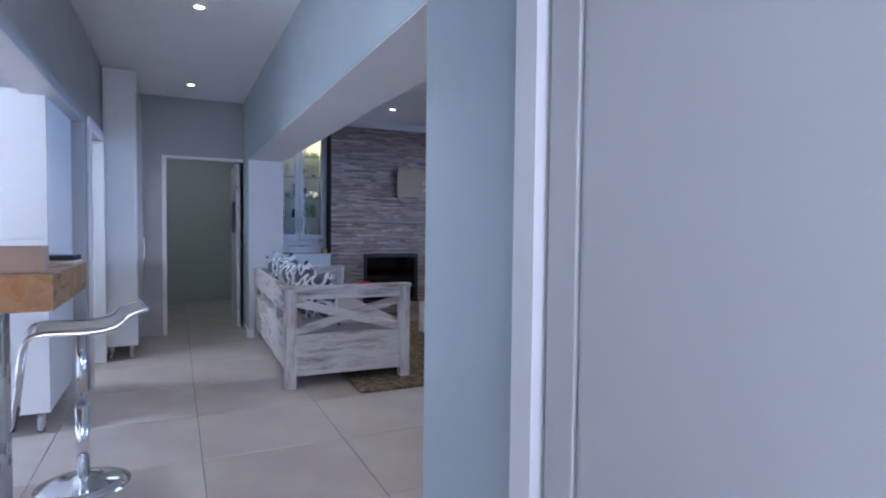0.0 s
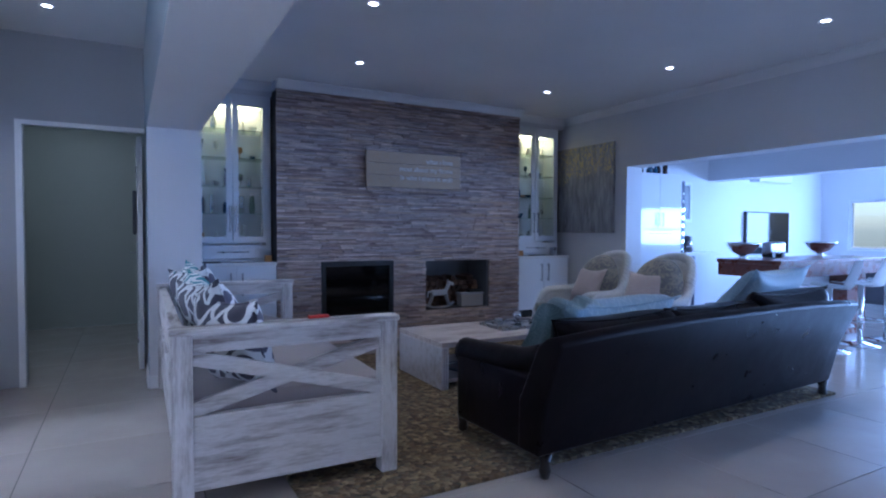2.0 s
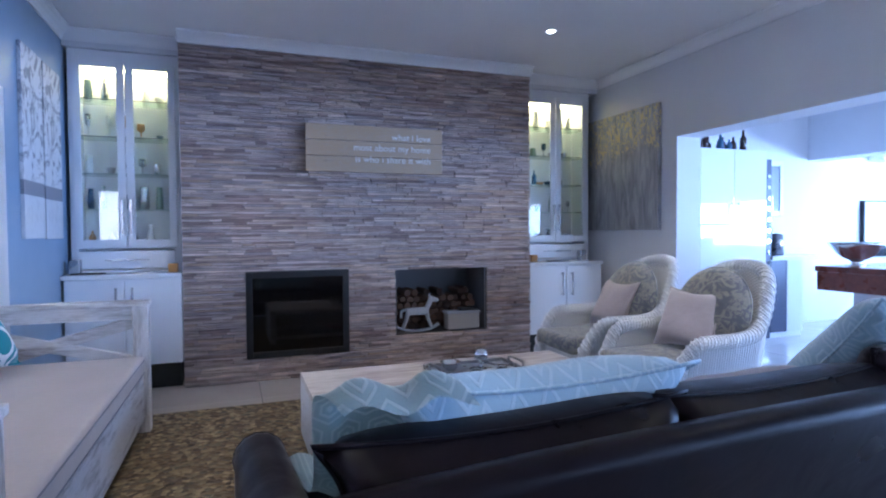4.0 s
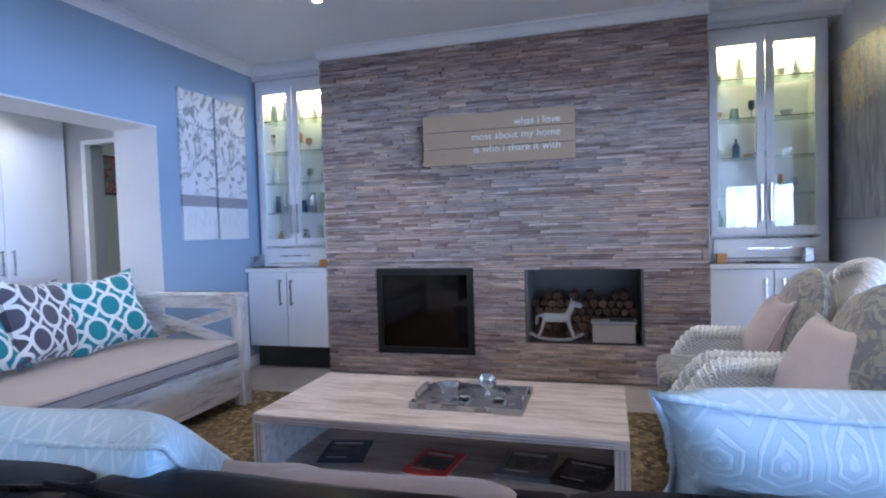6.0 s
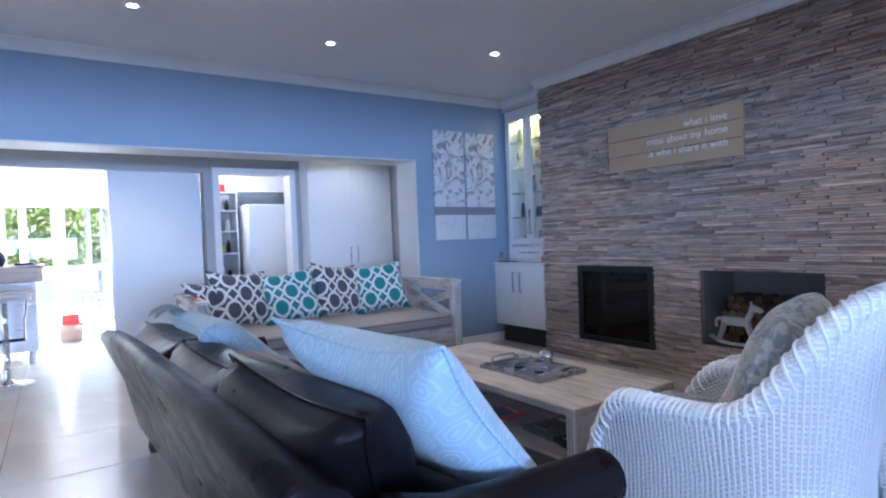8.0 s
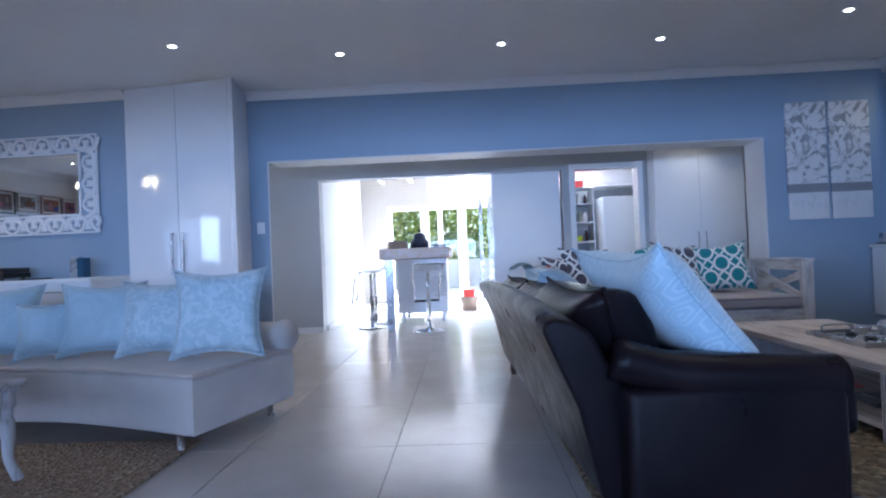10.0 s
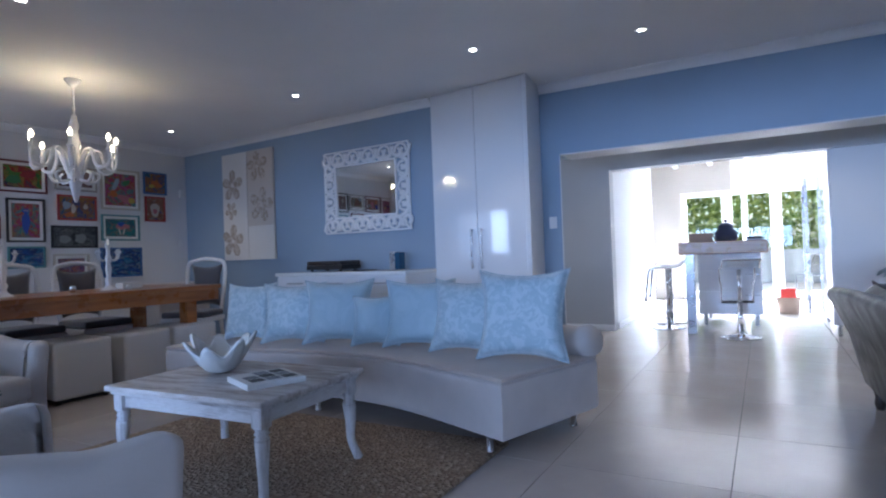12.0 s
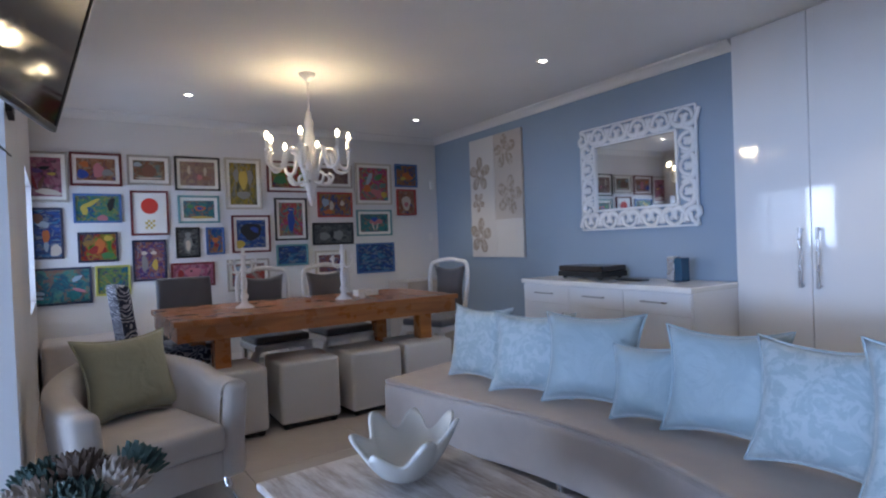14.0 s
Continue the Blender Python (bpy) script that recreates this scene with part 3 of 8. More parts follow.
# patio doors
for i, y in enumerate((2.05, 2.86, 3.68, 4.49)):
    d = boxes("door_" + str(i + 2), [(-5.56, -5.49, y, y + 0.09, 0.0, 2.1), (-5.56, -5.49, y + 0.72, y + 0.81, 0.0, 2.1), (-5.56, -5.49, y + 0.09, y + 0.72, 0.0, 0.16), (-5.56, -5.49, y + 0.09, y + 0.72, 2.0, 2.1)], M_TRIM)
    p = boxes("pane", [(-5.53, -5.525, y + 0.09, y + 0.72, 0.16, 2.0)], M_GLASS, parent=d)
    p.visible_shadow = False
    part("door_handle", box(-5.48, -5.45, y + 0.04, y + 0.06, 0.95, 1.1), M_STEEL, d)

# trims
def cornice(name, a, b, inward):
    """A coved plaster cornice under the ceiling from a to b; inward points into the room."""
    a, b, n = Vector((*a, H)), Vector((*b, H)), Vector((*inward, 0))
    prof = [(0, -0.085), (0.012, -0.085), (0.014, -0.07), (0.03, -0.045), (0.052, -0.025), (0.075, -0.014), (0.078, -0.001), (0, -0.001)]
    bm = bmesh.new()
    rings = [[bm.verts.new(p + n * q[0] + Vector((0, 0, q[1]))) for q in prof] for p in (a, b)]
    for i in range(len(prof)):
        j = (i + 1) % len(prof)
        bm.faces.new((rings[0][i], rings[0][j], rings[1][j], rings[1][i]))
    bm.faces.new(rings[0])
    bm.faces.new(rings[1])
    bmesh.ops.recalc_face_normals(bm, faces=bm.faces[:])
    return part(name, bm, M_TRIM, kind="structure")


cornice("cornice", (WX1, 1.465), (WX1, 8.0), (1, 0))
cornice("cornice", (1.09, SY), (1.335, 0.33), (1, -0.05))
cornice("cornice", (1.09, SY), (5.86, SY), (0, 1))
cornice("cornice", (5.86, 8.0), (5.86, -4.1), (-1, 0))
cornice("cornice", (1.87, 7.78), (4.95, 7.78), (0, -1))
cornice("cornice", (WX1, 8.0), (1.87, 8.0), (0, -1))
cornice("cornice", (4.95, 8.0), (5.86, 8.0), (0, -1))
boxes("baseboard", [(WX1 + 0.002, WX1 + 0.016, 6.81, 8.1, 0.004, 0.1), (WX0, WX1, 6.775, 6.788, 0.004, 0.1), (-0.715, -0.70, -1.1, 1.75, 0.004, 0.08), (-0.715, -0.70, 6.11, 6.18, 0.004, 0.08),
                    (WX0 - 0.014, WX0 - 0.001, 6.8, 7.25, 0.004, 0.1), (-3.9, -0.92, 1.752, 1.766, 0.004, 0.08), (1.4, 5.8, SY + 0.001, SY + 0.015, 0.004, 0.1), (5.845, 5.858, 6.87, 8.1, 0.004, 0.1)], M_TRIM)
# door frames: the dark passage, the pantry, the leaf beside the pier
boxes("door_frame", [(-0.235, -0.19, 7.30, 7.36, 0, 2.1), (0.66, 0.698, 7.30, 7.36, 0, 2.1), (-0.19, 0.66, 7.30, 7.36, 2.065, 2.1)], M_TRIM)
_d = tagged(part("door_1", box(0.60, 0.64, 7.5, 8.28, 0.01, 2.06, 0.002), M_TRIM), kind="structure")
part("hinge", join(box(0.59, 0.60, 7.48, 7.52, 0.25, 0.35, 0), box(0.59, 0.60, 7.48, 7.52, 1.7, 1.8, 0)), M_STEEL, _d)
part("door_handle", join(cyl((0.60, 8.2, 1.02), (0.55, 8.2, 1.02), 0.009), cyl((0.55, 8.21, 1.02), (0.55, 8.1, 1.02), 0.009)), M_STEEL, _d)
boxes("pantry_door_frame", [(-0.715, -0.69, 5.14, 5.21, 0, 2.13), (-0.715, -0.69, 6.04, 6.11, 0, 2.13), (-0.715, -0.69, 5.21, 6.04, 2.06, 2.13), (-0.92, -0.715, 5.2, 5.21, 0, 2.06), (-0.92, -0.715, 6.04, 6.05, 0, 2.06)], M_TRIM)
boxes("pier_door_frame", [(0.455, 0.49, 0.735, 0.80, 0, 2.16), (0.455, 0.49, -0.22, -0.15, 0, 2.16), (0.455, 0.49, -0.15, 0.735, 2.1, 2.16)], M_TRIM)
M_LEAFPAINT = paint("worn_grey_white_door_paint", (0.57, 0.57, 0.57), 0.42)
_d = tagged(part("door_6", join(box(0.470, 0.502, -0.14, 0.628, 0.01, 2.09, 0.004), box(0.470, 0.502, 0.640, 0.715, 0.01, 2.09, 0.004), box(0.478, 0.498, 0.62, 0.65, 0.012, 2.088, 0)), M_LEAFPAINT), kind="structure")
part("door_handle", cyl((0.47, -0.05, 1.02), (0.42, -0.05, 1.02), 0.009), M_STEEL, _d)

# stone-faced chimney core (its stones are laid at the end of the file)
CH = (1.87, 4.95, 7.82)
boxes("chimney", [(1.88, 2.34, CH[2], 8.3, 0, 2.7), (3.18, 3.60, CH[2], 8.3, 0, 2.7), (4.49, 4.94, CH[2], 8.3, 0, 2.7), (2.34, 3.18, CH[2], 8.3, 0, 0.2), (2.34, 3.18, CH[2], 8.3, 0.9, 2.7),
                  (3.60, 4.49, CH[2], 8.3, 0, 0.305), (3.60, 4.49, CH[2], 8.3, 0.9, 2.7)], M_STONEBACK)
boxes("chimney_head", [(1.86, 4.96, 7.785, 8.3, 2.7, H)], M_WHITE)

# spot lights
def spot(x, y, on=True):
    e = thing("downlight", "small round recessed ceiling downlight, lit, in the white ceiling", "ceiling light", "ceiling downlights", pose(x, y, H))
    part("rim", lathe([(0.030, -0.001), (0.046, -0.001), (0.048, -0.005), (0.040, -0.008), (0.031, -0.005)], 20, close=False), M_TRIM, e, smooth=True)
    part("lens", lathe([(0, -0.004), (0.030, -0.003)], 20, close=False), M_SPOT, e)
    return e


SPOTS = [(2.40, 6.80), (2.0, 5.47), (4.6, 6.83), (5.0, 5.53), (4.98, 4.15), (2.08, 4.09), (2.05, 2.68), (2.43, 1.385), (2.3, -0.75), (2.05, -3.15), (4.6, -3.1), (4.9, -0.6), (0.06, 6.6), (0.06, 4.2), (0.06, 2.0)]
for x, y in SPOTS:
    spot(x, y)
for i, (x, y) in enumerate(SPOTS):
    lamp("spot_beam", "SPOT", pose(x, y, H - 0.02), 19, (1.0, 0.88, 0.70), spot=radians(95), radius=0.03)

# ---- lounge: cabinets beside the chimney ----
def base_cabinet(x0, x1):
    w = x1 - x0
    e = thing("base_cabinet", "white two-door base cabinet on a dark plinth beside the stone", "cabinet", "base cabinets by the chimney", pose(x0, 7.80, 0))
    part("body", box(0.002, w - 0.002, 0.02, 0.49, 0.21, 0.88, 0.002), M_SATIN, e)
    part("worktop", box(-0.015 if x0 < 3 else 0, w if x0 < 3 else w + 0.01, -0.015, 0.49, 0.882, 0.915, 0.004), M_TABLEWHITE, e)
    part("plinth", box(0.02, w - 0.02, 0.1, 0.48, 0.004, 0.208, 0), M_DARKCAV, e, "dark recessed plinth")
    for i in range(2):
        d = part("door", box(0.004 + i * w / 2, (i + 1) * w / 2 - 0.004, 0, 0.019, 0.212, 0.876, 0.003), M_SATIN, e)
        x = w / 2 + (-0.055 if i == 0 else 0.055)
        handle(d, (x, 0, 0.60), (x, 0, 0.80), (0, -0.035, 0), 0.007)
    return e


def display_cabinet(x0, x1, seed):
    w = x1 - x0
    e = thing("display_cabinet", "tall white display cabinet with lit glass doors, full of glassware", "cabinet", "display cabinets by the chimney", pose(x0, 8.0, 0.917))
    z1 = 1.73
    for nm, b in (("side_panel", (0, 0.05, 0.02, 0.29, 0, z1, 0.002)), ("side_panel", (w - 0.05, w, 0.02, 0.29, 0, z1, 0.002)), ("back_panel", (0.05, w - 0.05, 0.27, 0.29, 0, z1, 0)), ("top_panel", (0.05, w - 0.05, 0.02, 0.27, z1 - 0.1, z1, 0)), ("bottom_panel", (0.05, w - 0.05, 0.02, 0.27, 0.19, 0.215, 0)), ("base_panel", (0.05, w - 0.05, 0.02, 0.27, 0, 0.02, 0))):
        part(nm, box(*b), M_SATIN, e)
    d = part("drawer", box(0.05, w - 0.05, 0.0, 0.02, 0.03, 0.17, 0.003), M_SATIN, e)
    handle(d, (w / 2 - 0.14, 0, 0.10), (w / 2 + 0.14, 0, 0.10), (0, -0.03, 0), 0.006)
    for i in range(2):
        a, b = (0.03, w / 2 - 0.004) if i == 0 else (w / 2 + 0.004, w - 0.03)
        s = 0.055
        d = part("door", join(box(a, a + s, 0, 0.02, 0.2, z1 - 0.06, 0.002), box(b - s, b, 0, 0.02, 0.2, z1 - 0.06, 0.002), box(a + s, b - s, 0, 0.02, 0.2, 0.26, 0.002), box(a + s, b - s, 0, 0.02, z1 - 0.13, z1 - 0.06, 0.002)), M_SATIN, e)
        p = part("pane", box(a + s, b - s, 0.009, 0.012, 0.26, z1 - 0.13, 0), M_GLASS, d)
        p.visible_shadow = False
        x = b - s / 2 if i == 0 else a + s / 2
        handle(d, (x, 0, 0.32), (x, 0, 0.56), (0, -0.03, 0), 0.007)
    zs = [0.215, 0.50, 0.78, 1.07, 1.36]
    for z in zs[1:]:
        s = part("shelf", box(0.052, w - 0.052, 0.03, 0.265, z - 0.008, z, 0), M_SHELFGLASS, e, "clear glass shelf")
        s.visible_shadow = False
    part("strip_light", box(0.08, w - 0.08, 0.16, 0.24, z1 - 0.112, z1 - 0.104, 0), M_LED, e, "warm strip light")
    rnd = random.Random(seed)
    kinds = ("vase", "jug", "glass", "bowl", "bottle")
    for si, z in enumerate(zs):
        x = 0.11
        while x < w - 0.12:
            k = rnd.choice(kinds)
            h = rnd.uniform(0.09, 0.19)
            r = rnd.uniform(0.022, 0.042)
            prof = {"vase": [(0, 0), (r * 0.7, 0), (r, h * 0.4), (r * 0.55, h * 0.75), (r * 0.8, h)], "jug": [(0, 0), (r, 0), (r * 1.1, h * 0.4), (r * 0.8, h * 0.9), (r * 0.9, h)],
                    "glass": [(0, 0), (r * 0.8, 0), (r * 0.12, 0.006), (r * 0.12, h * 0.45), (r * 0.8, h * 0.6), (r * 0.75, h)], "bowl": [(0, 0), (r * 0.6, 0), (r * 1.4, h * 0.35), (r * 1.35, h * 0.36)],
                    "bottle": [(0, 0), (r * 0.9, 0), (r * 0.9, h * 0.6), (r * 0.3, h * 0.8), (r * 0.3, h), (0, h)]}[k]
            m = rnd.choice([M_CERAMIC, M_CERAMIC, M_GREENGLASS, M_STEEL, M_BLUEGLASS, M_AMBER, M_CHROME])
            col = {M_CERAMIC: "white", M_GREENGLASS: "green", M_STEEL: "silver", M_BLUEGLASS: "blue", M_AMBER: "amber", M_CHROME: "silver"}[m]
            t = tagged(part(k, lathe(prof, 12), m, smooth=True), col + " " + k + " standing on a shelf of the display cabinet", k, "")
            t.location = (x0 + x, 8.0 + rnd.uniform(0.12, 0.2), 0.917 + z + 0.001)
            x += rnd.uniform(0.085, 0.16)
    lamp("cabinet_light", "AREA", pose(x0 + w / 2, 8.19, 0.917 + z1 - 0.12), 1.0, (1.0, 0.78, 0.34), size=(w - 0.2, 0.06))
    return e


boxes("cabinet_bulkhead", [(1.052, 1.868, 8.0, 8.298, 2.652, H), (4.945, 5.858, 8.0, 8.298, 2.652, H)], M_WHITE)
for n, (a, b) in enumerate(((1.07, 1.868), (4.945, 5.775))):
    base_cabinet(a, b)
    display_cabinet(a + 0.01, b - 0.01, 5 + n)
for x, m, lab in ((1.80, M_AMBER, "small amber wooden box on the white base cabinet top"), (5.04, M_AMBER, "small amber wooden box on the white base cabinet beside the stone")):
    t = tagged(part("wooden_box", box(-0.035, 0.035, -0.03, 0.03, 0, 0.07, 0.006), m), lab, "box")
    t.location = (x, 7.9, 0.916)
for x in (1.22, 5.3):
    t = tagged(part("keyboard", box(-0.11, 0.11, -0.05, 0.05, 0, 0.012, 0.004), M_BLACK), "slim black tray lying on the white base cabinet top", "tray")
    t.location = (x, 7.87, 0.916)
for x in (1.13, 5.6):
    t = tagged(part("speaker", box(-0.035, 0.035, -0.04, 0.04, 0, 0.11, 0.01), M_STEEL), "small grey box speaker standing on the base cabinet", "speaker")
    t.location = (x, 7.9, 0.916)

# fireplace
fp = thing("fireplace_insert", "black steel fireplace insert with a dark glass door in stone", "fireplace", at=pose(2.34, 7.79, 0.19))
part("frame", join(box(0, 0.05, 0, 0.05, 0, 0.71, 0.003), box(0.79, 0.84, 0, 0.05, 0, 0.71, 0.003), box(0.05, 0.79, 0, 0.05, 0, 0.05, 0.003), box(0.05, 0.79, 0, 0.05, 0.66, 0.71, 0.003)), M_BLACK, fp)
part("glass_door", box(0.05, 0.79, 0.02, 0.03, 0.05, 0.66, 0), M_FIREGLASS, fp, "dark glass door")
part("firebox", box(0.01, 0.83, 0.05, 0.45, 0.01, 0.70, 0), M_DARKCAV, fp)

# wood niche
boxes("niche_lining", [(3.60, 4.49, 8.27, 8.29, 0.306, 0.9), (3.60, 3.615, 7.83, 8.27, 0.306, 0.9), (4.475, 4.49, 7.83, 8.27, 0.306, 0.9), (3.615, 4.475, 7.83, 8.27, 0.885, 0.9)], paint("niche_grey_plaster", (0.16, 0.16, 0.165), 0.8))
M_LOGEND = Mat("split_log", (0.22, 0.12, 0.07), 0.8)
M_LOGEND.colour(M_LOGEND.mix(M_LOGEND.rnd(), (0.05, 0.028, 0.02), (0.20, 0.11, 0.065))).bump(M_LOGEND.noise(30, 4), 0.5, 0.01)
_r = random.Random(4)
for row in range(6):
    for k in range(13):
        x = 3.66 + 0.066 * k + (0.035 if row % 2 else 0)
        if x > 4.45 or (row > 4 and _r.random() < 0.45):
            continue
        r = _r.uniform(0.028, 0.038)
        pts = [(r * math.cos(a) * _r.uniform(0.8, 1.05), r * math.sin(a) * _r.uniform(0.8, 1.05)) for a in (2 * math.pi * q / 7 for q in range(7))]
        bm = bmesh.new()
        y0 = _r.uniform(7.96, 8.02)
        A = [bm.verts.new((x + p[0], y0, 0.345 + row * 0.062 + p[1])) for p in pts]
        B = [bm.verts.new((x + p[0], 8.26, 0.345 + row * 0.062 + p[1])) for p in pts]
        bm.faces.new(A), bm.faces.new(B)
        for q in range(7):
            bm.faces.new((A[q], A[(q + 1) % 7], B[(q + 1) % 7], B[q]))
        bmesh.ops.recalc_face_normals(bm, faces=bm.faces[:])
        tagged(part("log", bm, M_LOGEND.m), "split brown firewood log stacked in the stone niche", "firewood", "stacked firewood logs")


def rocking_horse():
    e = thing("rocking_horse", "small white wooden rocking horse ornament standing in the wood niche", "ornament", at=pose(3.83, 7.90, 0.307))
    m = plain("grey_white_toy_paint", (0.42, 0.42, 0.43), 0.6)
    bm = join(box(-0.11, 0.11, -0.025, 0.025, 0.15, 0.22, 0.02), tube(curve([(0.08, 0, 0.19), (0.12, 0, 0.26), (0.13, 0, 0.30)], 5), 0.025, 8), tube([(0.12, 0, 0.30), (0.19, 0, 0.28), (0.2, 0, 0.27)], [0.026, 0.02, 0.015], 8), box(0.115, 0.125, -0.012, 0.012, 0.31, 0.345, 0.002))
    part("body", bm, m, e, smooth=False)
    for x, dx in ((-0.09, -0.05), (0.09, 0.05)):
        for y in (-0.02, 0.02):
            part("leg", tube([(x, y, 0.17), (x + dx * 0.4, y, 0.1), (x + dx, y, 0.03)], [0.017, 0.012, 0.011], 8), m, e)
    for y in (-0.02, 0.02):
        part("rocker", tube(curve([(-0.21, y, 0.06), (-0.12, y, 0.018), (0, y, 0.008), (0.12, y, 0.018), (0.21, y, 0.06)], 5), 0.009, 8), m, e)
    part("tail", tube(curve([(-0.10, 0, 0.2), (-0.15, 0, 0.19), (-0.155, 0, 0.13)], 5), 0.012, 8), m, e)


rocking_horse()
bk = thing("storage_box", "clear plastic storage box with kindling inside standing in the niche", "box", at=pose(4.27, 7.90, 0.307))
part("tub", box(-0.16, 0.16, -0.06, 0.06, 0.002, 0.15, 0.01), plain("milky_plastic", (0.42, 0.38, 0.34), 0.25), bk)
part("lid", box(-0.17, 0.17, -0.07, 0.07, 0.151, 0.17, 0.006), plain("grey_plastic_lid", (0.36, 0.36, 0.38), 0.3), bk)
t = tagged(part("book", box(-0.09, 0.09, -0.05, 0.05, 0, 0.025, 0.003), M_BLACK), "black book lying on the plastic box lid", "book")
t.location = (4.33, 7.90, 0.478)


# sign of three planks with raised-looking lettering
def sign():
    e = thing("wooden_sign", "raw pine plank sign with white lettering hung on the stone", "sign", at=pose(3.42, 7.735, 1.93))
    for i in range(3):
        part("plank", box(-0.60, 0.60, -0.012, 0.012, -0.20 + i * 0.134, -0.072 + i * 0.134 + 0.002, 0.004), M_SIGN, e)
    for x in (-0.45, 0.45):
        part("batten", box(x - 0.02, x + 0.02, 0.013, 0.05, -0.18, 0.18, 0), M_SIGN, e)
    for i, s in enumerate(("what i love", "most about my home", "is who i share it with")):
        c = bpy.data.curves.new("lettering", "FONT")
        c.body, c.size, c.extrude, c.align_x = s, 0.078, 0.0015, "RIGHT"
        ob = new("lettering_source", c)
        ob.data.space_character = 1.02
        me = bpy.data.meshes.new_from_object(ob)
        bpy.data.objects.remove(ob)
        me.materials.append(M_PAPER)
        me.transform(pose(0.49, -0.014, 0.085 - i * 0.098, 90))
        o = new("lettering", me)
        o.parent = e


sign()

# pictures
M_PRINT = Mat("torn_floral_print", (0.62, 0.62, 0.64), 0.6)
_v = M_PRINT.noise(5.5, 5, M_PRINT.co((1, 1, 0.8)), 0.6, 2.5)
_z = M_PRINT.xyz(M_PRINT.co())[2]
_band = M_PRINT.math("MULTIPLY", M_PRINT.math("GREATER_THAN", _z, 0.27), M_PRINT.math("LESS_THAN", _z, 0.36))
_up = M_PRINT.ramp(_z, (0.34, 0.15), (0.44, 1.0))
_ink = M_PRINT.math("MULTIPLY", M_PRINT.ramp(_v, (0.5, 0.0), (0.6, 0.85)), _up)
M_PRINT.colour(M_PRINT.mix(_band, M_PRINT.mix(_ink, (0.66, 0.66, 0.68), (0.20, 0.20, 0.23)), (0.26, 0.26, 0.29)))
for i, y in enumerate((7.01, 7.44)):
    e = thing("canvas_print", "grey floral canvas print with a dark band on the blue wall", "picture", "pair of floral canvas prints", pose(WX1 + 0.002, y, 1.19 + (0 if i else 0.005)))
    part("canvas", box(0, 0.022, 0, 0.40, 0, 1.19, 0.003), M_PRINT.m, e)
def silver_canvas():
    """Grey dragged paint with flecks of gold leaf, thickest towards the top."""
    m = Mat("silvery_abstract_canvas", (0.3, 0.3, 0.3), 0.5)
    drag = m.noise(3.2, 6, m.co((1, 5, 0.9)), 0.65, 0.8)
    c = m.mix(m.ramp(drag, (0.35, 0.0), (0.65, 1.0)), (0.20, 0.205, 0.22), (0.42, 0.42, 0.43))
    z = m.xyz(m.co())[2]
    fleck = m.ramp(m.noise(26, 4, m.co((1, 1.2, 0.7)), 0.6, 1.2), (0.50, 0.0), (0.57, 1.0))
    where = m.ramp(m.math("ADD", z, m.math("MULTIPLY", m.noise(2.5, 3), 0.5)), (0.95, 0.0), (1.35, 1.0))
    gold = m.math("MULTIPLY", fleck, where)
    m.colour(m.mix(gold, c, (0.62, 0.52, 0.28)))
    m.rough(m.ramp(gold, (0.0, 0.5), (1.0, 0.25)))
    return m.bump(drag, 0.3, 0.006).m


M_ABS = silver_canvas()
e = thing("canvas_painting", "large grey silvery abstract canvas hung on the white wall", "picture", at=pose(5.82, 7.035, 1.225))
part("canvas", box(0, 0.035, 0, 1.09, 0, 1.14, 0.004), M_ABS, e)


# ---- rug, coffee table ----
e = part("rug", box(1.2, 5.25, 4.15, 7.1, 0.001, 0.022, 0.008), M_RUG)
tagged(e, "brown and beige leaf-textured pile rug on the tiled floor", "rug")
F = 0.022


def coffee_table():
    e = thing("coffee_table", "low whitewashed box coffee table with an open shelf on rug", "coffee table", at=pose(2.61, 5.60, F))
    L, W, Z = 1.70, 0.78, 0.365
    part("tabletop", box(0, L, 0, W, Z - 0.04, Z, 0.006), M_TABX, e)
    for x in (0, L - 0.06):
        part("side_panel", box(x, x + 0.06, 0.002, W - 0.002, 0.0, Z - 0.041, 0.005), M_TABZ, e)
        for k in (0.018, 0.036):
            part("groove", box(x + k, x + k + 0.004, -0.002, 0.01, 0.0, Z - 0.045, 0), M_TAUPE, e)
    for k in (0.012, 0.026):
        part("groove", box(0.06, L - 0.06, -0.002, 0.01, Z - k - 0.004, Z - k, 0), M_TAUPE, e)
    part("shelf", box(0.062, L - 0.062, 0.02, W - 0.02, 0.05, 0.08, 0.003), M_TABX, e)


coffee_table()
tr = thing("tray", "rectangular silver tray with two raised handles on the coffee table", "tray", at=pose(3.59, 6.0, F + 0.366))
part("base", box(-0.26, 0.26, -0.18, 0.18, 0, 0.008, 0.002), M_STEEL, tr)
part("rim", join(*[box(*s, 0.002) for s in ((-0.27, 0.27, -0.19, -0.178, 0, 0.028), (-0.27, 0.27, 0.178, 0.19, 0, 0.028), (-0.27, -0.258, -0.178, 0.178, 0, 0.028), (0.258, 0.27, -0.178, 0.178, 0, 0.028))]), M_STEEL, tr)
for x in (-0.262, 0.262):
    part("handle", tube(curve([(x, -0.09, 0.02), (x, -0.08, 0.055), (x, 0.08, 0.055), (x, 0.09, 0.02)], 5), 0.007, 8), M_STEEL, tr)
_tz = F + 0.366 + 0.009
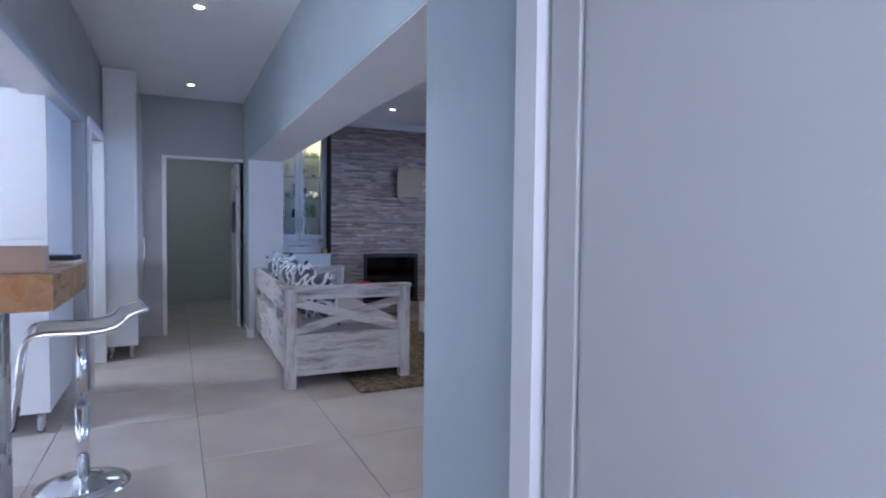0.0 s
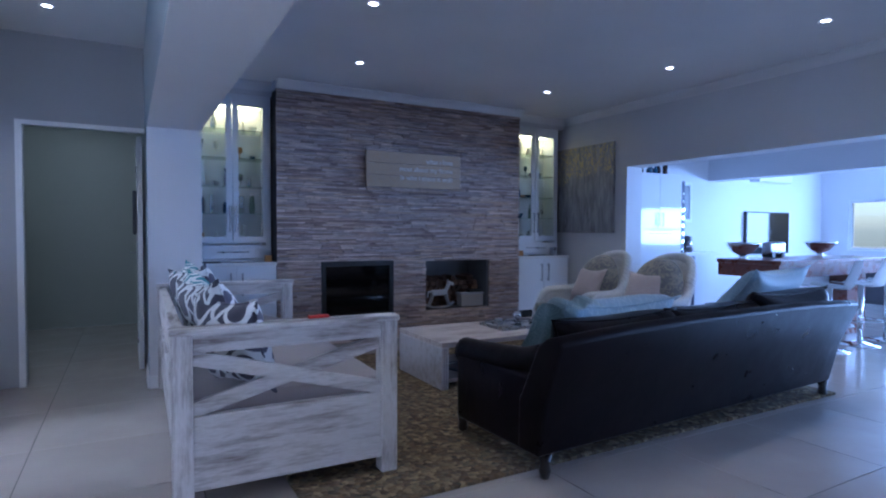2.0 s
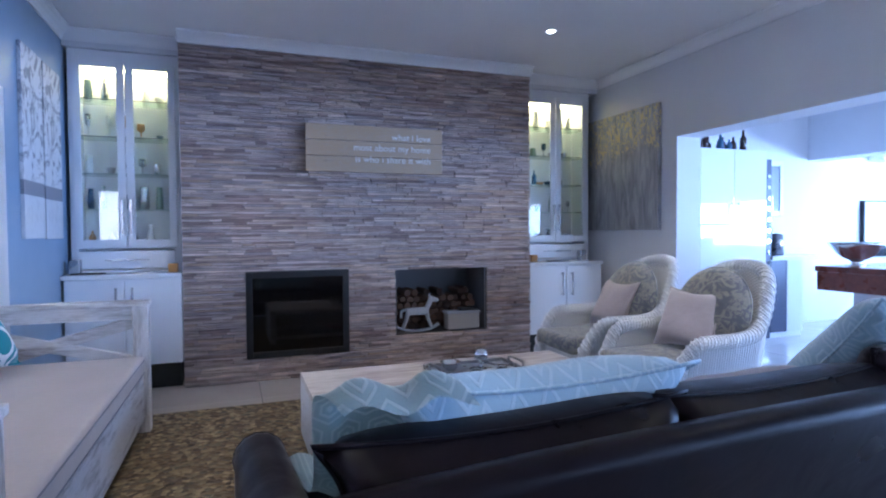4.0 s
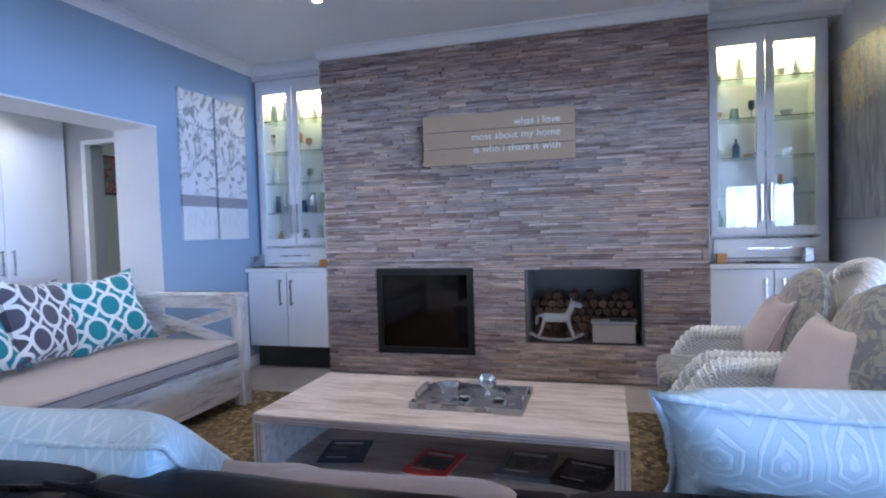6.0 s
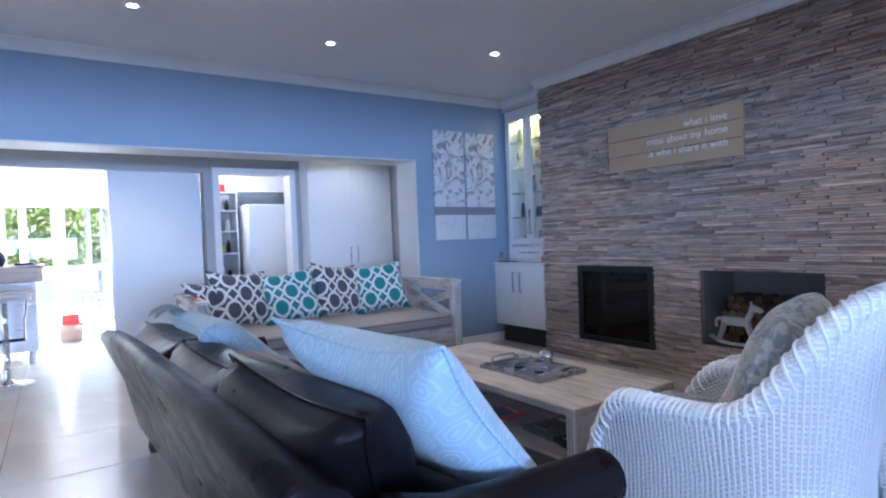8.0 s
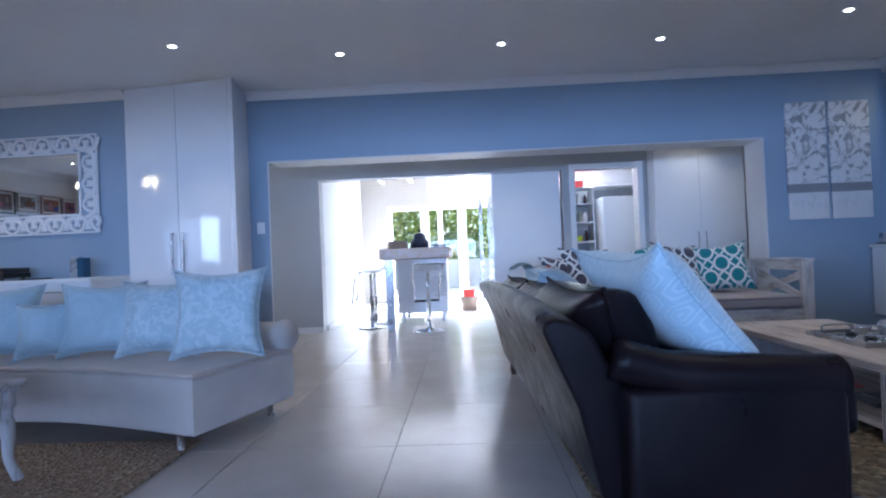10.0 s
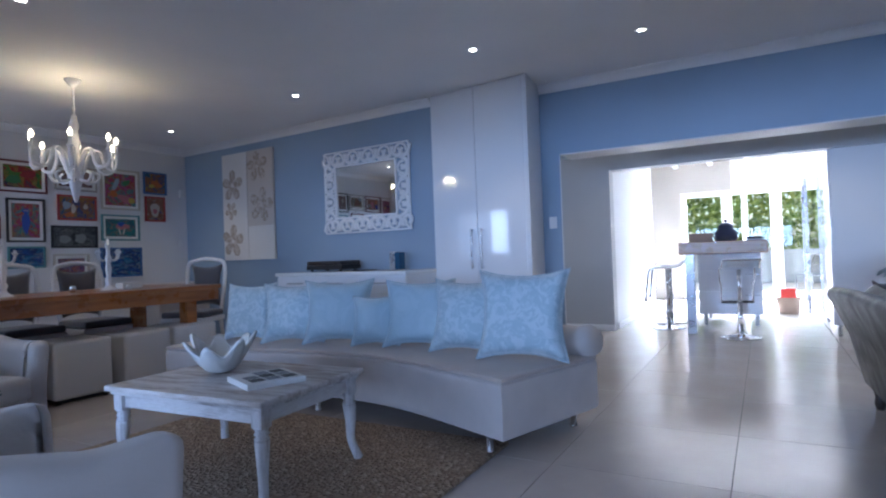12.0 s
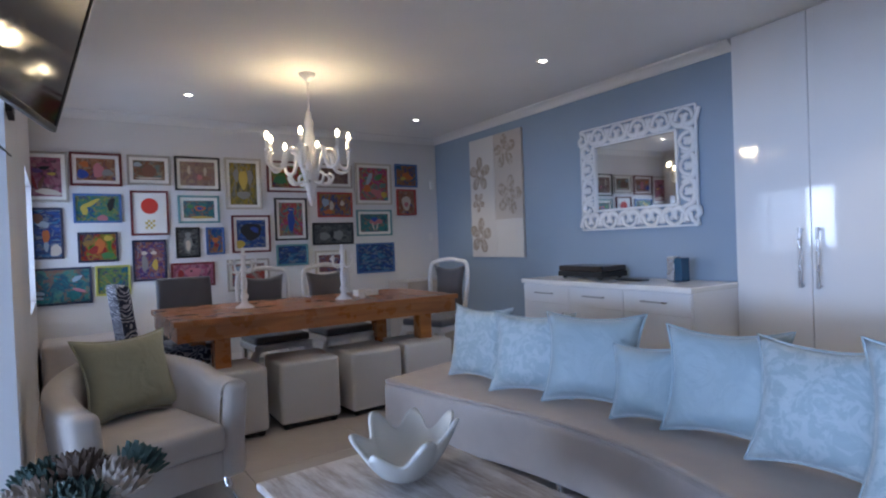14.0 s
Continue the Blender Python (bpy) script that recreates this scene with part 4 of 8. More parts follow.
for nm, prof, x, y, lab in (("bowl", [(0.0, 0), (0.03, 0), (0.032, 0.004), (0.058, 0.045), (0.062, 0.052), (0.055, 0.05), (0.028, 0.01), (0, 0.008)], -0.14, 0.06, "small silver bowl standing on the silver tray"),
                            ("goblet", [(0, 0), (0.03, 0), (0.01, 0.01), (0.012, 0.03), (0.042, 0.055), (0.045, 0.085), (0.03, 0.11), (0.0, 0.112)], 0.06, 0.07, "round silver goblet ornament standing on the tray")):
    t = tagged(part(nm, lathe(prof, 20), M_CHROME, smooth=True), lab, nm)
    t.location = (3.59 + x, 6.0 + y, _tz)
for x in (-0.03, 0.14):
    t = thing("tealight_holder", "clear glass tealight holder standing on the silver tray", "candle holder", "tealight holders on the tray", pose(3.59 + x, 5.93, _tz))
    part("cup", lathe([(0, 0), (0.034, 0), (0.038, 0.02), (0.034, 0.032), (0.022, 0.03), (0.02, 0.012), (0, 0.012)], 20), M_GLASS, t, smooth=True)
    part("tealight", lathe([(0, 0.013), (0.018, 0.013), (0.018, 0.024), (0, 0.024)], 14), M_CERAMIC, t)
for nm, x, y, rot, m, w, h, lab in (("magazine", 2.93, 5.93, 12, M_NAVYPRINT, 0.23, 0.28, "navy covered magazine lying on the table shelf"), ("magazine", 3.42, 5.88, -8, M_REDPRINT, 0.22, 0.28, "red and white magazine lying on the table shelf"),
                                    ("book", 3.86, 5.93, -4, M_GREYPRINT, 0.25, 0.30, "black and grey photo book lying on the table shelf"), ("book", 4.12, 5.88, -14, M_BLACK, 0.24, 0.26, "dark brown book lying on the table shelf")):
    e = thing(nm, lab, nm, at=pose(x, y, F + 0.081, 0, 0, rot))
    part("cover", box(-w / 2, w / 2, -h / 2, h / 2, 0, 0.022 if nm == "book" else 0.009, 0.002), m, e)
    zt = 0.022 if nm == "book" else 0.009
    part("title", box(-w * 0.35, w * 0.3, h * 0.28, h * 0.36, zt, zt + 0.0015, 0), M_PAPER, e)
    part("caption", box(-w * 0.35, w * 0.1, -h * 0.34, -h * 0.31, zt, zt + 0.0015, 0), M_PAPER, e)
    part("cover_photo", box(-w * 0.38, w * 0.38, -h * 0.26, h * 0.22, zt, zt + 0.001, 0), M_COVERART, e)


# ---- daybed ----
def daybed():
    x0, x1, y0, y1 = 0.72, 1.76, 4.47, 6.83
    e = thing("daybed", "whitewashed distressed wooden daybed with crossed-slat ends, standing in the opening", "daybed", at=pose(x0 - 0.04, y0, 0, 0, 0, -1.0))
    w, l = x1 - x0, y1 - y0
    P = 0.085
    for y in (0, l - P):
        for x in (0, w - P):
            part("leg", box(x, x + P, y, y + P, 0.022 if x > 0.5 else 0.0, 0.79, 0.006), M_WASHZ, e)
        part("end_rail", box(-0.01, w + 0.01, y - 0.008, y + P + 0.008, 0.79, 0.83 - 0.01, 0.008), M_WASHX, e)
        part("end_rail", box(P, w - P, y + 0.01, y + P - 0.01, 0.71, 0.79, 0.004), M_WASHX, e)
        part("end_panel", box(P, w - P, y + 0.015, y + P - 0.015, 0.10, 0.43, 0.004), M_WASHX, e)
        for s in (1, -1):
            a = (P - 0.01, y + P / 2 + s * 0.006, 0.57 - s * 0.12)
            b = (w - P + 0.01, y + P / 2 + s * 0.006, 0.57 + s * 0.12)
            part("cross_slat", bar(a, b, 0.028, 0.068, 0.004), M_WASHX, e)
    part("back_rail", box(0.01, 0.06, P, l - P, 0.60, 0.80, 0.005), M_WASHY, e)
    part("back_rail", box(0.01, 0.06, P, l - P, 0.36, 0.50, 0.005), M_WASHY, e)
    for y in (0.6, 1.18, 1.75):
        part("back_post", box(0.012, 0.058, y - 0.04, y + 0.04, 0.50, 0.60, 0.003), M_WASHZ, e)
    part("side_board", box(w - 0.07, w - 0.03, P, l - P, 0.10, 0.37, 0.005), M_WASHY, e)
    part("side_board", box(0.02, 0.05, P, l - P, 0.12, 0.36, 0.005), M_WASHY, e)
    part("slat_base", box(0.05, w - 0.07, P, l - P, 0.33, 0.36, 0), M_WASHX, e)
    m = part("mattress", box(0.062, w - 0.02, P + 0.005, l - P - 0.005, 0.372, 0.49, 0.03, 4), M_MATTRESS, e, "grey fabric mattress with slate piping", smooth=True)
    for z in (0.395, 0.468):
        part("piping", tube([(w - 0.024, P + 0.03, z), (w - 0.024, l - P - 0.03, z)], 0.006, 6), M_PIPING, m)


daybed()
for i, (y, m, col, s) in enumerate(((4.98, M_SLATE, "slate grey", 1), (5.44, M_TEAL, "teal", 2), (5.90, M_SLATE, "slate grey", 3), (6.34, M_TEAL, "teal", 4))):
    cushion(col + " and white trellis cushion leaning on the daybed back", m, 0.57, 0.54, 0.19, pose(1.03 + 0.05 * (i % 2), y, 0.492, (-22, -28, -18, -24)[i], (4, -7, 6, -5)[i], 90 + (14, -6, 18, -12)[i]), "trellis cushions on the daybed", s)
cushion("slate grey and white trellis cushion against the daybed end", M_SLATE, 0.46, 0.46, 0.16, pose(1.02, 4.72, 0.485, -14, 0, 118), "trellis cushions on the daybed", 8)
tagged(part("red_ribbon", box(1.28, 1.38, 4.50, 4.53, 0.822, 0.836, 0.004), M_RED), "small red folded ribbon lying on the daybed end rail", "ribbon")


# ---- leather sofa ----
SOFA = pose(2.26, 3.93, 0, 0, 0, 2.6)


def leather_sofa():
    e = thing("leather_sofa", "long dark brown leather sofa with puffy cushions on wooden legs", "sofa", at=SOFA)
    L, D = 2.96, 0.95
    # reclined back, swept ends
    bm = bmesh.new()
    prof = [(0.06, 0.14), (-0.01, 0.45), (-0.12, 0.74), (-0.115, 0.775), (-0.08, 0.79), (-0.02, 0.775), (0.04, 0.70), (0.20, 0.40), (0.22, 0.14)]
    n = 10
    rings = []
    for i in range(n + 1):
        u = i / n
        ex = 0.10 * (abs(2 * u - 1)) ** 3
        rings.append([bm.verts.new((u * (L - 0.13) + (0.045 * (z - 0.14) * (1 if u > 0.5 else -1) if i in (0, n) else 0), y, z - (ex * 0.35 if z > 0.7 else 0))) for y, z in prof])
    for a, b in zip(rings, rings[1:]):
        for i in range(len(prof)):
            j = (i + 1) % len(prof)
            bm.faces.new((a[i], a[j], b[j], b[i]))
    bm.faces.new(rings[0]), bm.faces.new(rings[-1])
    bmesh.ops.recalc_face_normals(bm, faces=bm.faces[:])
    bmesh.ops.bevel(bm, geom=[ed for ed in bm.edges if ed.is_boundary or ed.calc_face_angle(0) > 0.9], offset=0.02, segments=3, affect="EDGES", profile=0.6)
    part("backrest", bm, M_LEATHER, e, smooth=True)
    part("base", box(0.16, L - 0.16, 0.12, D - 0.03, 0.13, 0.30, 0.03, 3), M_LEATHER, e, smooth=True)
    for s, x in ((0, 0.0), (1, L - 0.17)):
        arm = join(box(x + 0.01, x + 0.16, 0.12, D - 0.14, 0.13, 0.53, 0.03, 3), tube(curve([(x + 0.085, 0.10, 0.62), (x + 0.085, 0.32, 0.56), (x + 0.085, 0.62, 0.535), (x + 0.085, D - 0.13, 0.525)], 5), [0.07] * 5 + [0.078] * 11, 14))
        part("armrest", arm, M_LEATHER, e, smooth=True)
        part("arm_front", lathe([(0, 0), (0.075, 0), (0.08, 0.012), (0.0, 0.02)], 18), M_LEATHER, e, smooth=True).matrix_basis = pose(x + 0.085, D - 0.145, 0.525, -90)
    w = (L - 0.36) / 3
    for i in range(3):
        part("seat_cushion", box(0.18 + i * w + 0.004, 0.18 + (i + 1) * w - 0.004, 0.20, D + 0.02, 0.30, 0.46, 0.045, 4), M_LEATHER, e, smooth=True)
        hc = (0.41, 0.41, 0.46)[i]
        c = pillow(w * 1.13, hc, 0.33, 20 + i, 16)
        c.transform(pose(0.18 + (i + 0.5) * w, 0.225, 0.405, 17))
        part("back_cushion", c, M_LEATHER, e, "puffy creased leather back cushion", smooth=True)
        g = pillow_edge(w * 1.13, hc, 16, 0.007)
        g.transform(pose(0.18 + (i + 0.5) * w, 0.225, 0.405, 17))
        part("piping", g, M_LEATHER, e, smooth=True)
    for x in (0.10, L - 0.10):
        for y in (0.12, D - 0.08):
            part("leg", lathe([(0.022, 0.0), (0.032, 0.04), (0.026, 0.07), (0.036, 0.13)], 14, (x, y, 0.0 if y < 0.2 else 0.0)), M_DARKWOOD, e, "turned dark wooden leg", smooth=True)


leather_sofa()
# pillows and the throw on the sofa
def on_sofa(x, y, z, tilt, turn):
    return SOFA @ pose(x, y, z, tilt, 0, turn)


cushion("large rectangular pale blue maze-patterned cushion leaning by the sofa armrest", M_QUILT, 0.86, 0.67, 0.22, on_sofa(2.44, 0.64, 0.47, 40, 5), "maze-patterned sofa cushions", 31, 0.03)
cushion("long pale blue maze-patterned cushion slumped beside the throw on the sofa", M_QUILT, 0.90, 0.60, 0.24, on_sofa(0.78, 0.64, 0.47, 50, -3), "maze-patterned sofa cushions", 33, 0.03)
cushion("taupe plain cushion leaning in the middle of the leather sofa", M_TAUPE, 0.44, 0.40, 0.14, on_sofa(1.24, 0.70, 0.47, 55, -10), "plain sofa cushions", 34)
cushion("taupe plain cushion slumped beside the maze-patterned cushion on the sofa", M_TAUPE, 0.60, 0.46, 0.16, on_sofa(1.54, 0.62, 0.465, 52, 4), "plain sofa cushions", 35)


def throw():
    e = thing("throw_blanket", "pale teal patterned throw draped over the end of the sofa back", "blanket", at=SOFA)
    path = curve([(0, 0.86, 0.475), (0, 0.55, 0.48), (0, 0.36, 0.64), (0, 0.25, 0.84), (0, 0.18, 0.875), (0, 0.10, 0.84)], 5)
    bm = bmesh.new()
    grid = []
    nx = 14
    for p_i, p in enumerate(path):
        row = []
        for i in range(nx + 1):
            u = i / nx
            wv = 0.012 * math.sin(11 * u + p_i * 0.25)
            row.append(bm.verts.new((0.17 + 0.30 * u + 0.02 * math.sin(p_i * 0.3), p.y + wv, p.z + 0.012 + wv)))
        grid.append(row)
    for a, b in zip(grid, grid[1:]):
        for i in range(nx):
            bm.faces.new((a[i], a[i + 1], b[i + 1], b[i]))
    r = bmesh.ops.solidify(bm, geom=bm.faces[:], thickness=0.012)
    part("cloth", bm, M_THROW, e, smooth=True)


throw()


# ---- wicker armchairs ----
def shell_points(w, d, n=40):
    """A U in plan, opening along +y: front of one arm, round the back, front of the other. Gives x, y and 0 at the fronts, 1 at the back."""
    out = []
    r = w / 2
    straight = d - r
    total = 2 * straight + math.pi * r
    for i in range(n + 1):
        s = i / n * total
        if s < straight:
            p = (-r, d - s)
        elif s < straight + math.pi * r:
            a = (s - straight) / r
            p = (-r * math.cos(a), r - r * math.sin(a))
        else:
            p = (r, r + s - straight - math.pi * r)
        k = 1 - abs(2 * i / n - 1)
        out.append((p[0], p[1], k))
    return out


def shell(w, d, zb, height, thick, flare, n=40, rows=10):
    bm = bmesh.new()
    pts = shell_points(w, d, n)
    inner = shell_points(w - 2 * thick, d - thick, n)
    grids = []
    for ps, off in ((pts, 0.0), (inner, thick)):
        g = []
        for (x, y, k) in ps:
            h = height(k)
            col = []
            for j in range(rows + 1):
                t = j / rows
                z = zb + (h - zb) * t
                f = flare(k) * max(0, (z - 0.35)) / 0.6
                cx, cy = x, y + off
                L = math.hypot(cx, cy - w / 2) or 1
                if cy < w / 2:
                    cx, cy = cx + f * cx / L, cy + f * (cy - w / 2) / L
                else:
                    cx += f * (1 if cx > 0 else -1)
                col.append(bm.verts.new((cx, cy, z)))
            g.append(col)
        grids.append(g)
    o, i_ = grids
    for a in range(n):
        for j in range(rows):
            bm.faces.new((o[a][j], o[a + 1][j], o[a + 1][j + 1], o[a][j + 1]))
            bm.faces.new((i_[a][j], i_[a][j + 1], i_[a + 1][j + 1], i_[a + 1][j]))
        bm.faces.new((o[a][rows], o[a + 1][rows], i_[a + 1][rows], i_[a][rows]))
        bm.faces.new((o[a][0], i_[a][0], i_[a + 1][0], o[a + 1][0]))
    for a in (0, n):
        for j in range(rows):
            q = (o[a][j], o[a][j + 1], i_[a][j + 1], i_[a][j])
            bm.faces.new(q if a else q[::-1])
    bmesh.ops.recalc_face_normals(bm, faces=bm.faces[:])
    top = [(o[a][rows].co + i_[a][rows].co) / 2 for a in range(n + 1)]
    return bm, top


def wicker_chair(at, label):
    e = thing("wicker_armchair", label, "armchair", "white wicker armchairs", at)
    hgt = lambda k: 0.60 + 0.40 * max(0.0, (k - 0.45) / 0.55) ** 0.8 * (1 - 0.0) if k > 0.45 else 0.60 + 0.0 * k
    h2 = lambda k: 0.565 + 0.42 / (1 + math.exp(-(k - 0.72) * 17)) - 0.16 * (max(0, 0.16 - k) / 0.16) ** 2
    bm, top = shell(0.68, 0.82, 0.10, h2, 0.05, lambda k: 0.09, 44)
    part("shell", bm, M_WICKER, e, smooth=True)
    # woven rolled rim: a strand twisted round a core
    core = [top[0] + Vector((0, 0.03, -0.40)), top[0] + Vector((0, 0.045, -0.2)), top[0] + Vector((0, 0.03, -0.05))] + top + [top[-1] + Vector((0, 0.03, -0.05)), top[-1] + Vector((0, 0.045, -0.2)), top[-1] + Vector((0, 0.03, -0.40))]
    part("rolled_rim", tube(curve(core, 2), 0.040, 12), M_WICKER, e, smooth=True)
    fine = curve(core, 7)
    tw = []
    for i, p in enumerate(fine):
        d = (fine[min(i + 1, len(fine) - 1)] - fine[max(i - 1, 0)]).normalized()
        s = d.cross(Vector((0, 0, 1)))
        s = s.normalized() if s.length > 0.2 else Vector((1, 0, 0))
        u = s.cross(d)
        tw.append((p, s, u))
    for ph in range(3):
        pts = [p + s * math.cos(i * 0.55 + ph * 2.1) * 0.042 + u * math.sin(i * 0.55 + ph * 2.1) * 0.042 for i, (p, s, u) in enumerate(tw)]
        part("rim_strand", tube(pts, 0.0065, 5), M_REED, e)
    # upright reeds standing proud of the skirt
    bmj = []
    for x, y, k in shell_points(0.695, 0.83, 110):
        zt = h2(k)
        f = 0.09 * max(0, zt - 0.35) / 0.6
        if y < 0.3475:
            L = math.hypot(x, y - 0.3475) or 1
            q = (x + f * x / L, y + f * (y - 0.3475) / L)
        else:
            q = (x + f * (1 if x > 0 else -1), y)
        bmj.append(tube([(x, y, 0.11), (x, y, 0.35), (q[0], q[1], zt)], 0.0048, 4))
    part("upright_reeds", join(*bmj), M_REED, e, kind="stuff")
    part("seat_rail", box(-0.29, 0.29, 0.10, 0.84, 0.20, 0.33, 0.03, 3), M_WICKER, e, smooth=True)
    part("seat_cushion", box(-0.275, 0.275, 0.20, 0.93, 0.33, 0.45, 0.055, 4), M_FLORAL, e, "grey and gold floral seat cushion", smooth=True)
    bc = lathe([(0, -0.11), (0.14, -0.105), (0.24, -0.075), (0.295, -0.02), (0.30, 0.0), (0.295, 0.02), (0.24, 0.075), (0.14, 0.105), (0, 0.11)], 36)
    bc.transform(pose(0, 0.24, 0.69, 15) @ Matrix.Diagonal((1.0, 1.0, 0.98, 1)) @ pose(0, 0, 0, 90))
    rim = tube([(0.299 * math.cos(a), 0, 0.293 * math.sin(a)) for a in (2 * math.pi * q / 36 for q in range(37))], 0.007, 6)
    rim.transform(pose(0, 0.24, 0.69, 15))
    part("piping", rim, M_FLORAL, e, smooth=True)
    part("back_cushion", bc, M_FLORAL, e, "grey and gold floral back cushion", smooth=True)
    for x in (-0.30, 0.30):
        for y in (0.10, 0.80):
            part("leg", cyl((x, y, 0), (x, y, 0.16), 0.022, 10), M_REED, e)


WC = ((5.42, 5.80, 91), (5.42, 6.60, 87))
for i, (x, y, r) in enumerate(WC):
    wicker_chair(pose(x, y, 0, 0, 0, r), "white woven wicker armchair with grey floral cushions beside the coffee table")
    cushion("blush pink square cushion leaning in the wicker armchair", M_BLUSH, 0.44, 0.42, 0.14, pose(x, y, 0, 0, 0, r) @ pose(0.02, 0.47, 0.452, 26, 0, 10 - 14 * i), "blush cushions in the wicker chairs", 40 + i)

# ---- south side: tall cupboard, sideboard, mirror wall ----
def tall_cupboard():
    """Two tall gloss doors, turned slightly from the wall line."""
    a, b = Vector((1.405, 0.35, 0)), Vector((1.59, 1.525, 0))
    L = (b - a).length
    ang = math.degrees(math.atan2((b - a).y, (b - a).x))
    e = thing("tall_cupboard", "ceiling-high glossy white two-door cupboard reflecting the windows, by the blue wall", "cupboard", at=pose(a.x, a.y, 0, 0, 0, ang))
    part("body", box(0.003, L - 0.13, 0.022, 0.33, 0.06, H - 0.001, 0.001), M_SATIN, e)
    part("plinth", box(0.01, L - 0.14, 0.04, 0.30, 0.004, 0.058, 0), M_SATIN, e)
    for i in range(2):
        d = part("door", box(0.003 + i * (L - 0.05) / 2, (i + 1) * (L - 0.05) / 2 - 0.003, 0, 0.02, 0.06, H - 0.004, 0.004), M_GLOSS, e, "high-gloss white door")
        x = (L - 0.05) / 2 + (-0.06 if i == 0 else 0.06)
        handle(d, (x, 0, 0.92), (x, 0, 1.30), (0, -0.035, 0), 0.009)
    inv = e.matrix_basis.inverted()
    pts = [inv @ Vector(p) for p in ((b.x, b.y, 0), (1.052, 1.462, 0), (1.052, 1.36, 0), (b.x - 0.06, b.y - 0.09, 0), (b.x - 0.007, b.y - 0.047, 0))]
    part("end_panel", extrude_plan([(p.x, p.y) for p in pts], 0.06, H - 0.001, 0.0), M_SATIN, e)


tall_cupboard()


def mirror_x(y):
    return 1.09 + (y - SY) / (0.33 - SY) * 0.245


MT = math.degrees(math.atan2(0.245, 0.33 - SY))


def on_mirror_wall(y, z, off=0.002):
    """Local x runs north along the wall, local -y comes out of it."""
    return pose(mirror_x(y) + off, y, z, 0, 0, 90 - MT)


def mirror():
    e = thing("wall_mirror", "mirror in a white carved leaf-scroll frame on blue wall", "mirror", at=on_mirror_wall(-1.285, 1.36))
    W, Hh, fr = 1.31, 1.01, 0.19
    part("glass", box(fr - 0.01, W - fr + 0.01, -0.02, -0.012, fr - 0.01, Hh - fr + 0.01, 0), M_MIRROR, e, "mirror glass")
    part("backing", box(0.03, W - 0.03, -0.011, -0.001, 0.03, Hh - 0.03, 0), M_BLUE, e)
    part("inner_rim", join(*[bar(a, b, 0.022, 0.03, 0.004, (0, 1, 0)) for a, b in (((fr, -0.028, fr), (W - fr, -0.028, fr)), ((fr, -0.028, Hh - fr), (W - fr, -0.028, Hh - fr)), ((fr, -0.028, fr), (fr, -0.028, Hh - fr)), ((W - fr, -0.028, fr), (W - fr, -0.028, Hh - fr)))]), M_CANDELA, e)
    part("outer_rim", join(*[bar(a, b, 0.018, 0.022, 0.003, (0, 1, 0)) for a, b in (((0.01, -0.02, 0.01), (W - 0.01, -0.02, 0.01)), ((0.01, -0.02, Hh - 0.01), (W - 0.01, -0.02, Hh - 0.01)), ((0.01, -0.02, 0.01), (0.01, -0.02, Hh - 0.01)), ((W - 0.01, -0.02, 0.01), (W - 0.01, -0.02, Hh - 0.01)))]), M_CANDELA, e)
    rnd = random.Random(7)
    spots = []
    n = 11
    for i in range(n):
        u = (i + 0.5) / n
        spots += [(u * W, fr / 2, 0), (u * W, Hh - fr / 2, 180)]
    for i in range(6):
        z = fr + (i + 0.5) * (Hh - 2 * fr) / 6
        spots += [(fr / 2, z, 270), (W - fr / 2, z, 90)]
    for k, (x, z, r) in enumerate(spots):
        s = 1 if k % 4 < 2 else -1
        c = curve([(-0.07, 0, -0.05), (-0.03, 0, 0.035), (0.03, 0, 0.055), (0.055, 0, 0.01), (0.02, 0, -0.02)], 4)
        d = curve([(-0.02, 0, 0.02), (0.0, 0, -0.04), (0.06, 0, -0.07)], 4)
        nn = len(c)
        bm = join(tube(c, [0.017 + 0.011 * math.sin(math.pi * q / (nn - 1)) for q in range(nn)], 6), tube(d, [0.017] * (len(d) - 1) + [0.008], 6), tube([(0.05, 0, 0.0), (0.075, 0, 0.05)], [0.016, 0.005], 6))
        bm.transform(pose(x, -0.022, z) @ Matrix.Rotation(radians(r), 4, "Y") @ Matrix.Diagonal((s * 1.15, 0.85, 1.15, 1)))
        bmesh.ops.recalc_face_normals(bm, faces=bm.faces[:])
        part("leaf_scroll", bm, M_CANDELA, e, smooth=True)


mirror()

M_FLOWERCANVAS = plain("ivory_canvas", (0.66, 0.64, 0.62), 0.6)
M_PETAL = Mat("taupe_petal_paint", (0.36, 0.29, 0.23), 0.6)
M_PETAL.colour(M_PETAL.mix(M_PETAL.ramp(M_PETAL.noise(22, 4), (0.4, 0.0), (0.62, 1.0)), (0.34, 0.28, 0.23), (0.52, 0.46, 0.41)))
M_PETAL2 = plain("pale_canvas_panel", (0.54, 0.49, 0.45), 0.6)


def flower(bm, cx, cz, r, rot, y, z0=0.0):
    for k in range(5):
        a = rot + k * 2 * math.pi / 5
        pts = []
        for q in range(14):
            t = 2 * math.pi * q / 14
            px, pz = r * 0.56 + r * 0.46 * math.cos(t), r * 0.30 * math.sin(t) * (1 + 0.25 * math.cos(t))
            pts.append((cx + px * math.cos(a) - pz * math.sin(a), cz + px * math.sin(a) + pz * math.cos(a)))
        bm.faces.new([bm.verts.new((p[0], y - 0.0002 * k, p[1])) for p in pts])


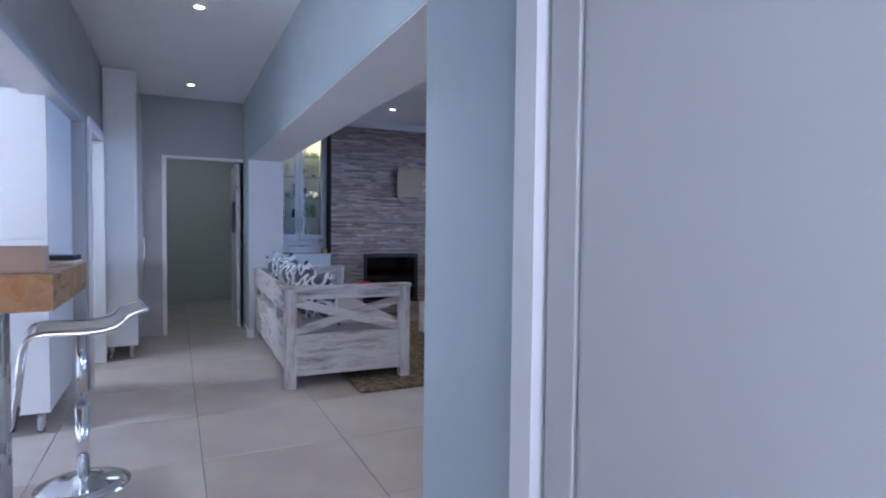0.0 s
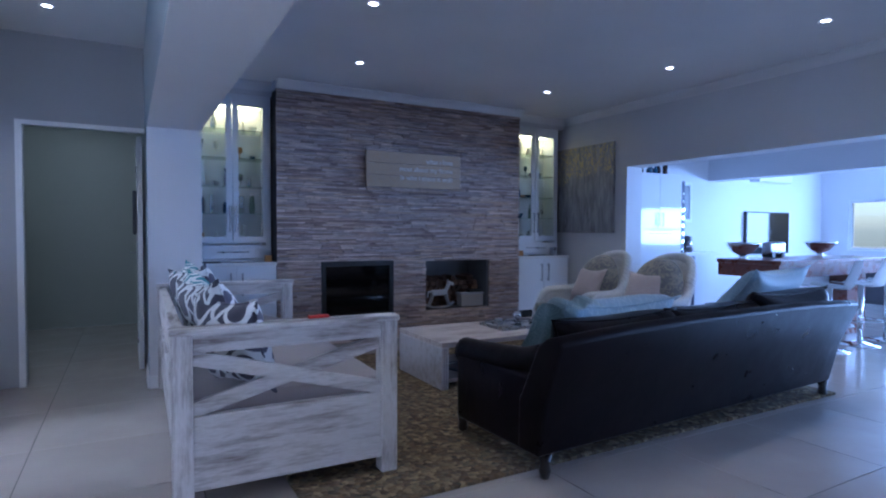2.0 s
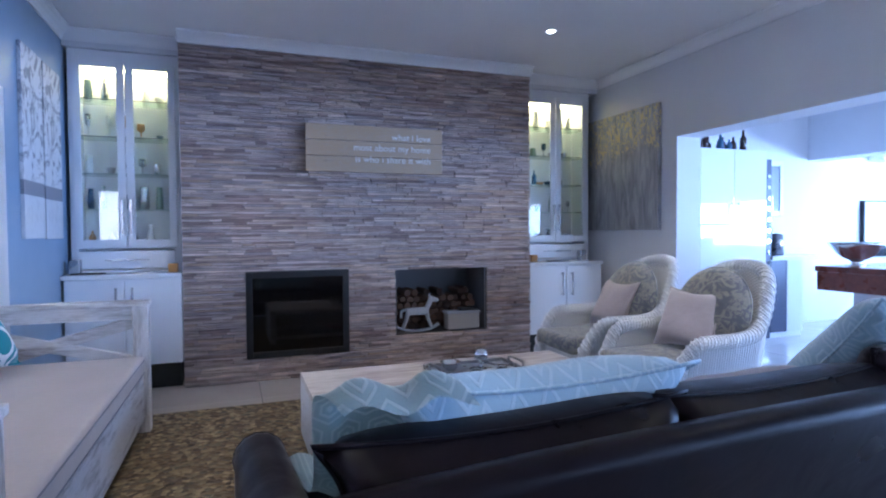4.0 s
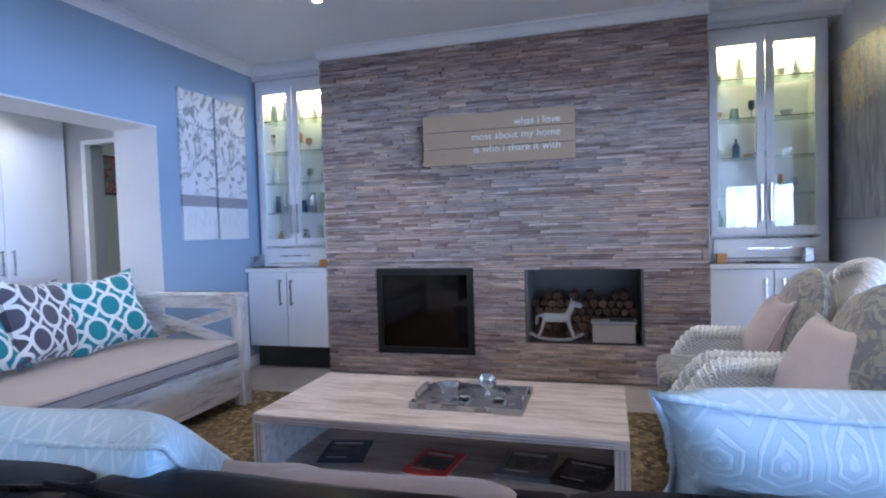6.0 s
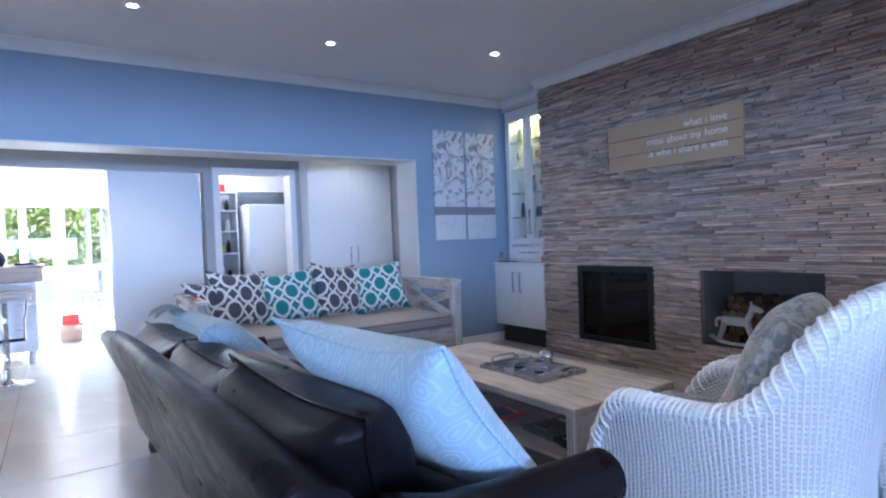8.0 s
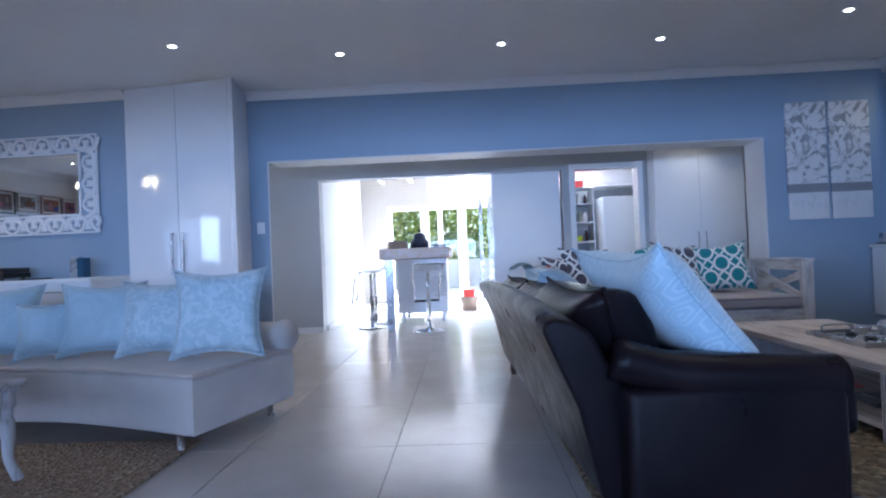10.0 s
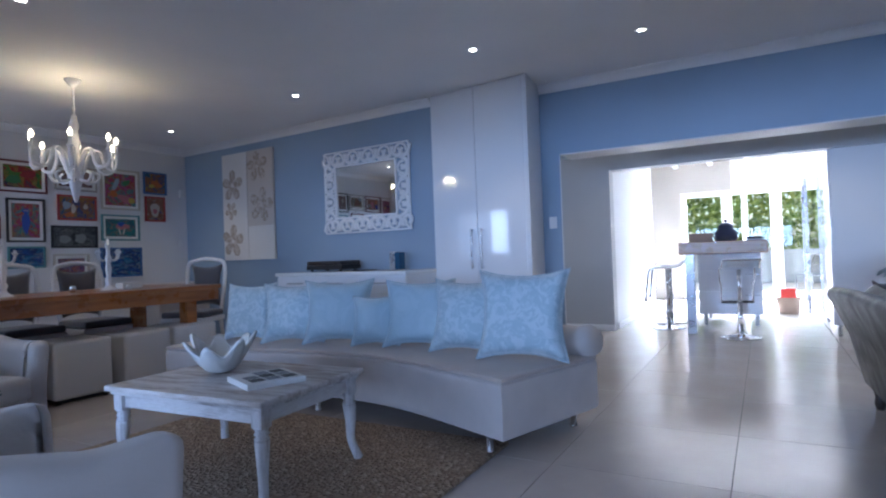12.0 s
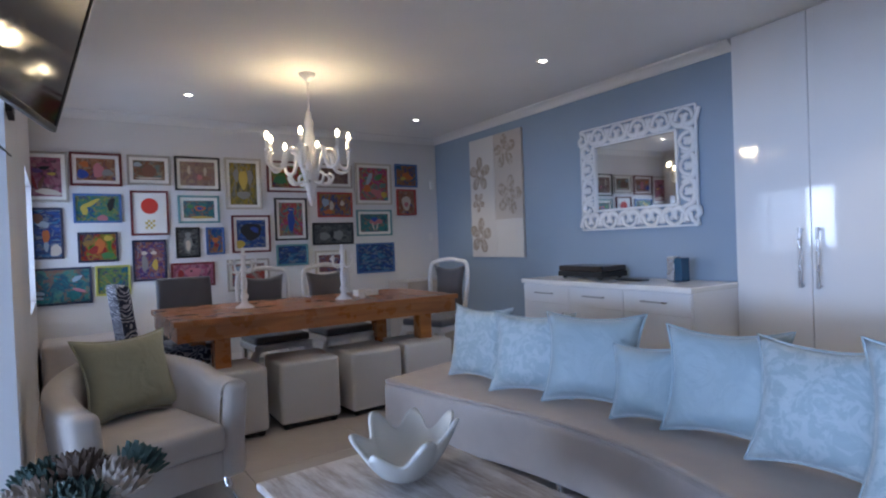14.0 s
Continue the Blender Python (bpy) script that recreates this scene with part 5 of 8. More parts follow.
for i, (y, m, fl) in enumerate(((-3.265, M_FLOWERCANVAS, ((0.22, 1.05, 0.22, 0.3), (0.18, 0.70, 0.13, 0.9), (0.20, 0.27, 0.23, 0.2))), (-2.735, M_PETAL2, ((0.22, 1.27, 0.21, 0.4), (0.28, 0.74, 0.24, 0.1))))):
    e = thing("canvas_painting", ("ivory", "taupe and ivory")[i] + " canvas with taupe flowers on the blue wall", "picture", "pair of flower canvases", on_mirror_wall(y, 1.09))
    part("canvas", box(0, 0.525, -0.03, 0, 0, 1.50, 0.004), m, e)
    if i:
        part("panel", box(0.002, 0.523, -0.0315, -0.0302, 0.002, 0.46, 0), M_FLOWERCANVAS, e)
    for f in fl:
        bm = bmesh.new()
        flower(bm, *f, -0.0335)
        part("flower", bm, M_PETAL.m, e, "painted taupe flower")

# sensors and switches
t = tagged(part("motion_sensor", box(-0.03, 0.03, 0, 0.05, -0.06, 0.06, 0.01), M_PLASTIC), "small white plastic motion sensor fixed to the picture wall", "sensor")
t.location = (1.18, SY, 2.12)
for x, y, z, r in ((1.22, SY + 0.006, 1.38, 0),):
    t = tagged(part("wall_switch", box(-0.035, 0.035, -0.006, 0.006, -0.055, 0.055, 0.003), M_PLASTIC), "white plastic switch plate on the picture wall", "switch")
    t.location = (x, y, z)


def sideboard():
    e = thing("sideboard", "white sideboard with three drawers over doors under the mirror", "sideboard", at=pose(1.92, -1.50, 0, 0, 0, 90 - 2))
    L, D, Z = 1.84, 0.62, 0.915
    part("worktop", box(-0.01, L, -0.01, D, Z - 0.04, Z, 0.006), M_TABLEWHITE, e)
    part("body", box(0.01, L - 0.01, 0.022, D - 0.01, 0.08, Z - 0.041, 0.002), M_SATIN, e)
    part("plinth", box(0.03, L - 0.03, 0.05, D - 0.02, 0.004, 0.079, 0), M_SATIN, e)
    for i in range(3):
        a, b = 0.012 + i * (L - 0.024) / 3, 0.012 + (i + 1) * (L - 0.024) / 3
        d = part("drawer", box(a + 0.003, b - 0.003, 0.002, 0.02, Z - 0.21, Z - 0.05, 0.003), M_SATIN, e)
        handle(d, ((a + b) / 2 - 0.10, 0.002, Z - 0.12), ((a + b) / 2 + 0.10, 0.002, Z - 0.12), (0, -0.03, 0), 0.006)
        d = part("door", box(a + 0.003, b - 0.003, 0.002, 0.02, 0.085, Z - 0.216, 0.003), M_SATIN, e)
        handle(d, (b - 0.05, 0.002, 0.45), (b - 0.05, 0.002, 0.62), (0, -0.03, 0), 0.006)


sideboard()
SBZ = 0.917
e = thing("turntable_case", "closed dark brown and black record player case on the white sideboard", "record player", at=pose(1.55, -0.95, SBZ, 0, 0, 88))
part("base", box(-0.27, 0.27, -0.17, 0.17, 0.02, 0.07, 0.006), M_BLACK, e)
part("lid", box(-0.265, 0.265, -0.165, 0.165, 0.072, 0.12, 0.01), M_DARKWOOD, e, "dark brown lid")
for x in (-0.22, 0.22):
    for y in (-0.13, 0.13):
        part("foot", cyl((x, y, 0), (x, y, 0.02), 0.018, 12), M_BLACK, e)
t = tagged(part("tablet", box(-0.14, 0.14, -0.06, 0.06, 0, 0.01, 0.004), M_BLACK), "thin black tablet lying on the white sideboard", "tablet")
t.matrix_basis = pose(1.62, -0.45, SBZ, 0, 0, 80)
for k, y in enumerate((-0.02, 0.05)):
    t = tagged(part("speaker", box(-0.035, 0.035, -0.05, 0.05, 0, 0.20 - 0.01 * k, 0.008), M_BLUEGLASS if k else M_STEEL), "slim dark standing speaker box on the sideboard end", "speaker")
    t.matrix_basis = pose(1.50, y - 0.10, SBZ, 0, 0, 85)

# ---- the picture wall ----
def framed(x, z, w, h, fm, fname, pm, pname, mat_w=0.03, fw=0.022):
    e = thing("framed_painting", f"{pname} painting in {fname} frame on white wall", "picture", "framed paintings on the long wall", pose(x, SY + 0.001, z))
    part("frame", join(*[bar(a, b, 0.025, fw, 0.002, (0, 0, 1) if a[2] == b[2] else (1, 0, 0)) for a, b in (
        ((-w / 2, 0.013, h / 2 - fw / 2), (w / 2, 0.013, h / 2 - fw / 2)), ((-w / 2, 0.013, -h / 2 + fw / 2), (w / 2, 0.013, -h / 2 + fw / 2)),
        ((-w / 2 + fw / 2, 0.013, -h / 2 + fw), (-w / 2 + fw / 2, 0.013, h / 2 - fw)), ((w / 2 - fw / 2, 0.013, -h / 2 + fw), (w / 2 - fw / 2, 0.013, h / 2 - fw)))]), fm, e, fname + " frame")
    if mat_w:
        part("mount", box(-w / 2 + fw, w / 2 - fw, 0.002, 0.008, -h / 2 + fw, h / 2 - fw, 0), M_PAPER, e, "off-white paper mount")
    q = fw + mat_w
    part("picture", box(-w / 2 + q, w / 2 - q, 0.003, 0.0095, -h / 2 + q, h / 2 - q, 0), pm, e, pname + " picture")
    return e


FR = {"dark red": plain("dark_red_frame", (0.13, 0.015, 0.02), 0.35), "black": plain("black_frame", (0.012, 0.012, 0.014), 0.35), "cream": plain("cream_frame", (0.50, 0.46, 0.40), 0.45),
      "silver": plain("silver_wood_frame", (0.36, 0.34, 0.31), 0.4), "blue": plain("blue_frame", (0.05, 0.13, 0.32), 0.4), "teal": plain("teal_frame", (0.10, 0.26, 0.28), 0.4),
      "yellow": plain("yellow_frame", (0.42, 0.40, 0.10), 0.45), "navy": plain("navy_frame", (0.02, 0.025, 0.06), 0.4), "red": plain("red_frame", (0.36, 0.04, 0.035), 0.4)}
PT = {
    "pink": painting("pink_painting", ((0.45, 0.20, 0.27), (0.52, 0.30, 0.36), (0.38, 0.12, 0.2), (0.55, 0.36, 0.4), (0.08, 0.05, 0.07)), 6),
    "brown and orange": painting("brown_orange_painting", ((0.10, 0.12, 0.30), (0.30, 0.13, 0.08), (0.42, 0.22, 0.14), (0.20, 0.09, 0.07), (0.5, 0.42, 0.36)), 7),
    "teal and rust": painting("teal_rust_painting", ((0.08, 0.20, 0.24), (0.20, 0.30, 0.30), (0.26, 0.12, 0.07), (0.12, 0.12, 0.09), (0.42, 0.36, 0.26)), 6),
    "mauve and brown": painting("mauve_brown_painting", ((0.14, 0.08, 0.07), (0.24, 0.15, 0.16), (0.33, 0.22, 0.18), (0.18, 0.10, 0.14), (0.42, 0.34, 0.28)), 7),
    "olive and gold": painting("olive_gold_painting", ((0.07, 0.07, 0.05), (0.20, 0.18, 0.08), (0.42, 0.32, 0.08), (0.14, 0.14, 0.12), (0.36, 0.35, 0.30)), 6, (1.6, 1, 0.7)),
    "green and red": painting("green_red_painting", ((0.03, 0.12, 0.05), (0.12, 0.30, 0.07), (0.42, 0.05, 0.04), (0.05, 0.06, 0.10), (0.45, 0.30, 0.12)), 5),
    "red and multicoloured": painting("red_multicolour_painting", ((0.42, 0.04, 0.08), (0.10, 0.35, 0.36), (0.50, 0.10, 0.08), (0.46, 0.16, 0.40), (0.50, 0.42, 0.2)), 8),
    "deep blue": painting("deep_blue_painting", ((0.02, 0.06, 0.24), (0.03, 0.13, 0.38), (0.02, 0.03, 0.14), (0.06, 0.22, 0.42), (0.32, 0.36, 0.42)), 6, (0.7, 1, 1.8)),
    "blue and orange": painting("blue_orange_painting", ((0.03, 0.10, 0.32), (0.04, 0.16, 0.30), (0.42, 0.18, 0.04), (0.05, 0.10, 0.26), (0.46, 0.30, 0.1)), 5),
    "blue and green": painting("blue_green_painting", ((0.03, 0.08, 0.28), (0.05, 0.22, 0.26), (0.18, 0.30, 0.12), (0.06, 0.09, 0.22), (0.42, 0.38, 0.14)), 8),
    "black and grey": painting("black_grey_painting", ((0.015, 0.015, 0.018), (0.05, 0.055, 0.06), (0.16, 0.17, 0.17), (0.03, 0.03, 0.035), (0.26, 0.27, 0.26)), 7, (0.8, 1, 1.8)),
    "teal": painting("teal_painting", ((0.02, 0.16, 0.18), (0.06, 0.27, 0.28), (0.03, 0.10, 0.17), (0.12, 0.32, 0.28), (0.34, 0.18, 0.14)), 6),
    "purple": painting("purple_painting", ((0.05, 0.04, 0.16), (0.13, 0.07, 0.22), (0.36, 0.16, 0.10), (0.06, 0.06, 0.22), (0.42, 0.40, 0.45)), 8),
    "white and red": painting("white_red_painting", ((0.5, 0.5, 0.48), (0.44, 0.40, 0.38), (0.45, 0.08, 0.06), (0.10, 0.28, 0.34), (0.4, 0.06, 0.05)), 5),
}
ROW1 = ((5.75, 2.09, 0.39, 0.50, "silver", "pink"), (5.31, 2.18, 0.46, 0.34, "dark red", "brown and orange"), (4.82, 2.19, 0.42, 0.32, "silver", "teal and rust"), (4.33, 2.17, 0.48, 0.38, "black", "mauve and brown"),
        (3.83, 2.07, 0.42, 0.60, "cream", "olive and gold"), (3.29, 2.17, 0.52, 0.38, "dark red", "green and red"), (2.69, 2.20, 0.52, 0.31, "silver", "mauve and brown"), (2.11, 2.11, 0.54, 0.55, "cream", "red and multicoloured"), (1.60, 2.24, 0.36, 0.32, "blue", "blue and orange"))
ROW2 = ((5.76, 1.53, 0.29, 0.51, "navy", "deep blue"), (5.31, 1.78, 0.43, 0.30, "blue", "blue and green"), (4.83, 1.73, 0.37, 0.48, "dark red", "balloon"), (4.33, 1.77, 0.44, 0.31, "teal", "teal"), (3.27, 1.65, 0.41, 0.52, "black", "red and multicoloured"),
        (2.68, 1.83, 0.48, 0.32, "red", "blue and orange"), (2.12, 1.59, 0.53, 0.35, "teal", "teal"), (1.61, 1.87, 0.31, 0.36, "red", "brown and orange"), (3.76, 1.48, 0.45, 0.44, "dark red", "deep blue"))
ROW3 = ((4.46, 1.40, 0.25, 0.34, "black", "black and grey"), (4.17, 1.41, 0.20, 0.31, "blue", "blue and orange"), (2.72, 1.46, 0.56, 0.28, "black", "black and grey"), (5.32, 1.38, 0.36, 0.31, "navy", "green and red"), (4.85, 1.22, 0.33, 0.44, "navy", "purple"),
        (4.42, 1.04, 0.46, 0.27, "dark red", "pink"), (3.27, 1.21, 0.40, 0.26, "teal", "deep blue"), (2.77, 1.08, 0.43, 0.33, "cream", "purple"), (2.12, 1.12, 0.57, 0.40, "blue", "deep blue"), (5.68, 1.00, 0.58, 0.37, "navy", "teal"), (5.20, 1.03, 0.32, 0.31, "yellow", "blue and green"), (3.81, 1.00, 0.49, 0.37, "silver", "white and red"))
INK = {k: plain("paint_" + k.replace(" ", "_"), c, 0.45) for k, c in {"grey": (0.20, 0.21, 0.21), "royal blue": (0.02, 0.06, 0.30), "orange": (0.45, 0.12, 0.03), "yellow": (0.45, 0.33, 0.06), "pale blue": (0.28, 0.36, 0.45),
       "rose": (0.42, 0.14, 0.17), "cream": (0.50, 0.44, 0.38), "brown": (0.16, 0.07, 0.045), "dark red": (0.25, 0.02, 0.02), "green": (0.04, 0.17, 0.06), "black": (0.012, 0.012, 0.015), "violet": (0.12, 0.06, 0.20)}.items()}
# painted shapes: dx, dz, half width, half height, turn, colour
SHAPES = {(5.75, 2.09): ((0.06, 0.06, 0.045, 0.022, 10, "violet"), (0.0, 0.09, 0.05, 0.018, -8, "black"), (0.03, -0.06, 0.018, 0.07, 20, "brown"), (0.09, -0.05, 0.014, 0.08, -15, "dark red"), (-0.06, 0.03, 0.035, 0.016, 0, "yellow"), (-0.03, -0.15, 0.11, 0.03, 8, "cream")),
          (5.31, 2.18): ((-0.02, -0.01, 0.05, 0.075, 0, "rose"), (0.12, -0.05, 0.05, 0.045, 0, "royal blue"), (-0.10, -0.03, 0.05, 0.035, 0, "grey"), (0.10, 0.05, 0.04, 0.03, 20, "orange")),
          (4.82, 2.19): ((0.0, -0.015, 0.07, 0.065, 0, "brown"), (0.0, 0.045, 0.035, 0.016, 0, "brown"), (0.0, -0.085, 0.13, 0.012, 0, "cream"), (0.11, 0.06, 0.04, 0.025, 0, "pale blue")),
          (4.33, 2.17): ((0.09, 0.04, 0.018, 0.05, 0, "cream"), (-0.08, 0.03, 0.016, 0.05, 0, "cream"), (-0.02, -0.04, 0.03, 0.03, 0, "rose"), (-0.09, -0.05, 0.05, 0.022, 0, "brown")),
          (3.83, 2.07): ((0.0, 0.05, 0.05, 0.11, 0, "yellow"), (0.0, -0.13, 0.08, 0.045, 0, "grey"), (0.08, 0.1, 0.03, 0.08, 0, "grey"), (-0.08, 0.08, 0.03, 0.09, 0, "grey")),
          (3.29, 2.17): ((-0.06, 0.03, 0.09, 0.045, -10, "dark red"), (0.10, -0.04, 0.08, 0.05, 0, "green")),
          (2.11, 2.11): ((-0.05, -0.12, 0.10, 0.05, 20, "rose"), (0.07, 0.06, 0.03, 0.11, 25, "pale blue"), (-0.15, -0.14, 0.045, 0.04, 0, "yellow"), (0.10, -0.06, 0.05, 0.05, 0, "orange"), (-0.08, 0.1, 0.06, 0.035, -30, "green")),
          (1.60, 2.24): ((-0.02, -0.01, 0.09, 0.045, 15, "orange"), (0.05, -0.04, 0.045, 0.025, 0, "yellow")),
          (5.76, 1.53): ((0.0, -0.03, 0.03, 0.07, 0, "orange"), (0.02, 0.09, 0.055, 0.03, 10, "pale blue"), (-0.08, -0.17, 0.05, 0.06, 20, "cream"), (0.06, 0.15, 0.04, 0.05, 0, "brown"), (0.0, -0.13, 0.02, 0.05, 0, "pale blue")),
          (5.31, 1.78): ((0.06, 0.05, 0.09, 0.022, -30, "yellow"), (-0.04, -0.10, 0.05, 0.03, 0, "rose"), (0.12, -0.02, 0.03, 0.05, -20, "yellow"), (-0.12, 0.04, 0.03, 0.07, 15, "black")),
          (4.33, 1.77): ((-0.01, 0.01, 0.06, 0.03, 0, "orange"), (-0.01, 0.01, 0.035, 0.017, 0, "royal blue"), (-0.02, -0.09, 0.12, 0.014, 0, "yellow"), (0.09, 0.03, 0.03, 0.022, 0, "green")),
          (3.27, 1.65): ((0.0, -0.03, 0.045, 0.12, 0, "royal blue"), (0.0, 0.11, 0.038, 0.035, 0, "royal blue"), (0.012, 0.115, 0.009, 0.009, 0, "cream"), (-0.014, 0.115, 0.009, 0.009, 0, "cream")),
          (2.68, 1.83): ((0.13, 0.03, 0.05, 0.05, 0, "pale blue"), (0.10, -0.09, 0.06, 0.03, 0, "orange"), (-0.08, 0.02, 0.055, 0.05, 0, "brown"), (-0.10, 0.02, 0.03, 0.035, 0, "cream"), (0.05, -0.01, 0.03, 0.06, 0, "cream")),
          (2.12, 1.59): ((-0.02, 0.02, 0.10, 0.045, 0, "rose"), (0.0, 0.05, 0.05, 0.03, 0, "royal blue"), (-0.04, -0.05, 0.012, 0.05, 15, "cream"), (0.02, -0.05, 0.012, 0.05, -15, "cream")),
          (1.61, 1.87): ((0.0, -0.01, 0.07, 0.10, 0, "cream"), (0.0, -0.03, 0.035, 0.035, 0, "rose")),
          (3.76, 1.48): ((0.0, 0.03, 0.12, 0.10, 0, "black"), (0.13, -0.12, 0.05, 0.05, 0, "yellow"), (-0.04, 0.05, 0.05, 0.03, 30, "royal blue")),
          (4.46, 1.40): ((0.0, -0.02, 0.045, 0.09, 0, "grey"), (0.0, 0.08, 0.03, 0.035, 0, "grey"), (0.0, -0.03, 0.025, 0.06, 0, "cream")),
          (4.17, 1.41): ((0.0, 0.01, 0.035, 0.03, 0, "orange"), (-0.01, -0.05, 0.03, 0.022, 20, "dark red")),
          (2.72, 1.46): ((0.12, -0.03, 0.07, 0.05, 0, "grey"), (-0.06, -0.02, 0.08, 0.06, 0, "grey"), (0.02, 0.0, 0.03, 0.05, 0, "black")),
          (5.32, 1.38): ((-0.01, 0.01, 0.045, 0.08, 15, "orange"), (0.04, -0.03, 0.035, 0.05, 40, "dark red"), (-0.08, -0.09, 0.06, 0.035, 0, "green"), (-0.09, 0.09, 0.04, 0.03, 0, "yellow")),
          (4.85, 1.22): ((0.05, -0.03, 0.03, 0.09, 0, "grey"), (-0.05, -0.05, 0.028, 0.06, 0, "yellow"), (0.05, 0.08, 0.03, 0.02, 0, "cream"), (-0.04, 0.08, 0.03, 0.02, 0, "cream")),
          (4.42, 1.04): ((0.0, 0.02, 0.08, 0.06, 0, "rose"), (0.13, 0.0, 0.03, 0.06, 10, "dark red"), (0.0, -0.09, 0.19, 0.025, 0, "dark red"), (0.02, 0.04, 0.016, 0.01, 0, "black")),
          (5.68, 1.00): ((-0.18, -0.05, 0.06, 0.016, 20, "rose"), (-0.16, 0.07, 0.05, 0.022, -30, "pale blue"), (0.17, -0.06, 0.06, 0.018, 5, "pale blue"), (0.17, -0.11, 0.05, 0.014, 0, "pale blue")),
          (3.81, 1.00): ((0.05, 0.06, 0.13, 0.045, 0, "pale blue"), (0.0, -0.09, 0.08, 0.022, 10, "orange"), (0.09, -0.04, 0.02, 0.07, 0, "dark red"), (-0.1, -0.1, 0.03, 0.04, 0, "black"))}


def painted_shape(e, dx, dz, rx, rz, turn, col, lift):
    """An uneven flat patch of paint, a hair proud of the picture."""
    bm = bmesh.new()
    c, sn = math.cos(radians(turn)), math.sin(radians(turn))
    ring = []
    for q in range(16):
        a = 2 * math.pi * q / 16
        k = 1 + 0.10 * math.sin(3 * a + dx * 90) + 0.06 * math.sin(5 * a + dz * 70)
        x, z = rx * k * math.cos(a), rz * k * math.sin(a)
        ring.append(bm.verts.new((dx + x * c - z * sn, lift, dz + x * sn + z * c)))
    bm.faces.new(ring)
    part("painted_shape", bm, INK[col], e, col + " painted shape")


MOUNTED = {"silver", "cream", "dark red", "teal", "black"}
for row in (ROW1, ROW2, ROW3):
    for x, z, w, h, f, p in row:
        mw = 0.035 if f in MOUNTED and h > 0.29 and p != "black and grey" else 0.0
        if p == "balloon":
            e = framed(x, z, w, h, FR[f], f, M_PAPER, "red balloon on white", 0.0)
            part("balloon", lathe([(0, 0), (0.085, 0), (0.085, 0.002), (0, 0.002)], 24), M_RED, e, "red painted balloon").matrix_basis = pose(0, 0.0105, 0.075, -90)
            bm = bmesh.new()
            for i in range(4):
                for j in range(4):
                    if (i + j) % 2:
                        bx(bm, -0.048 + 0.024 * i, -0.024 + 0.024 * i, 0.0105, 0.012, -0.17 + 0.024 * j, -0.146 + 0.024 * j)
            part("basket", bm, plain("yellow_print", (0.5, 0.36, 0.05), 0.4), e, "yellow checked basket")
        else:
            e = framed(x, z, w, h, FR[f], f, PT[p], p, mw)
            for k, sh in enumerate(SHAPES.get((x, z), ())):
                painted_shape(e, *sh, 0.0103 + 0.0006 * k)

# ---- dining group ----
TZ = 0.845


def dining_table():
    e = thing("dining_table", "long varnished oak dining table with a thick apron and square legs", "dining table", at=pose(2.78, -2.45, 0))
    L, W = 2.30, 1.05
    for i in range(5):
        part("plank", box(0, L, i * W / 5 + 0.0008, (i + 1) * W / 5 - 0.0008, TZ - 0.04, TZ, 0.003), M_OAK, e)
    for y in (0.02, W - 0.05):
        part("apron", box(0.02, L - 0.02, y, y + 0.03, TZ - 0.15, TZ - 0.041, 0.003), M_OAK, e)
    for x in (0.02, L - 0.05):
        part("apron", box(x, x + 0.03, 0.05, W - 0.05, TZ - 0.15, TZ - 0.041, 0.003), M_OAK, e)
    for x in (0.25, L - 0.37):
        for y in (0.06, W - 0.18):
            part("leg", box(x, x + 0.11, y, y + 0.12, 0, TZ - 0.041, 0.006), M_OAK, e)


dining_table()


def candelabrum(x, y, label):
    e = thing("candelabrum", label, "candelabrum", "candelabra on the dining table", pose(x, y, TZ + 0.001, 0, 0, 20))
    part("stem", lathe([(0, 0), (0.075, 0), (0.07, 0.010), (0.030, 0.035), (0.022, 0.06), (0.034, 0.09), (0.019, 0.12), (0.028, 0.20), (0.018, 0.25), (0.029, 0.30), (0.017, 0.33), (0.018, 0.40), (0.031, 0.415), (0.031, 0.42), (0.015, 0.425), (0.015, 0.47), (0.0, 0.475)], 20), M_CANDELA, e, smooth=True)
    for k in range(4):
        a = k * math.pi / 2
        c, s = math.cos(a), math.sin(a)
        part("arm", tube(curve([(0.01 * c, 0.01 * s, 0.30), (0.05 * c, 0.05 * s, 0.275), (0.10 * c, 0.10 * s, 0.29), (0.115 * c, 0.115 * s, 0.335)], 5), 0.009, 8), M_CANDELA, e, smooth=True)
        part("cup", lathe([(0, 0.33), (0.008, 0.335), (0.024, 0.352), (0.024, 0.357), (0.01, 0.358), (0.011, 0.378), (0, 0.379)], 12, (0.115 * c, 0.115 * s, 0)), M_CANDELA, e, smooth=True)


candelabrum(4.48, -1.92, "tall white turned candelabrum with empty cups standing on the dining table")
candelabrum(3.66, -1.86, "tall white turned candelabrum with empty cups standing on the dining table")
t = tagged(part("salt_pot", lathe([(0, 0), (0.02, 0), (0.03, 0.02), (0.022, 0.045), (0.026, 0.055), (0, 0.058)], 16), M_CHROME, smooth=True), "small round silver pot standing on the dining table", "pot")
t.location = (3.98, -1.86, TZ + 0.001)
t = tagged(part("napkin_box", box(-0.10, 0.10, -0.06, 0.06, 0, 0.055, 0.006), M_PAPER), "low white paper napkin box on the dining table", "box")
t.location = (3.38, -2.0, TZ + 0.001)
t = tagged(part("cup", lathe([(0, 0), (0.025, 0), (0.028, 0.04), (0, 0.041)], 14), M_CERAMIC, smooth=True), "small white cup standing beside the candelabrum", "cup")
t.location = (3.52, -1.78, TZ + 0.001)


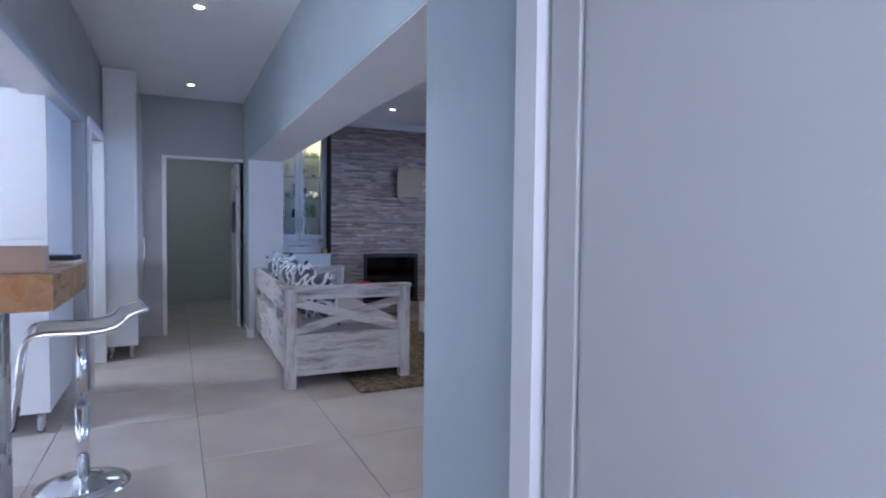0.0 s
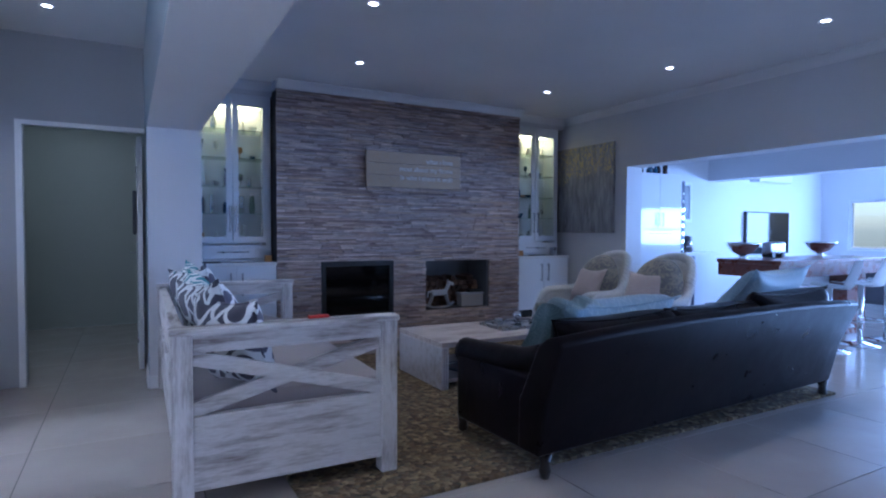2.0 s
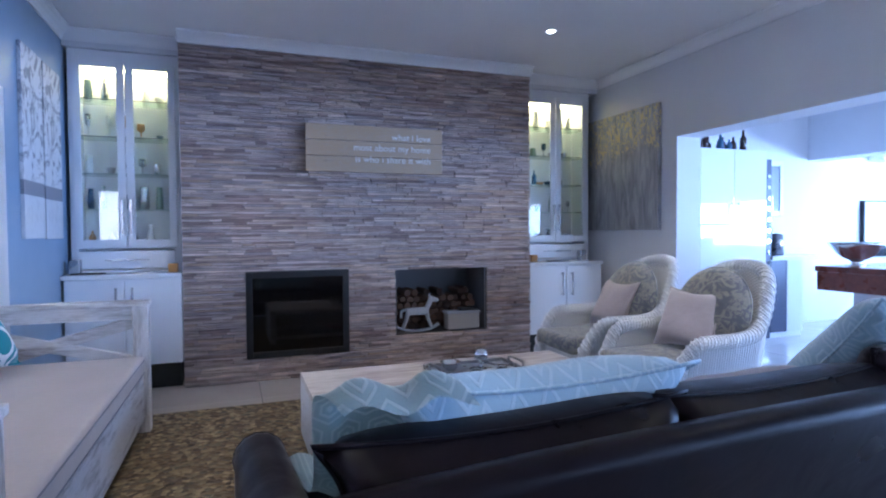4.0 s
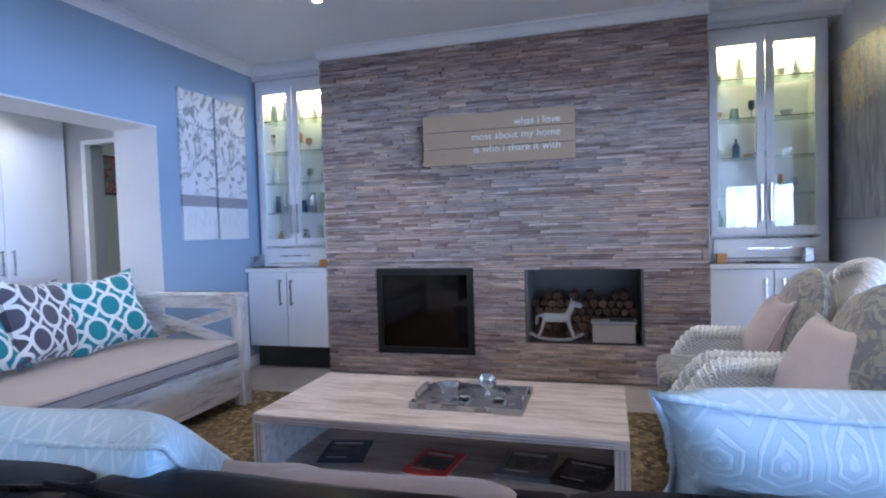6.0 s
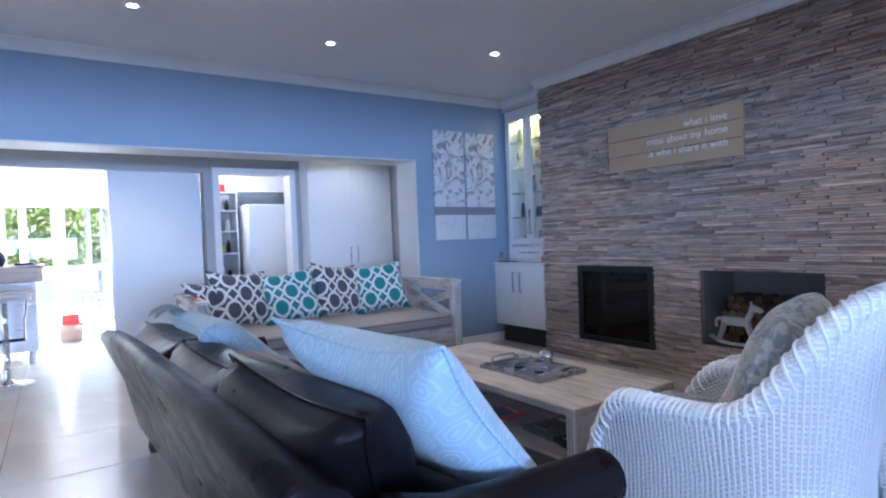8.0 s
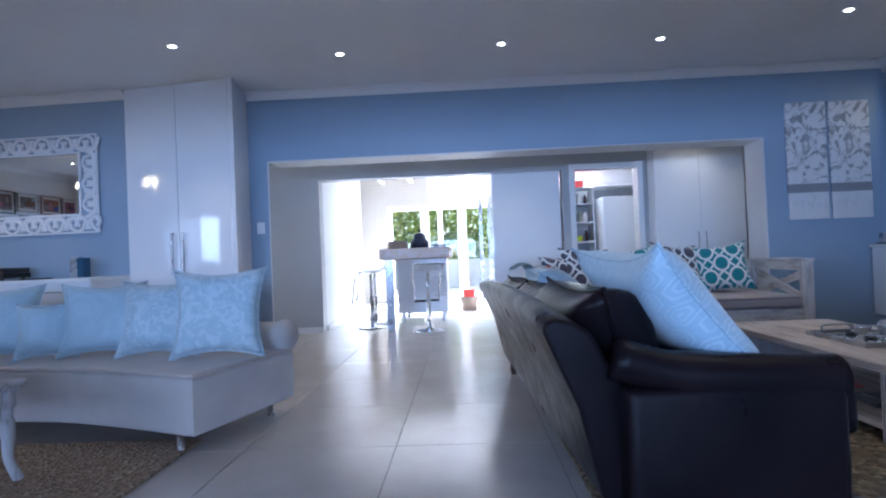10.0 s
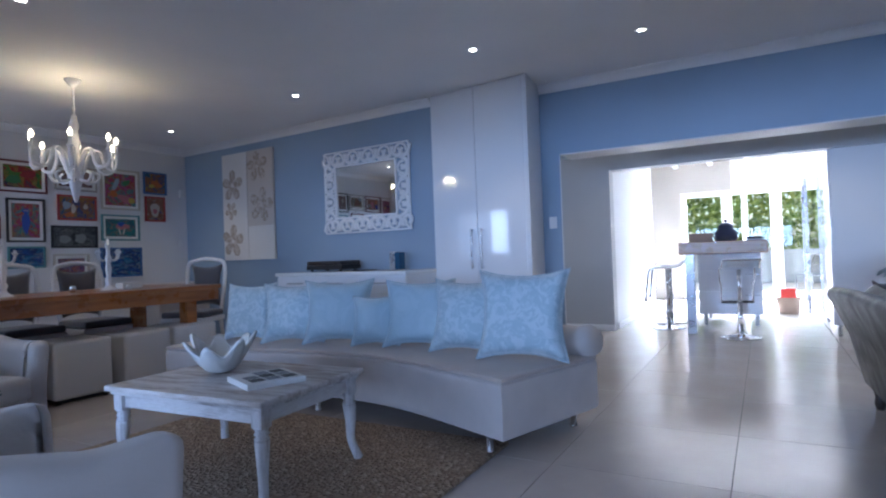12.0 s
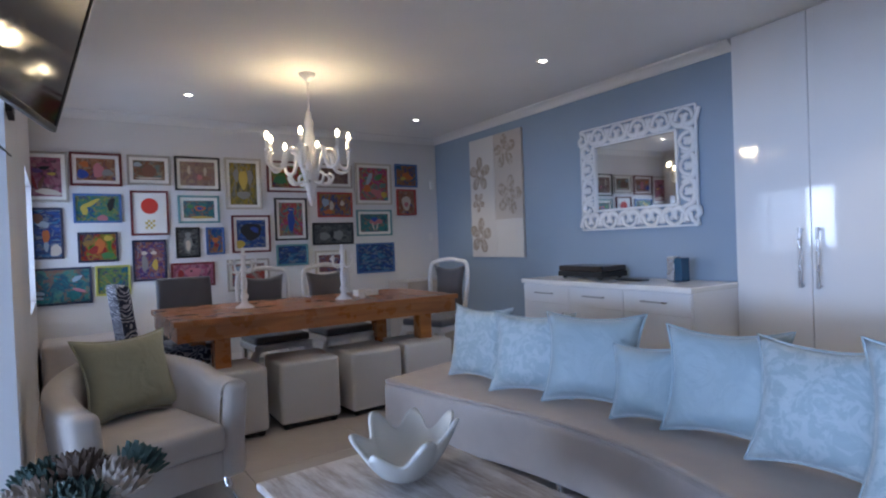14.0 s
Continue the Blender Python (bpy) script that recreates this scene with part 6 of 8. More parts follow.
def cube_stool(x, y, r):
    e = thing("cube_stool", "cream leatherette cube stool pushed up to the dining table", "stool", "cube stools along the dining table", pose(x, y, 0, 0, 0, r))
    part("seat", box(-0.225, 0.225, -0.225, 0.225, 0.035, 0.485, 0.035, 4), M_CUBE, e, smooth=True)
    part("base", box(-0.2, 0.2, -0.2, 0.2, 0.012, 0.034, 0), M_BLACK, e, "black base board")
    for a in (-0.18, 0.18):
        for b in (-0.18, 0.18):
            part("foot", cyl((a, b, 0), (a, b, 0.012), 0.02, 10), M_BLACK, e)


for i, x in enumerate((4.74, 4.18, 3.66, 3.14)):
    cube_stool(x, -1.52 - 0.02 * (i % 2), (2, -3, 3, -2)[i])


def framed_chair(x, y, r):
    e = thing("dining_chair", "white carved dining chair with charcoal padded back at the table", "dining chair", "carved dining chairs", pose(x, y, 0, 0, 0, r))
    loop = curve([(-0.20, -0.02, 0.50), (-0.24, -0.04, 0.80), (-0.23, -0.07, 1.05), (-0.12, -0.085, 1.10), (0, -0.09, 1.115), (0.12, -0.085, 1.10), (0.23, -0.07, 1.05), (0.24, -0.04, 0.80), (0.20, -0.02, 0.50)], 4)
    part("back_frame", tube(loop, 0.024, 8), M_CANDELA, e, smooth=True)
    p = pillow(0.42, 0.52, 0.07, 4, 10)
    p.transform(pose(0, -0.03, 0.54, 6))
    part("back_pad", p, M_DGREY, e, "charcoal padded back", smooth=True)
    part("seat", box(-0.25, 0.25, 0.0, 0.46, 0.46, 0.53, 0.03, 3), M_DGREY, e, "charcoal padded seat", smooth=True)
    part("seat_frame", box(-0.255, 0.255, -0.01, 0.465, 0.40, 0.459, 0.012), M_CANDELA, e)
    for sx in (-1, 1):
        part("leg", tube(curve([(sx * 0.22, 0.43, 0.42), (sx * 0.27, 0.46, 0.3), (sx * 0.22, 0.43, 0.1), (sx * 0.25, 0.47, 0.0)], 5), [0.035] * 6 + [0.022] * 10, 8), M_CANDELA, e, smooth=True)
        part("leg", tube([(sx * 0.21, 0.01, 0.42), (sx * 0.22, -0.06, 0.0)], [0.026, 0.02], 8), M_CANDELA, e)


for x, y, r in ((4.05, -2.78, 0), (3.40, -2.80, 2), (2.25, -2.35, -70)):
    framed_chair(x, y, r)


def padded_chair(x, y, r, m, label, col):
    e = thing("high_back_chair", label, "dining chair", "", pose(x, y, 0, 0, 0, r))
    b = box(-0.23, 0.23, -0.06, 0.03, 0.48, 1.08, 0.035, 4)
    b.transform(pose(0, 0, 0.0, 7))
    part("backrest", b, m, e, smooth=True)
    part("seat", box(-0.23, 0.23, 0.0, 0.46, 0.44, 0.54, 0.03, 3), m, e, smooth=True)
    for sx in (-0.2, 0.2):
        for sy in (0.02, 0.43):
            part("leg", box(sx - 0.02, sx + 0.02, sy - 0.02, sy + 0.02, 0, 0.44, 0.003), M_DARKWOOD, e)


padded_chair(4.74, -2.80, 0, M_DGREY, "charcoal fabric high-backed dining chair at the oak table", "charcoal")
padded_chair(5.18, -2.28, 95, M_ZEBRA, "zebra-striped fabric high-backed chair at the end of the oak table", "zebra")
e = thing("bench_seat", "low cream upholstered bench against the picture wall", "bench", at=pose(5.68, -3.72, 0))
part("seat", box(-0.55, 0.15, -0.42, 0.22, 0.09, 0.50, 0.05, 4), M_CREAM, e, smooth=True)
part("base", box(-0.5, 0.1, -0.38, 0.18, 0.0, 0.089, 0), M_BLACK, e)
e = thing("side_chest", "low pale wooden chest against the picture wall in the corner", "chest", at=pose(1.60, -3.85, 0))
part("body", box(-0.45, 0.35, -0.3, 0.2, 0, 0.80, 0.006), M_CREAM, e)


def chandelier():
    e = thing("chandelier", "white carved chandelier with lit candle bulbs hung over the table", "chandelier", at=pose(3.87, -1.97, 0))
    part("ceiling_cup", lathe([(0, H - 0.001), (0.07, H - 0.001), (0.065, H - 0.02), (0.035, H - 0.055), (0.012, H - 0.075), (0, H - 0.076)], 20), M_CANDELA, e, smooth=True)
    part("chain", tube([(0, 0, H - 0.07), (0, 0, 2.46)], 0.009, 8), M_CANDELA, e)
    for k in range(6):
        z = 2.47 + k * 0.045
        part("chain_link", tube([(0.012 * math.cos(a), 0.0 if k % 2 else 0.012 * math.cos(a), z + 0.018 * math.sin(a)) for a in (2 * math.pi * q / 8 for q in range(9))], 0.004, 5), M_CANDELA, e)
    part("stem", lathe([(0, 2.46), (0.022, 2.45), (0.028, 2.40), (0.042, 2.36), (0.030, 2.30), (0.048, 2.20), (0.036, 2.10), (0.055, 2.02), (0.07, 1.93), (0.06, 1.86), (0.045, 1.80), (0.03, 1.72), (0.012, 1.66), (0, 1.655)], 18), M_CANDELA, e, smooth=True)
    for k in range(8):
        a = 2 * math.pi * k / 8 + 0.2
        r0 = 0.40 if k % 2 == 0 else 0.33
        c, s = math.cos(a), math.sin(a)
        z0 = 0.02 if k % 2 else 0.0
        pts = [(0.05 * c, 0.05 * s, 1.92), (0.12 * c, 0.12 * s, 2.10), (0.20 * c, 0.20 * s, 2.12), (0.24 * c, 0.24 * s, 2.00), (0.30 * c, 0.30 * s, 1.955), (r0 * c, r0 * s, 1.99 + z0), (r0 * c, r0 * s, 2.11 + z0)]
        cv = curve(pts, 5)
        part("arm", tube(cv, [0.022 - 0.008 * q / (len(cv) - 1) for q in range(len(cv))], 8), M_CANDELA, e, smooth=True)
        part("scroll", tube(curve([(0.06 * c, 0.06 * s, 1.86), (0.15 * c, 0.15 * s, 1.84), (0.19 * c, 0.19 * s, 1.90), (0.15 * c, 0.15 * s, 1.93)], 4), 0.013, 7), M_CANDELA, e, smooth=True)
        cd = part("candle", lathe([(0, 2.09 + z0), (0.026, 2.095 + z0), (0.028, 2.105 + z0), (0.013, 2.11 + z0), (0.013, 2.18 + z0), (0, 2.181 + z0)], 12, (r0 * c, r0 * s, 0)), M_CANDELA, e, smooth=True)
        part("bulb", lathe([(0, 2.181 + z0), (0.011, 2.185 + z0), (0.019, 2.205 + z0), (0.018, 2.22 + z0), (0.008, 2.245 + z0), (0, 2.252 + z0)], 12, (r0 * c, r0 * s, 0)), M_BULB, cd, "lit warm candle bulb", smooth=True)


chandelier()
lamp("chandelier_glow", "POINT", pose(3.87, -1.97, 2.30), 17, (1.0, 0.78, 0.48), radius=0.08)

# ---- curved sofa, small table, tub chairs ----
ARC = curve([(3.96, -0.62, 0), (3.86, 0.0, 0), (3.74, 0.70, 0), (3.80, 1.40, 0), (4.14, 2.29, 0)], 7)
BACK = curve([(3.05, -0.85, 0), (2.98, 0.0, 0), (2.93, 0.80, 0), (3.02, 1.60, 0), (3.33, 2.56, 0)], 7)


def curved_sofa():
    e = thing("curved_sofa", "crescent-shaped cream suede sofa with a rolled back and chrome legs", "sofa")
    pts = [(p.x, p.y) for p in ARC] + [(p.x, p.y) for p in reversed(BACK)]
    part("base", extrude_plan(pts, 0.105, 0.40, 0.03, 3), M_CREAM, e, smooth=False)
    part("seat", extrude_plan([(p[0] - 0.004 if i < len(ARC) else p[0] + 0.004, p[1]) for i, p in enumerate(pts)], 0.401, 0.425, 0.012, 2), M_SEATSUEDE, e, "taupe suede seat top")
    roll = [Vector((p.x + 0.03, p.y, 0.50)) for p in BACK]
    roll = [roll[0] + Vector((0.0, 0.08, 0))] + roll[1:-1] + [roll[-1] + Vector((0.02, -0.02, 0.02))]
    part("backrest", tube(roll, [0.095] * len(roll), 16, 1.0), M_CREAM, e, "low rolled back bolster", smooth=True)
    for p in ((4.04, 2.17), (3.38, 2.42), (3.72, 0.7), (3.05, 0.8), (3.88, -0.52), (3.12, -0.70)):
        part("leg", lathe([(0, 0), (0.026, 0), (0.026, 0.012), (0.019, 0.018), (0.019, 0.105), (0, 0.106)], 14, (p[0], p[1], 0)), M_CHROME, e, "short round chrome leg", smooth=True)


curved_sofa()
_cs = [(3.60, -0.40, 100, 0.48, 0.47, 1), (3.655, 0.09, 116, 0.50, 0.47, 1), (3.58, 0.445, 116, 0.54, 0.49, 2), (3.545, 0.877, 112, 0.36, 0.37, 2), (3.505, 1.126, 103, 0.52, 0.48, 2), (3.555, 1.535, 92, 0.52, 0.49, 1), (3.70, 1.955, 94, 0.56, 0.54, 1)]
for i, (x, y, r, w, h, k) in enumerate(_cs):
    c, sn = math.cos(radians(r)), math.sin(radians(r))
    cushion(("ice blue damask" if k == 1 else "ice blue silk") + " square cushion standing along the curved sofa", M_SILK1 if k == 1 else M_SILK2, w, h, 0.15, pose(x - 0.02 + c * w / 2, y - 0.025 + sn * w / 2, 0.427, -12 - 2 * (i % 3), 0, r), "ice blue cushions on the curved sofa", 60 + i)

e = part("shag_rug", box(3.86, 5.55, 0.0, 2.20, 0.001, 0.02, 0.008), M_SHAG)
tagged(e, "beige and brown speckled shag rug under the small table", "rug")


def small_table():
    e = thing("small_table", "small whitewashed table with worn top and turned curving legs", "side table", at=pose(4.76, 1.12, 0.02, 0, 0, 3))
    W, D, Z = 0.74, 1.02, 0.462
    part("tabletop", box(-W / 2, W / 2, -D / 2, D / 2, Z - 0.028, Z, 0.01, 3), M_WORN, e)
    part("moulding", box(-W / 2 + 0.02, W / 2 - 0.02, -D / 2 + 0.02, D / 2 - 0.02, Z - 0.045, Z - 0.0285, 0.004), M_WASHY, e)
    for a in (-1, 1):
        part("apron", box(-W / 2 + 0.06, W / 2 - 0.06, a * (D / 2 - 0.06) - 0.01, a * (D / 2 - 0.06) + 0.01, Z - 0.11, Z - 0.046, 0.003), M_WASHX, e)
        part("apron", box(a * (W / 2 - 0.06) - 0.01, a * (W / 2 - 0.06) + 0.01, -D / 2 + 0.07, D / 2 - 0.07, Z - 0.11, Z - 0.046, 0.003), M_WASHY, e)
        for b in (-1, 1):
            x, y = a * (W / 2 - 0.06), b * (D / 2 - 0.06)
            bm = join(box(x - 0.03, x + 0.03, y - 0.03, y + 0.03, Z - 0.125, Z - 0.046, 0.004), lathe([(0.022, Z - 0.18), (0.033, Z - 0.17), (0.024, Z - 0.16), (0.034, Z - 0.15), (0.026, Z - 0.14), (0.034, Z - 0.126)], 14, (x, y, 0)),
                      tube(curve([(x, y, Z - 0.175), (x + a * 0.004, y + b * 0.004, 0.2), (x + a * 0.004, y + b * 0.004, 0.1), (x + a * 0.03, y + b * 0.03, 0.0)], 4), [0.034, 0.034, 0.032, 0.03, 0.028, 0.026, 0.024, 0.023, 0.022, 0.022, 0.023, 0.024, 0.026], 10))
            part("leg", bm, M_WASHZ, e, smooth=True)


small_table()
CTZ = 0.483


def clam_shell():
    """A giant fluted clam shell, opened upwards."""
    e = thing("clam_shell", "large white fluted clam shell ornament lying on the small table", "shell", at=pose(4.70, 0.93, CTZ, 0, 0, 35))
    bm = bmesh.new()
    nu, nv = 96, 12
    g = []
    for i in range(nu):
        a = 2 * math.pi * i / nu
        lobe = 0.5 + 0.5 * math.cos(2 * a)
        flute = math.cos(a * 7 + 0.6 * math.sin(2 * a))
        row = []
        for j in range(nv + 1):
            t = j / nv
            r = 0.035 + (0.15 + 0.05 * lobe) * t ** 0.75 * (1 + 0.17 * flute * t)
            z = 0.015 + (0.13 + 0.04 * (1 - lobe)) * t ** 1.5 + 0.032 * flute * t * t
            row.append(bm.verts.new((r * math.cos(a), r * math.sin(a) * 0.85, z)))
        g.append(row)
    for i in range(nu):
        for j in range(nv):
            bm.faces.new((g[i][j], g[(i + 1) % nu][j], g[(i + 1) % nu][j + 1], g[i][j + 1]))
    bm.faces.new([g[i][0] for i in range(nu)][::-1])
    bmesh.ops.recalc_face_normals(bm, faces=bm.faces[:])
    bmesh.ops.solidify(bm, geom=bm.faces[:], thickness=0.012)
    zmin = min(v.co.z for v in bm.verts)
    bm.transform(Matrix.Translation((0, 0, -zmin)))
    part("valve", bm, M_CERAMIC, e, smooth=True)


clam_shell()
e = thing("picture_book", "white picture book with dark cover squares on the small table", "book", at=pose(4.80, 1.36, CTZ, 0, 0, -22))
part("cover", box(-0.14, 0.14, -0.14, 0.14, 0, 0.028, 0.003), M_PAPER, e)
for i in range(3):
    for j in range(3):
        if (i, j) != (2, 0):
            part("cover_picture", box(-0.115 + i * 0.078, -0.05 + i * 0.078, -0.115 + j * 0.078, -0.05 + j * 0.078, 0.0282, 0.0292, 0), M_GREYPRINT if (i + j) % 2 else M_BLACK, e)


def tub_chair(at, label):
    e = thing("tub_chair", label, "armchair", "cream tub chairs", at)
    bm, top = shell(0.78, 0.74, 0.14, lambda k: 0.63 + 0.15 * max(0, k - 0.25) / 0.75, 0.13, lambda k: 0.06, 36, 8)
    bmesh.ops.bevel(bm, geom=[ed for ed in bm.edges if len(ed.link_faces) == 2 and ed.calc_face_angle(0) > 1.0], offset=0.045, segments=4, affect="EDGES", profile=0.5)
    part("shell", bm, M_TUB, e, smooth=True)
    part("base", box(-0.27, 0.27, 0.12, 0.72, 0.14, 0.30, 0.02, 3), M_TUB, e, smooth=True)
    part("seat_cushion", box(-0.262, 0.262, 0.12, 0.77, 0.30, 0.44, 0.045, 4), M_TUB, e, smooth=True)
    for x in (-0.30, 0.30):
        for y in (0.10, 0.66):
            part("leg", tube(curve([(x, y, 0.15), (x * 1.02, y + 0.02 * (1 if y > 0.3 else -1), 0.08), (x * 1.12, y + 0.05 * (1 if y > 0.3 else -1), 0.0)], 5), [0.024] * 6 + [0.013] * 5, 10), M_CHROME, e, "curved chrome leg", smooth=True)


T1 = pose(5.47, -0.98, 0, 0, 0, 14)
tub_chair(T1, "cream fabric tub chair with a sage cushion on curved chrome legs")
cushion("sage green square cushion leaning in the cream tub chair", M_OLIVE, 0.50, 0.46, 0.16, T1 @ pose(-0.03, 0.26, 0.44, 20, 0, 8), "", 90)
tub_chair(pose(6.53, 1.72, 0, 0, 0, 88), "cream fabric tub chair on curved chrome legs beside the shag rug")


def vase():
    e = thing("flower_vase", "white ribbed vase of carved protea flowers on a low pedestal", "vase", at=pose(5.68, 0.11, 0))
    part("pedestal", lathe([(0, 0), (0.13, 0), (0.13, 0.02), (0.05, 0.05), (0.05, 0.12), (0.10, 0.16), (0, 0.161)], 24), M_CERAMIC, e, smooth=True)
    part("vase_body", lathe([(0, 0.162), (0.10, 0.165), (0.125, 0.25), (0.15, 0.36), (0.165, 0.40), (0.152, 0.402), (0.13, 0.36), (0, 0.35)], 24), M_CERAMIC, e, smooth=True)
    cols = (plain("dusty_green_protea", (0.09, 0.14, 0.13), 0.7), plain("cream_protea", (0.44, 0.38, 0.34), 0.7), plain("brown_protea", (0.10, 0.065, 0.05), 0.7), plain("deep_green_protea", (0.04, 0.085, 0.08), 0.7))
    rnd = random.Random(3)
    for k, (x, y, z, ci) in enumerate(((0.13, 0.04, 0.42, 1), (0.0, 0.11, 0.41, 0), (-0.13, 0.04, 0.43, 1), (-0.20, -0.06, 0.45, 3), (-0.01, -0.05, 0.47, 2), (0.10, -0.08, 0.45, 3))):
        bm = bmesh.new()
        for ring, (n, r, h, op) in enumerate(((8, 0.014, 0.075, 0.1), (11, 0.026, 0.078, 0.5), (13, 0.038, 0.070, 1.0), (14, 0.048, 0.052, 1.6))):
            for q in range(n):
                a = 2 * math.pi * q / n + ring * 0.3
                c, s = math.cos(a), math.sin(a)
                w = 0.0125
                prof = [(0.012, 0.0, 0.5), (r, h * 0.4, 1.0), (r + op * 0.008, h * 0.8, 0.8), (r + op * 0.012, h, 0.1)]
                L = [bm.verts.new((pr * c - s * w * f, pr * s + c * w * f, pz)) for pr, pz, f in prof]
                R = [bm.verts.new((pr * c + s * w * f, pr * s - c * w * f, pz)) for pr, pz, f in prof]
                M = [bm.verts.new(((pr + 0.006) * c, (pr + 0.006) * s, pz)) for pr, pz, f in prof]
                for i in range(3):
                    bm.faces.new((L[i], M[i], M[i + 1], L[i + 1]))
                    bm.faces.new((M[i], R[i], R[i + 1], M[i + 1]))
        bm.transform(pose(x * 1.0, y * 1.0, z - 0.035, rnd.uniform(-15, 15) - y * 160, x * 160, 0) @ Matrix.Scale(1.55, 4))
        f = part("protea", bm, cols[ci], e, ("dusty green", "cream", "brown", "deep green")[ci] + " carved protea flower")
        part("stem", tube([(x * 0.3, y * 0.3, 0.36), (x * 0.9, y * 0.9, z - 0.025)], 0.008, 6), cols[3], f)


vase()


def wall_tv():
    """Tilted forward on an arm from the end of the east wall."""
    tip, u, v = Vector((5.885, 1.22, 1.715)), Vector((-0.19, -0.88, 0.015)).normalized(), Vector((-0.13, 0.0, 0.45))
    v = (v - u * v.dot(u)).normalized()
    nrm = u.cross(v)
    m = Matrix((u, -nrm, v)).transposed().to_4x4()
    m.translation = tip
    e = thing("television", "black flat television tilted down on a swing arm", "television", at=m)
    W, Hh = 0.90, 0.52
    part("body", box(0.01, W - 0.01, 0.012, 0.05, 0.01, Hh - 0.01, 0.008), M_BLACK, e)
    part("bezel", join(box(0, W, -0.002, 0.02, 0, 0.02, 0.003), box(0, W, -0.002, 0.02, Hh - 0.018, Hh, 0.003), box(0, 0.018, -0.002, 0.02, 0.02, Hh - 0.018, 0.003), box(W - 0.018, W, -0.002, 0.02, 0.02, Hh - 0.018, 0.003)), M_BLACK, e)
    part("screen", box(0.018, W - 0.018, 0.002, 0.011, 0.02, Hh - 0.018, 0), M_SCREEN, e, "glossy black screen")
    part("back_housing", box(0.2, W - 0.2, 0.05, 0.085, 0.10, Hh - 0.12, 0.015), M_BLACK, e)
    inv = m.inverted()
    a = inv @ Vector((5.86, -0.45, 2.05))
    b = Vector((0.52, 0.09, 0.30))
    part("swing_arm", join(tube([a, a.lerp(b, 0.5) + Vector((0, 0, 0.03))], 0.018, 8), tube([a.lerp(b, 0.5) + Vector((0, 0, 0.03)), b], 0.018, 8)), M_BLACK, e)
    w1 = inv @ Vector((5.85, -0.40, 1.75))
    part("cable", tube(curve([(0.16, 0.06, 0.12), (0.22, 0.13, -0.03), Vector((0.35, 0.15, -0.02)), w1], 6), 0.004, 6), M_BLACK, e)
    part("wall_plate", box(5.835, 5.859, -0.55, -0.33, 1.93, 2.17, 0.004, m=inv), M_BLACK, e)


wall_tv()

# ---- hall and kitchen ----
def tall_unit(at, L, D, z0, z1, doors, label, split=None, cat="cupboard", name="tall_cabinet"):
    e = thing(name, label, cat, at=at)
    part("body", box(0.003, L - 0.003, 0.02, D, z0, z1, 0.002), M_SATIN, e)
    for i in range(doors):
        a, b = i * L / doors + 0.002, (i + 1) * L / doors - 0.002
        zs = [z0, z1] if split is None else [z0, split, z1]
        for k in range(len(zs) - 1):
            d = part("door", box(a, b, 0, 0.019, zs[k] + 0.002, zs[k + 1] - 0.002, 0.003), M_GLOSS, e)
            x = b - 0.045 if (i == 0 and doors > 1) else a + 0.045
            zc = 1.05 if split is None else (split + 0.14 if k else split - 0.14)
            handle(d, (x, 0, zc - 0.09), (x, 0, zc + 0.09), (0, -0.032, 0), 0.006)
    for x in (0.06, L - 0.06):
        for y in (0.06, D - 0.05):
            part("foot", cyl((x, y, 0), (x, y, z0), 0.022, 12), M_STEEL, e)
    return e


# hall cupboard faces east
tall_unit(pose(-0.43, 6.17, 0, 0, 0, 90), 1.14, 0.28, 0.12, 2.765, 2, "ceiling-high white two-door hall cupboard on steel feet beside the dark doorway", name="hall_cupboard")
# kitchen tall units face south, end panel to the hall
tall_unit(pose(-2.3, 4.10, 0), 1.50, 0.92, 0.13, 2.10, 2, "tall white glossy kitchen cupboard on metal feet beside the pantry doorway", 1.2, name="kitchen_cupboard")


def bar_counter():
    e = thing("bar_counter", "raised kitchen counter with a thick orange wood top over white drawers", "counter", at=pose(0, 0, 0))
    part("worktop", box(-2.55, -0.53, 2.57, 3.50, 0.955, 1.10, 0.008), M_BAROAK, e, "thick orange-brown wood top")
    part("cabinet_body", box(-2.45, -1.55, 2.68, 3.42, 0.15, 0.954, 0.004), M_SATIN, e, "white cabinet body")
    for k, (a, b) in enumerate(((0.16, 0.45), (0.46, 0.72), (0.73, 0.945))):
        d = part("drawer", box(-1.549, -1.53, 2.70, 3.40, a, b, 0.003), M_GLOSS, e)
        handle(d, (-1.53, 3.25, b - 0.05), (-1.53, 3.38, b - 0.05), (0.03, 0, 0), 0.006)
    for x in (-2.38, -1.62):
        for y in (2.75, 3.35):
            part("leg", cyl((x, y, 0), (x, y, 0.15), 0.025, 12), M_STEEL, e)
    part("post", box(-0.80, -0.70, 2.62, 2.72, 0, 0.954, 0.004), M_STEEL, e)


bar_counter()


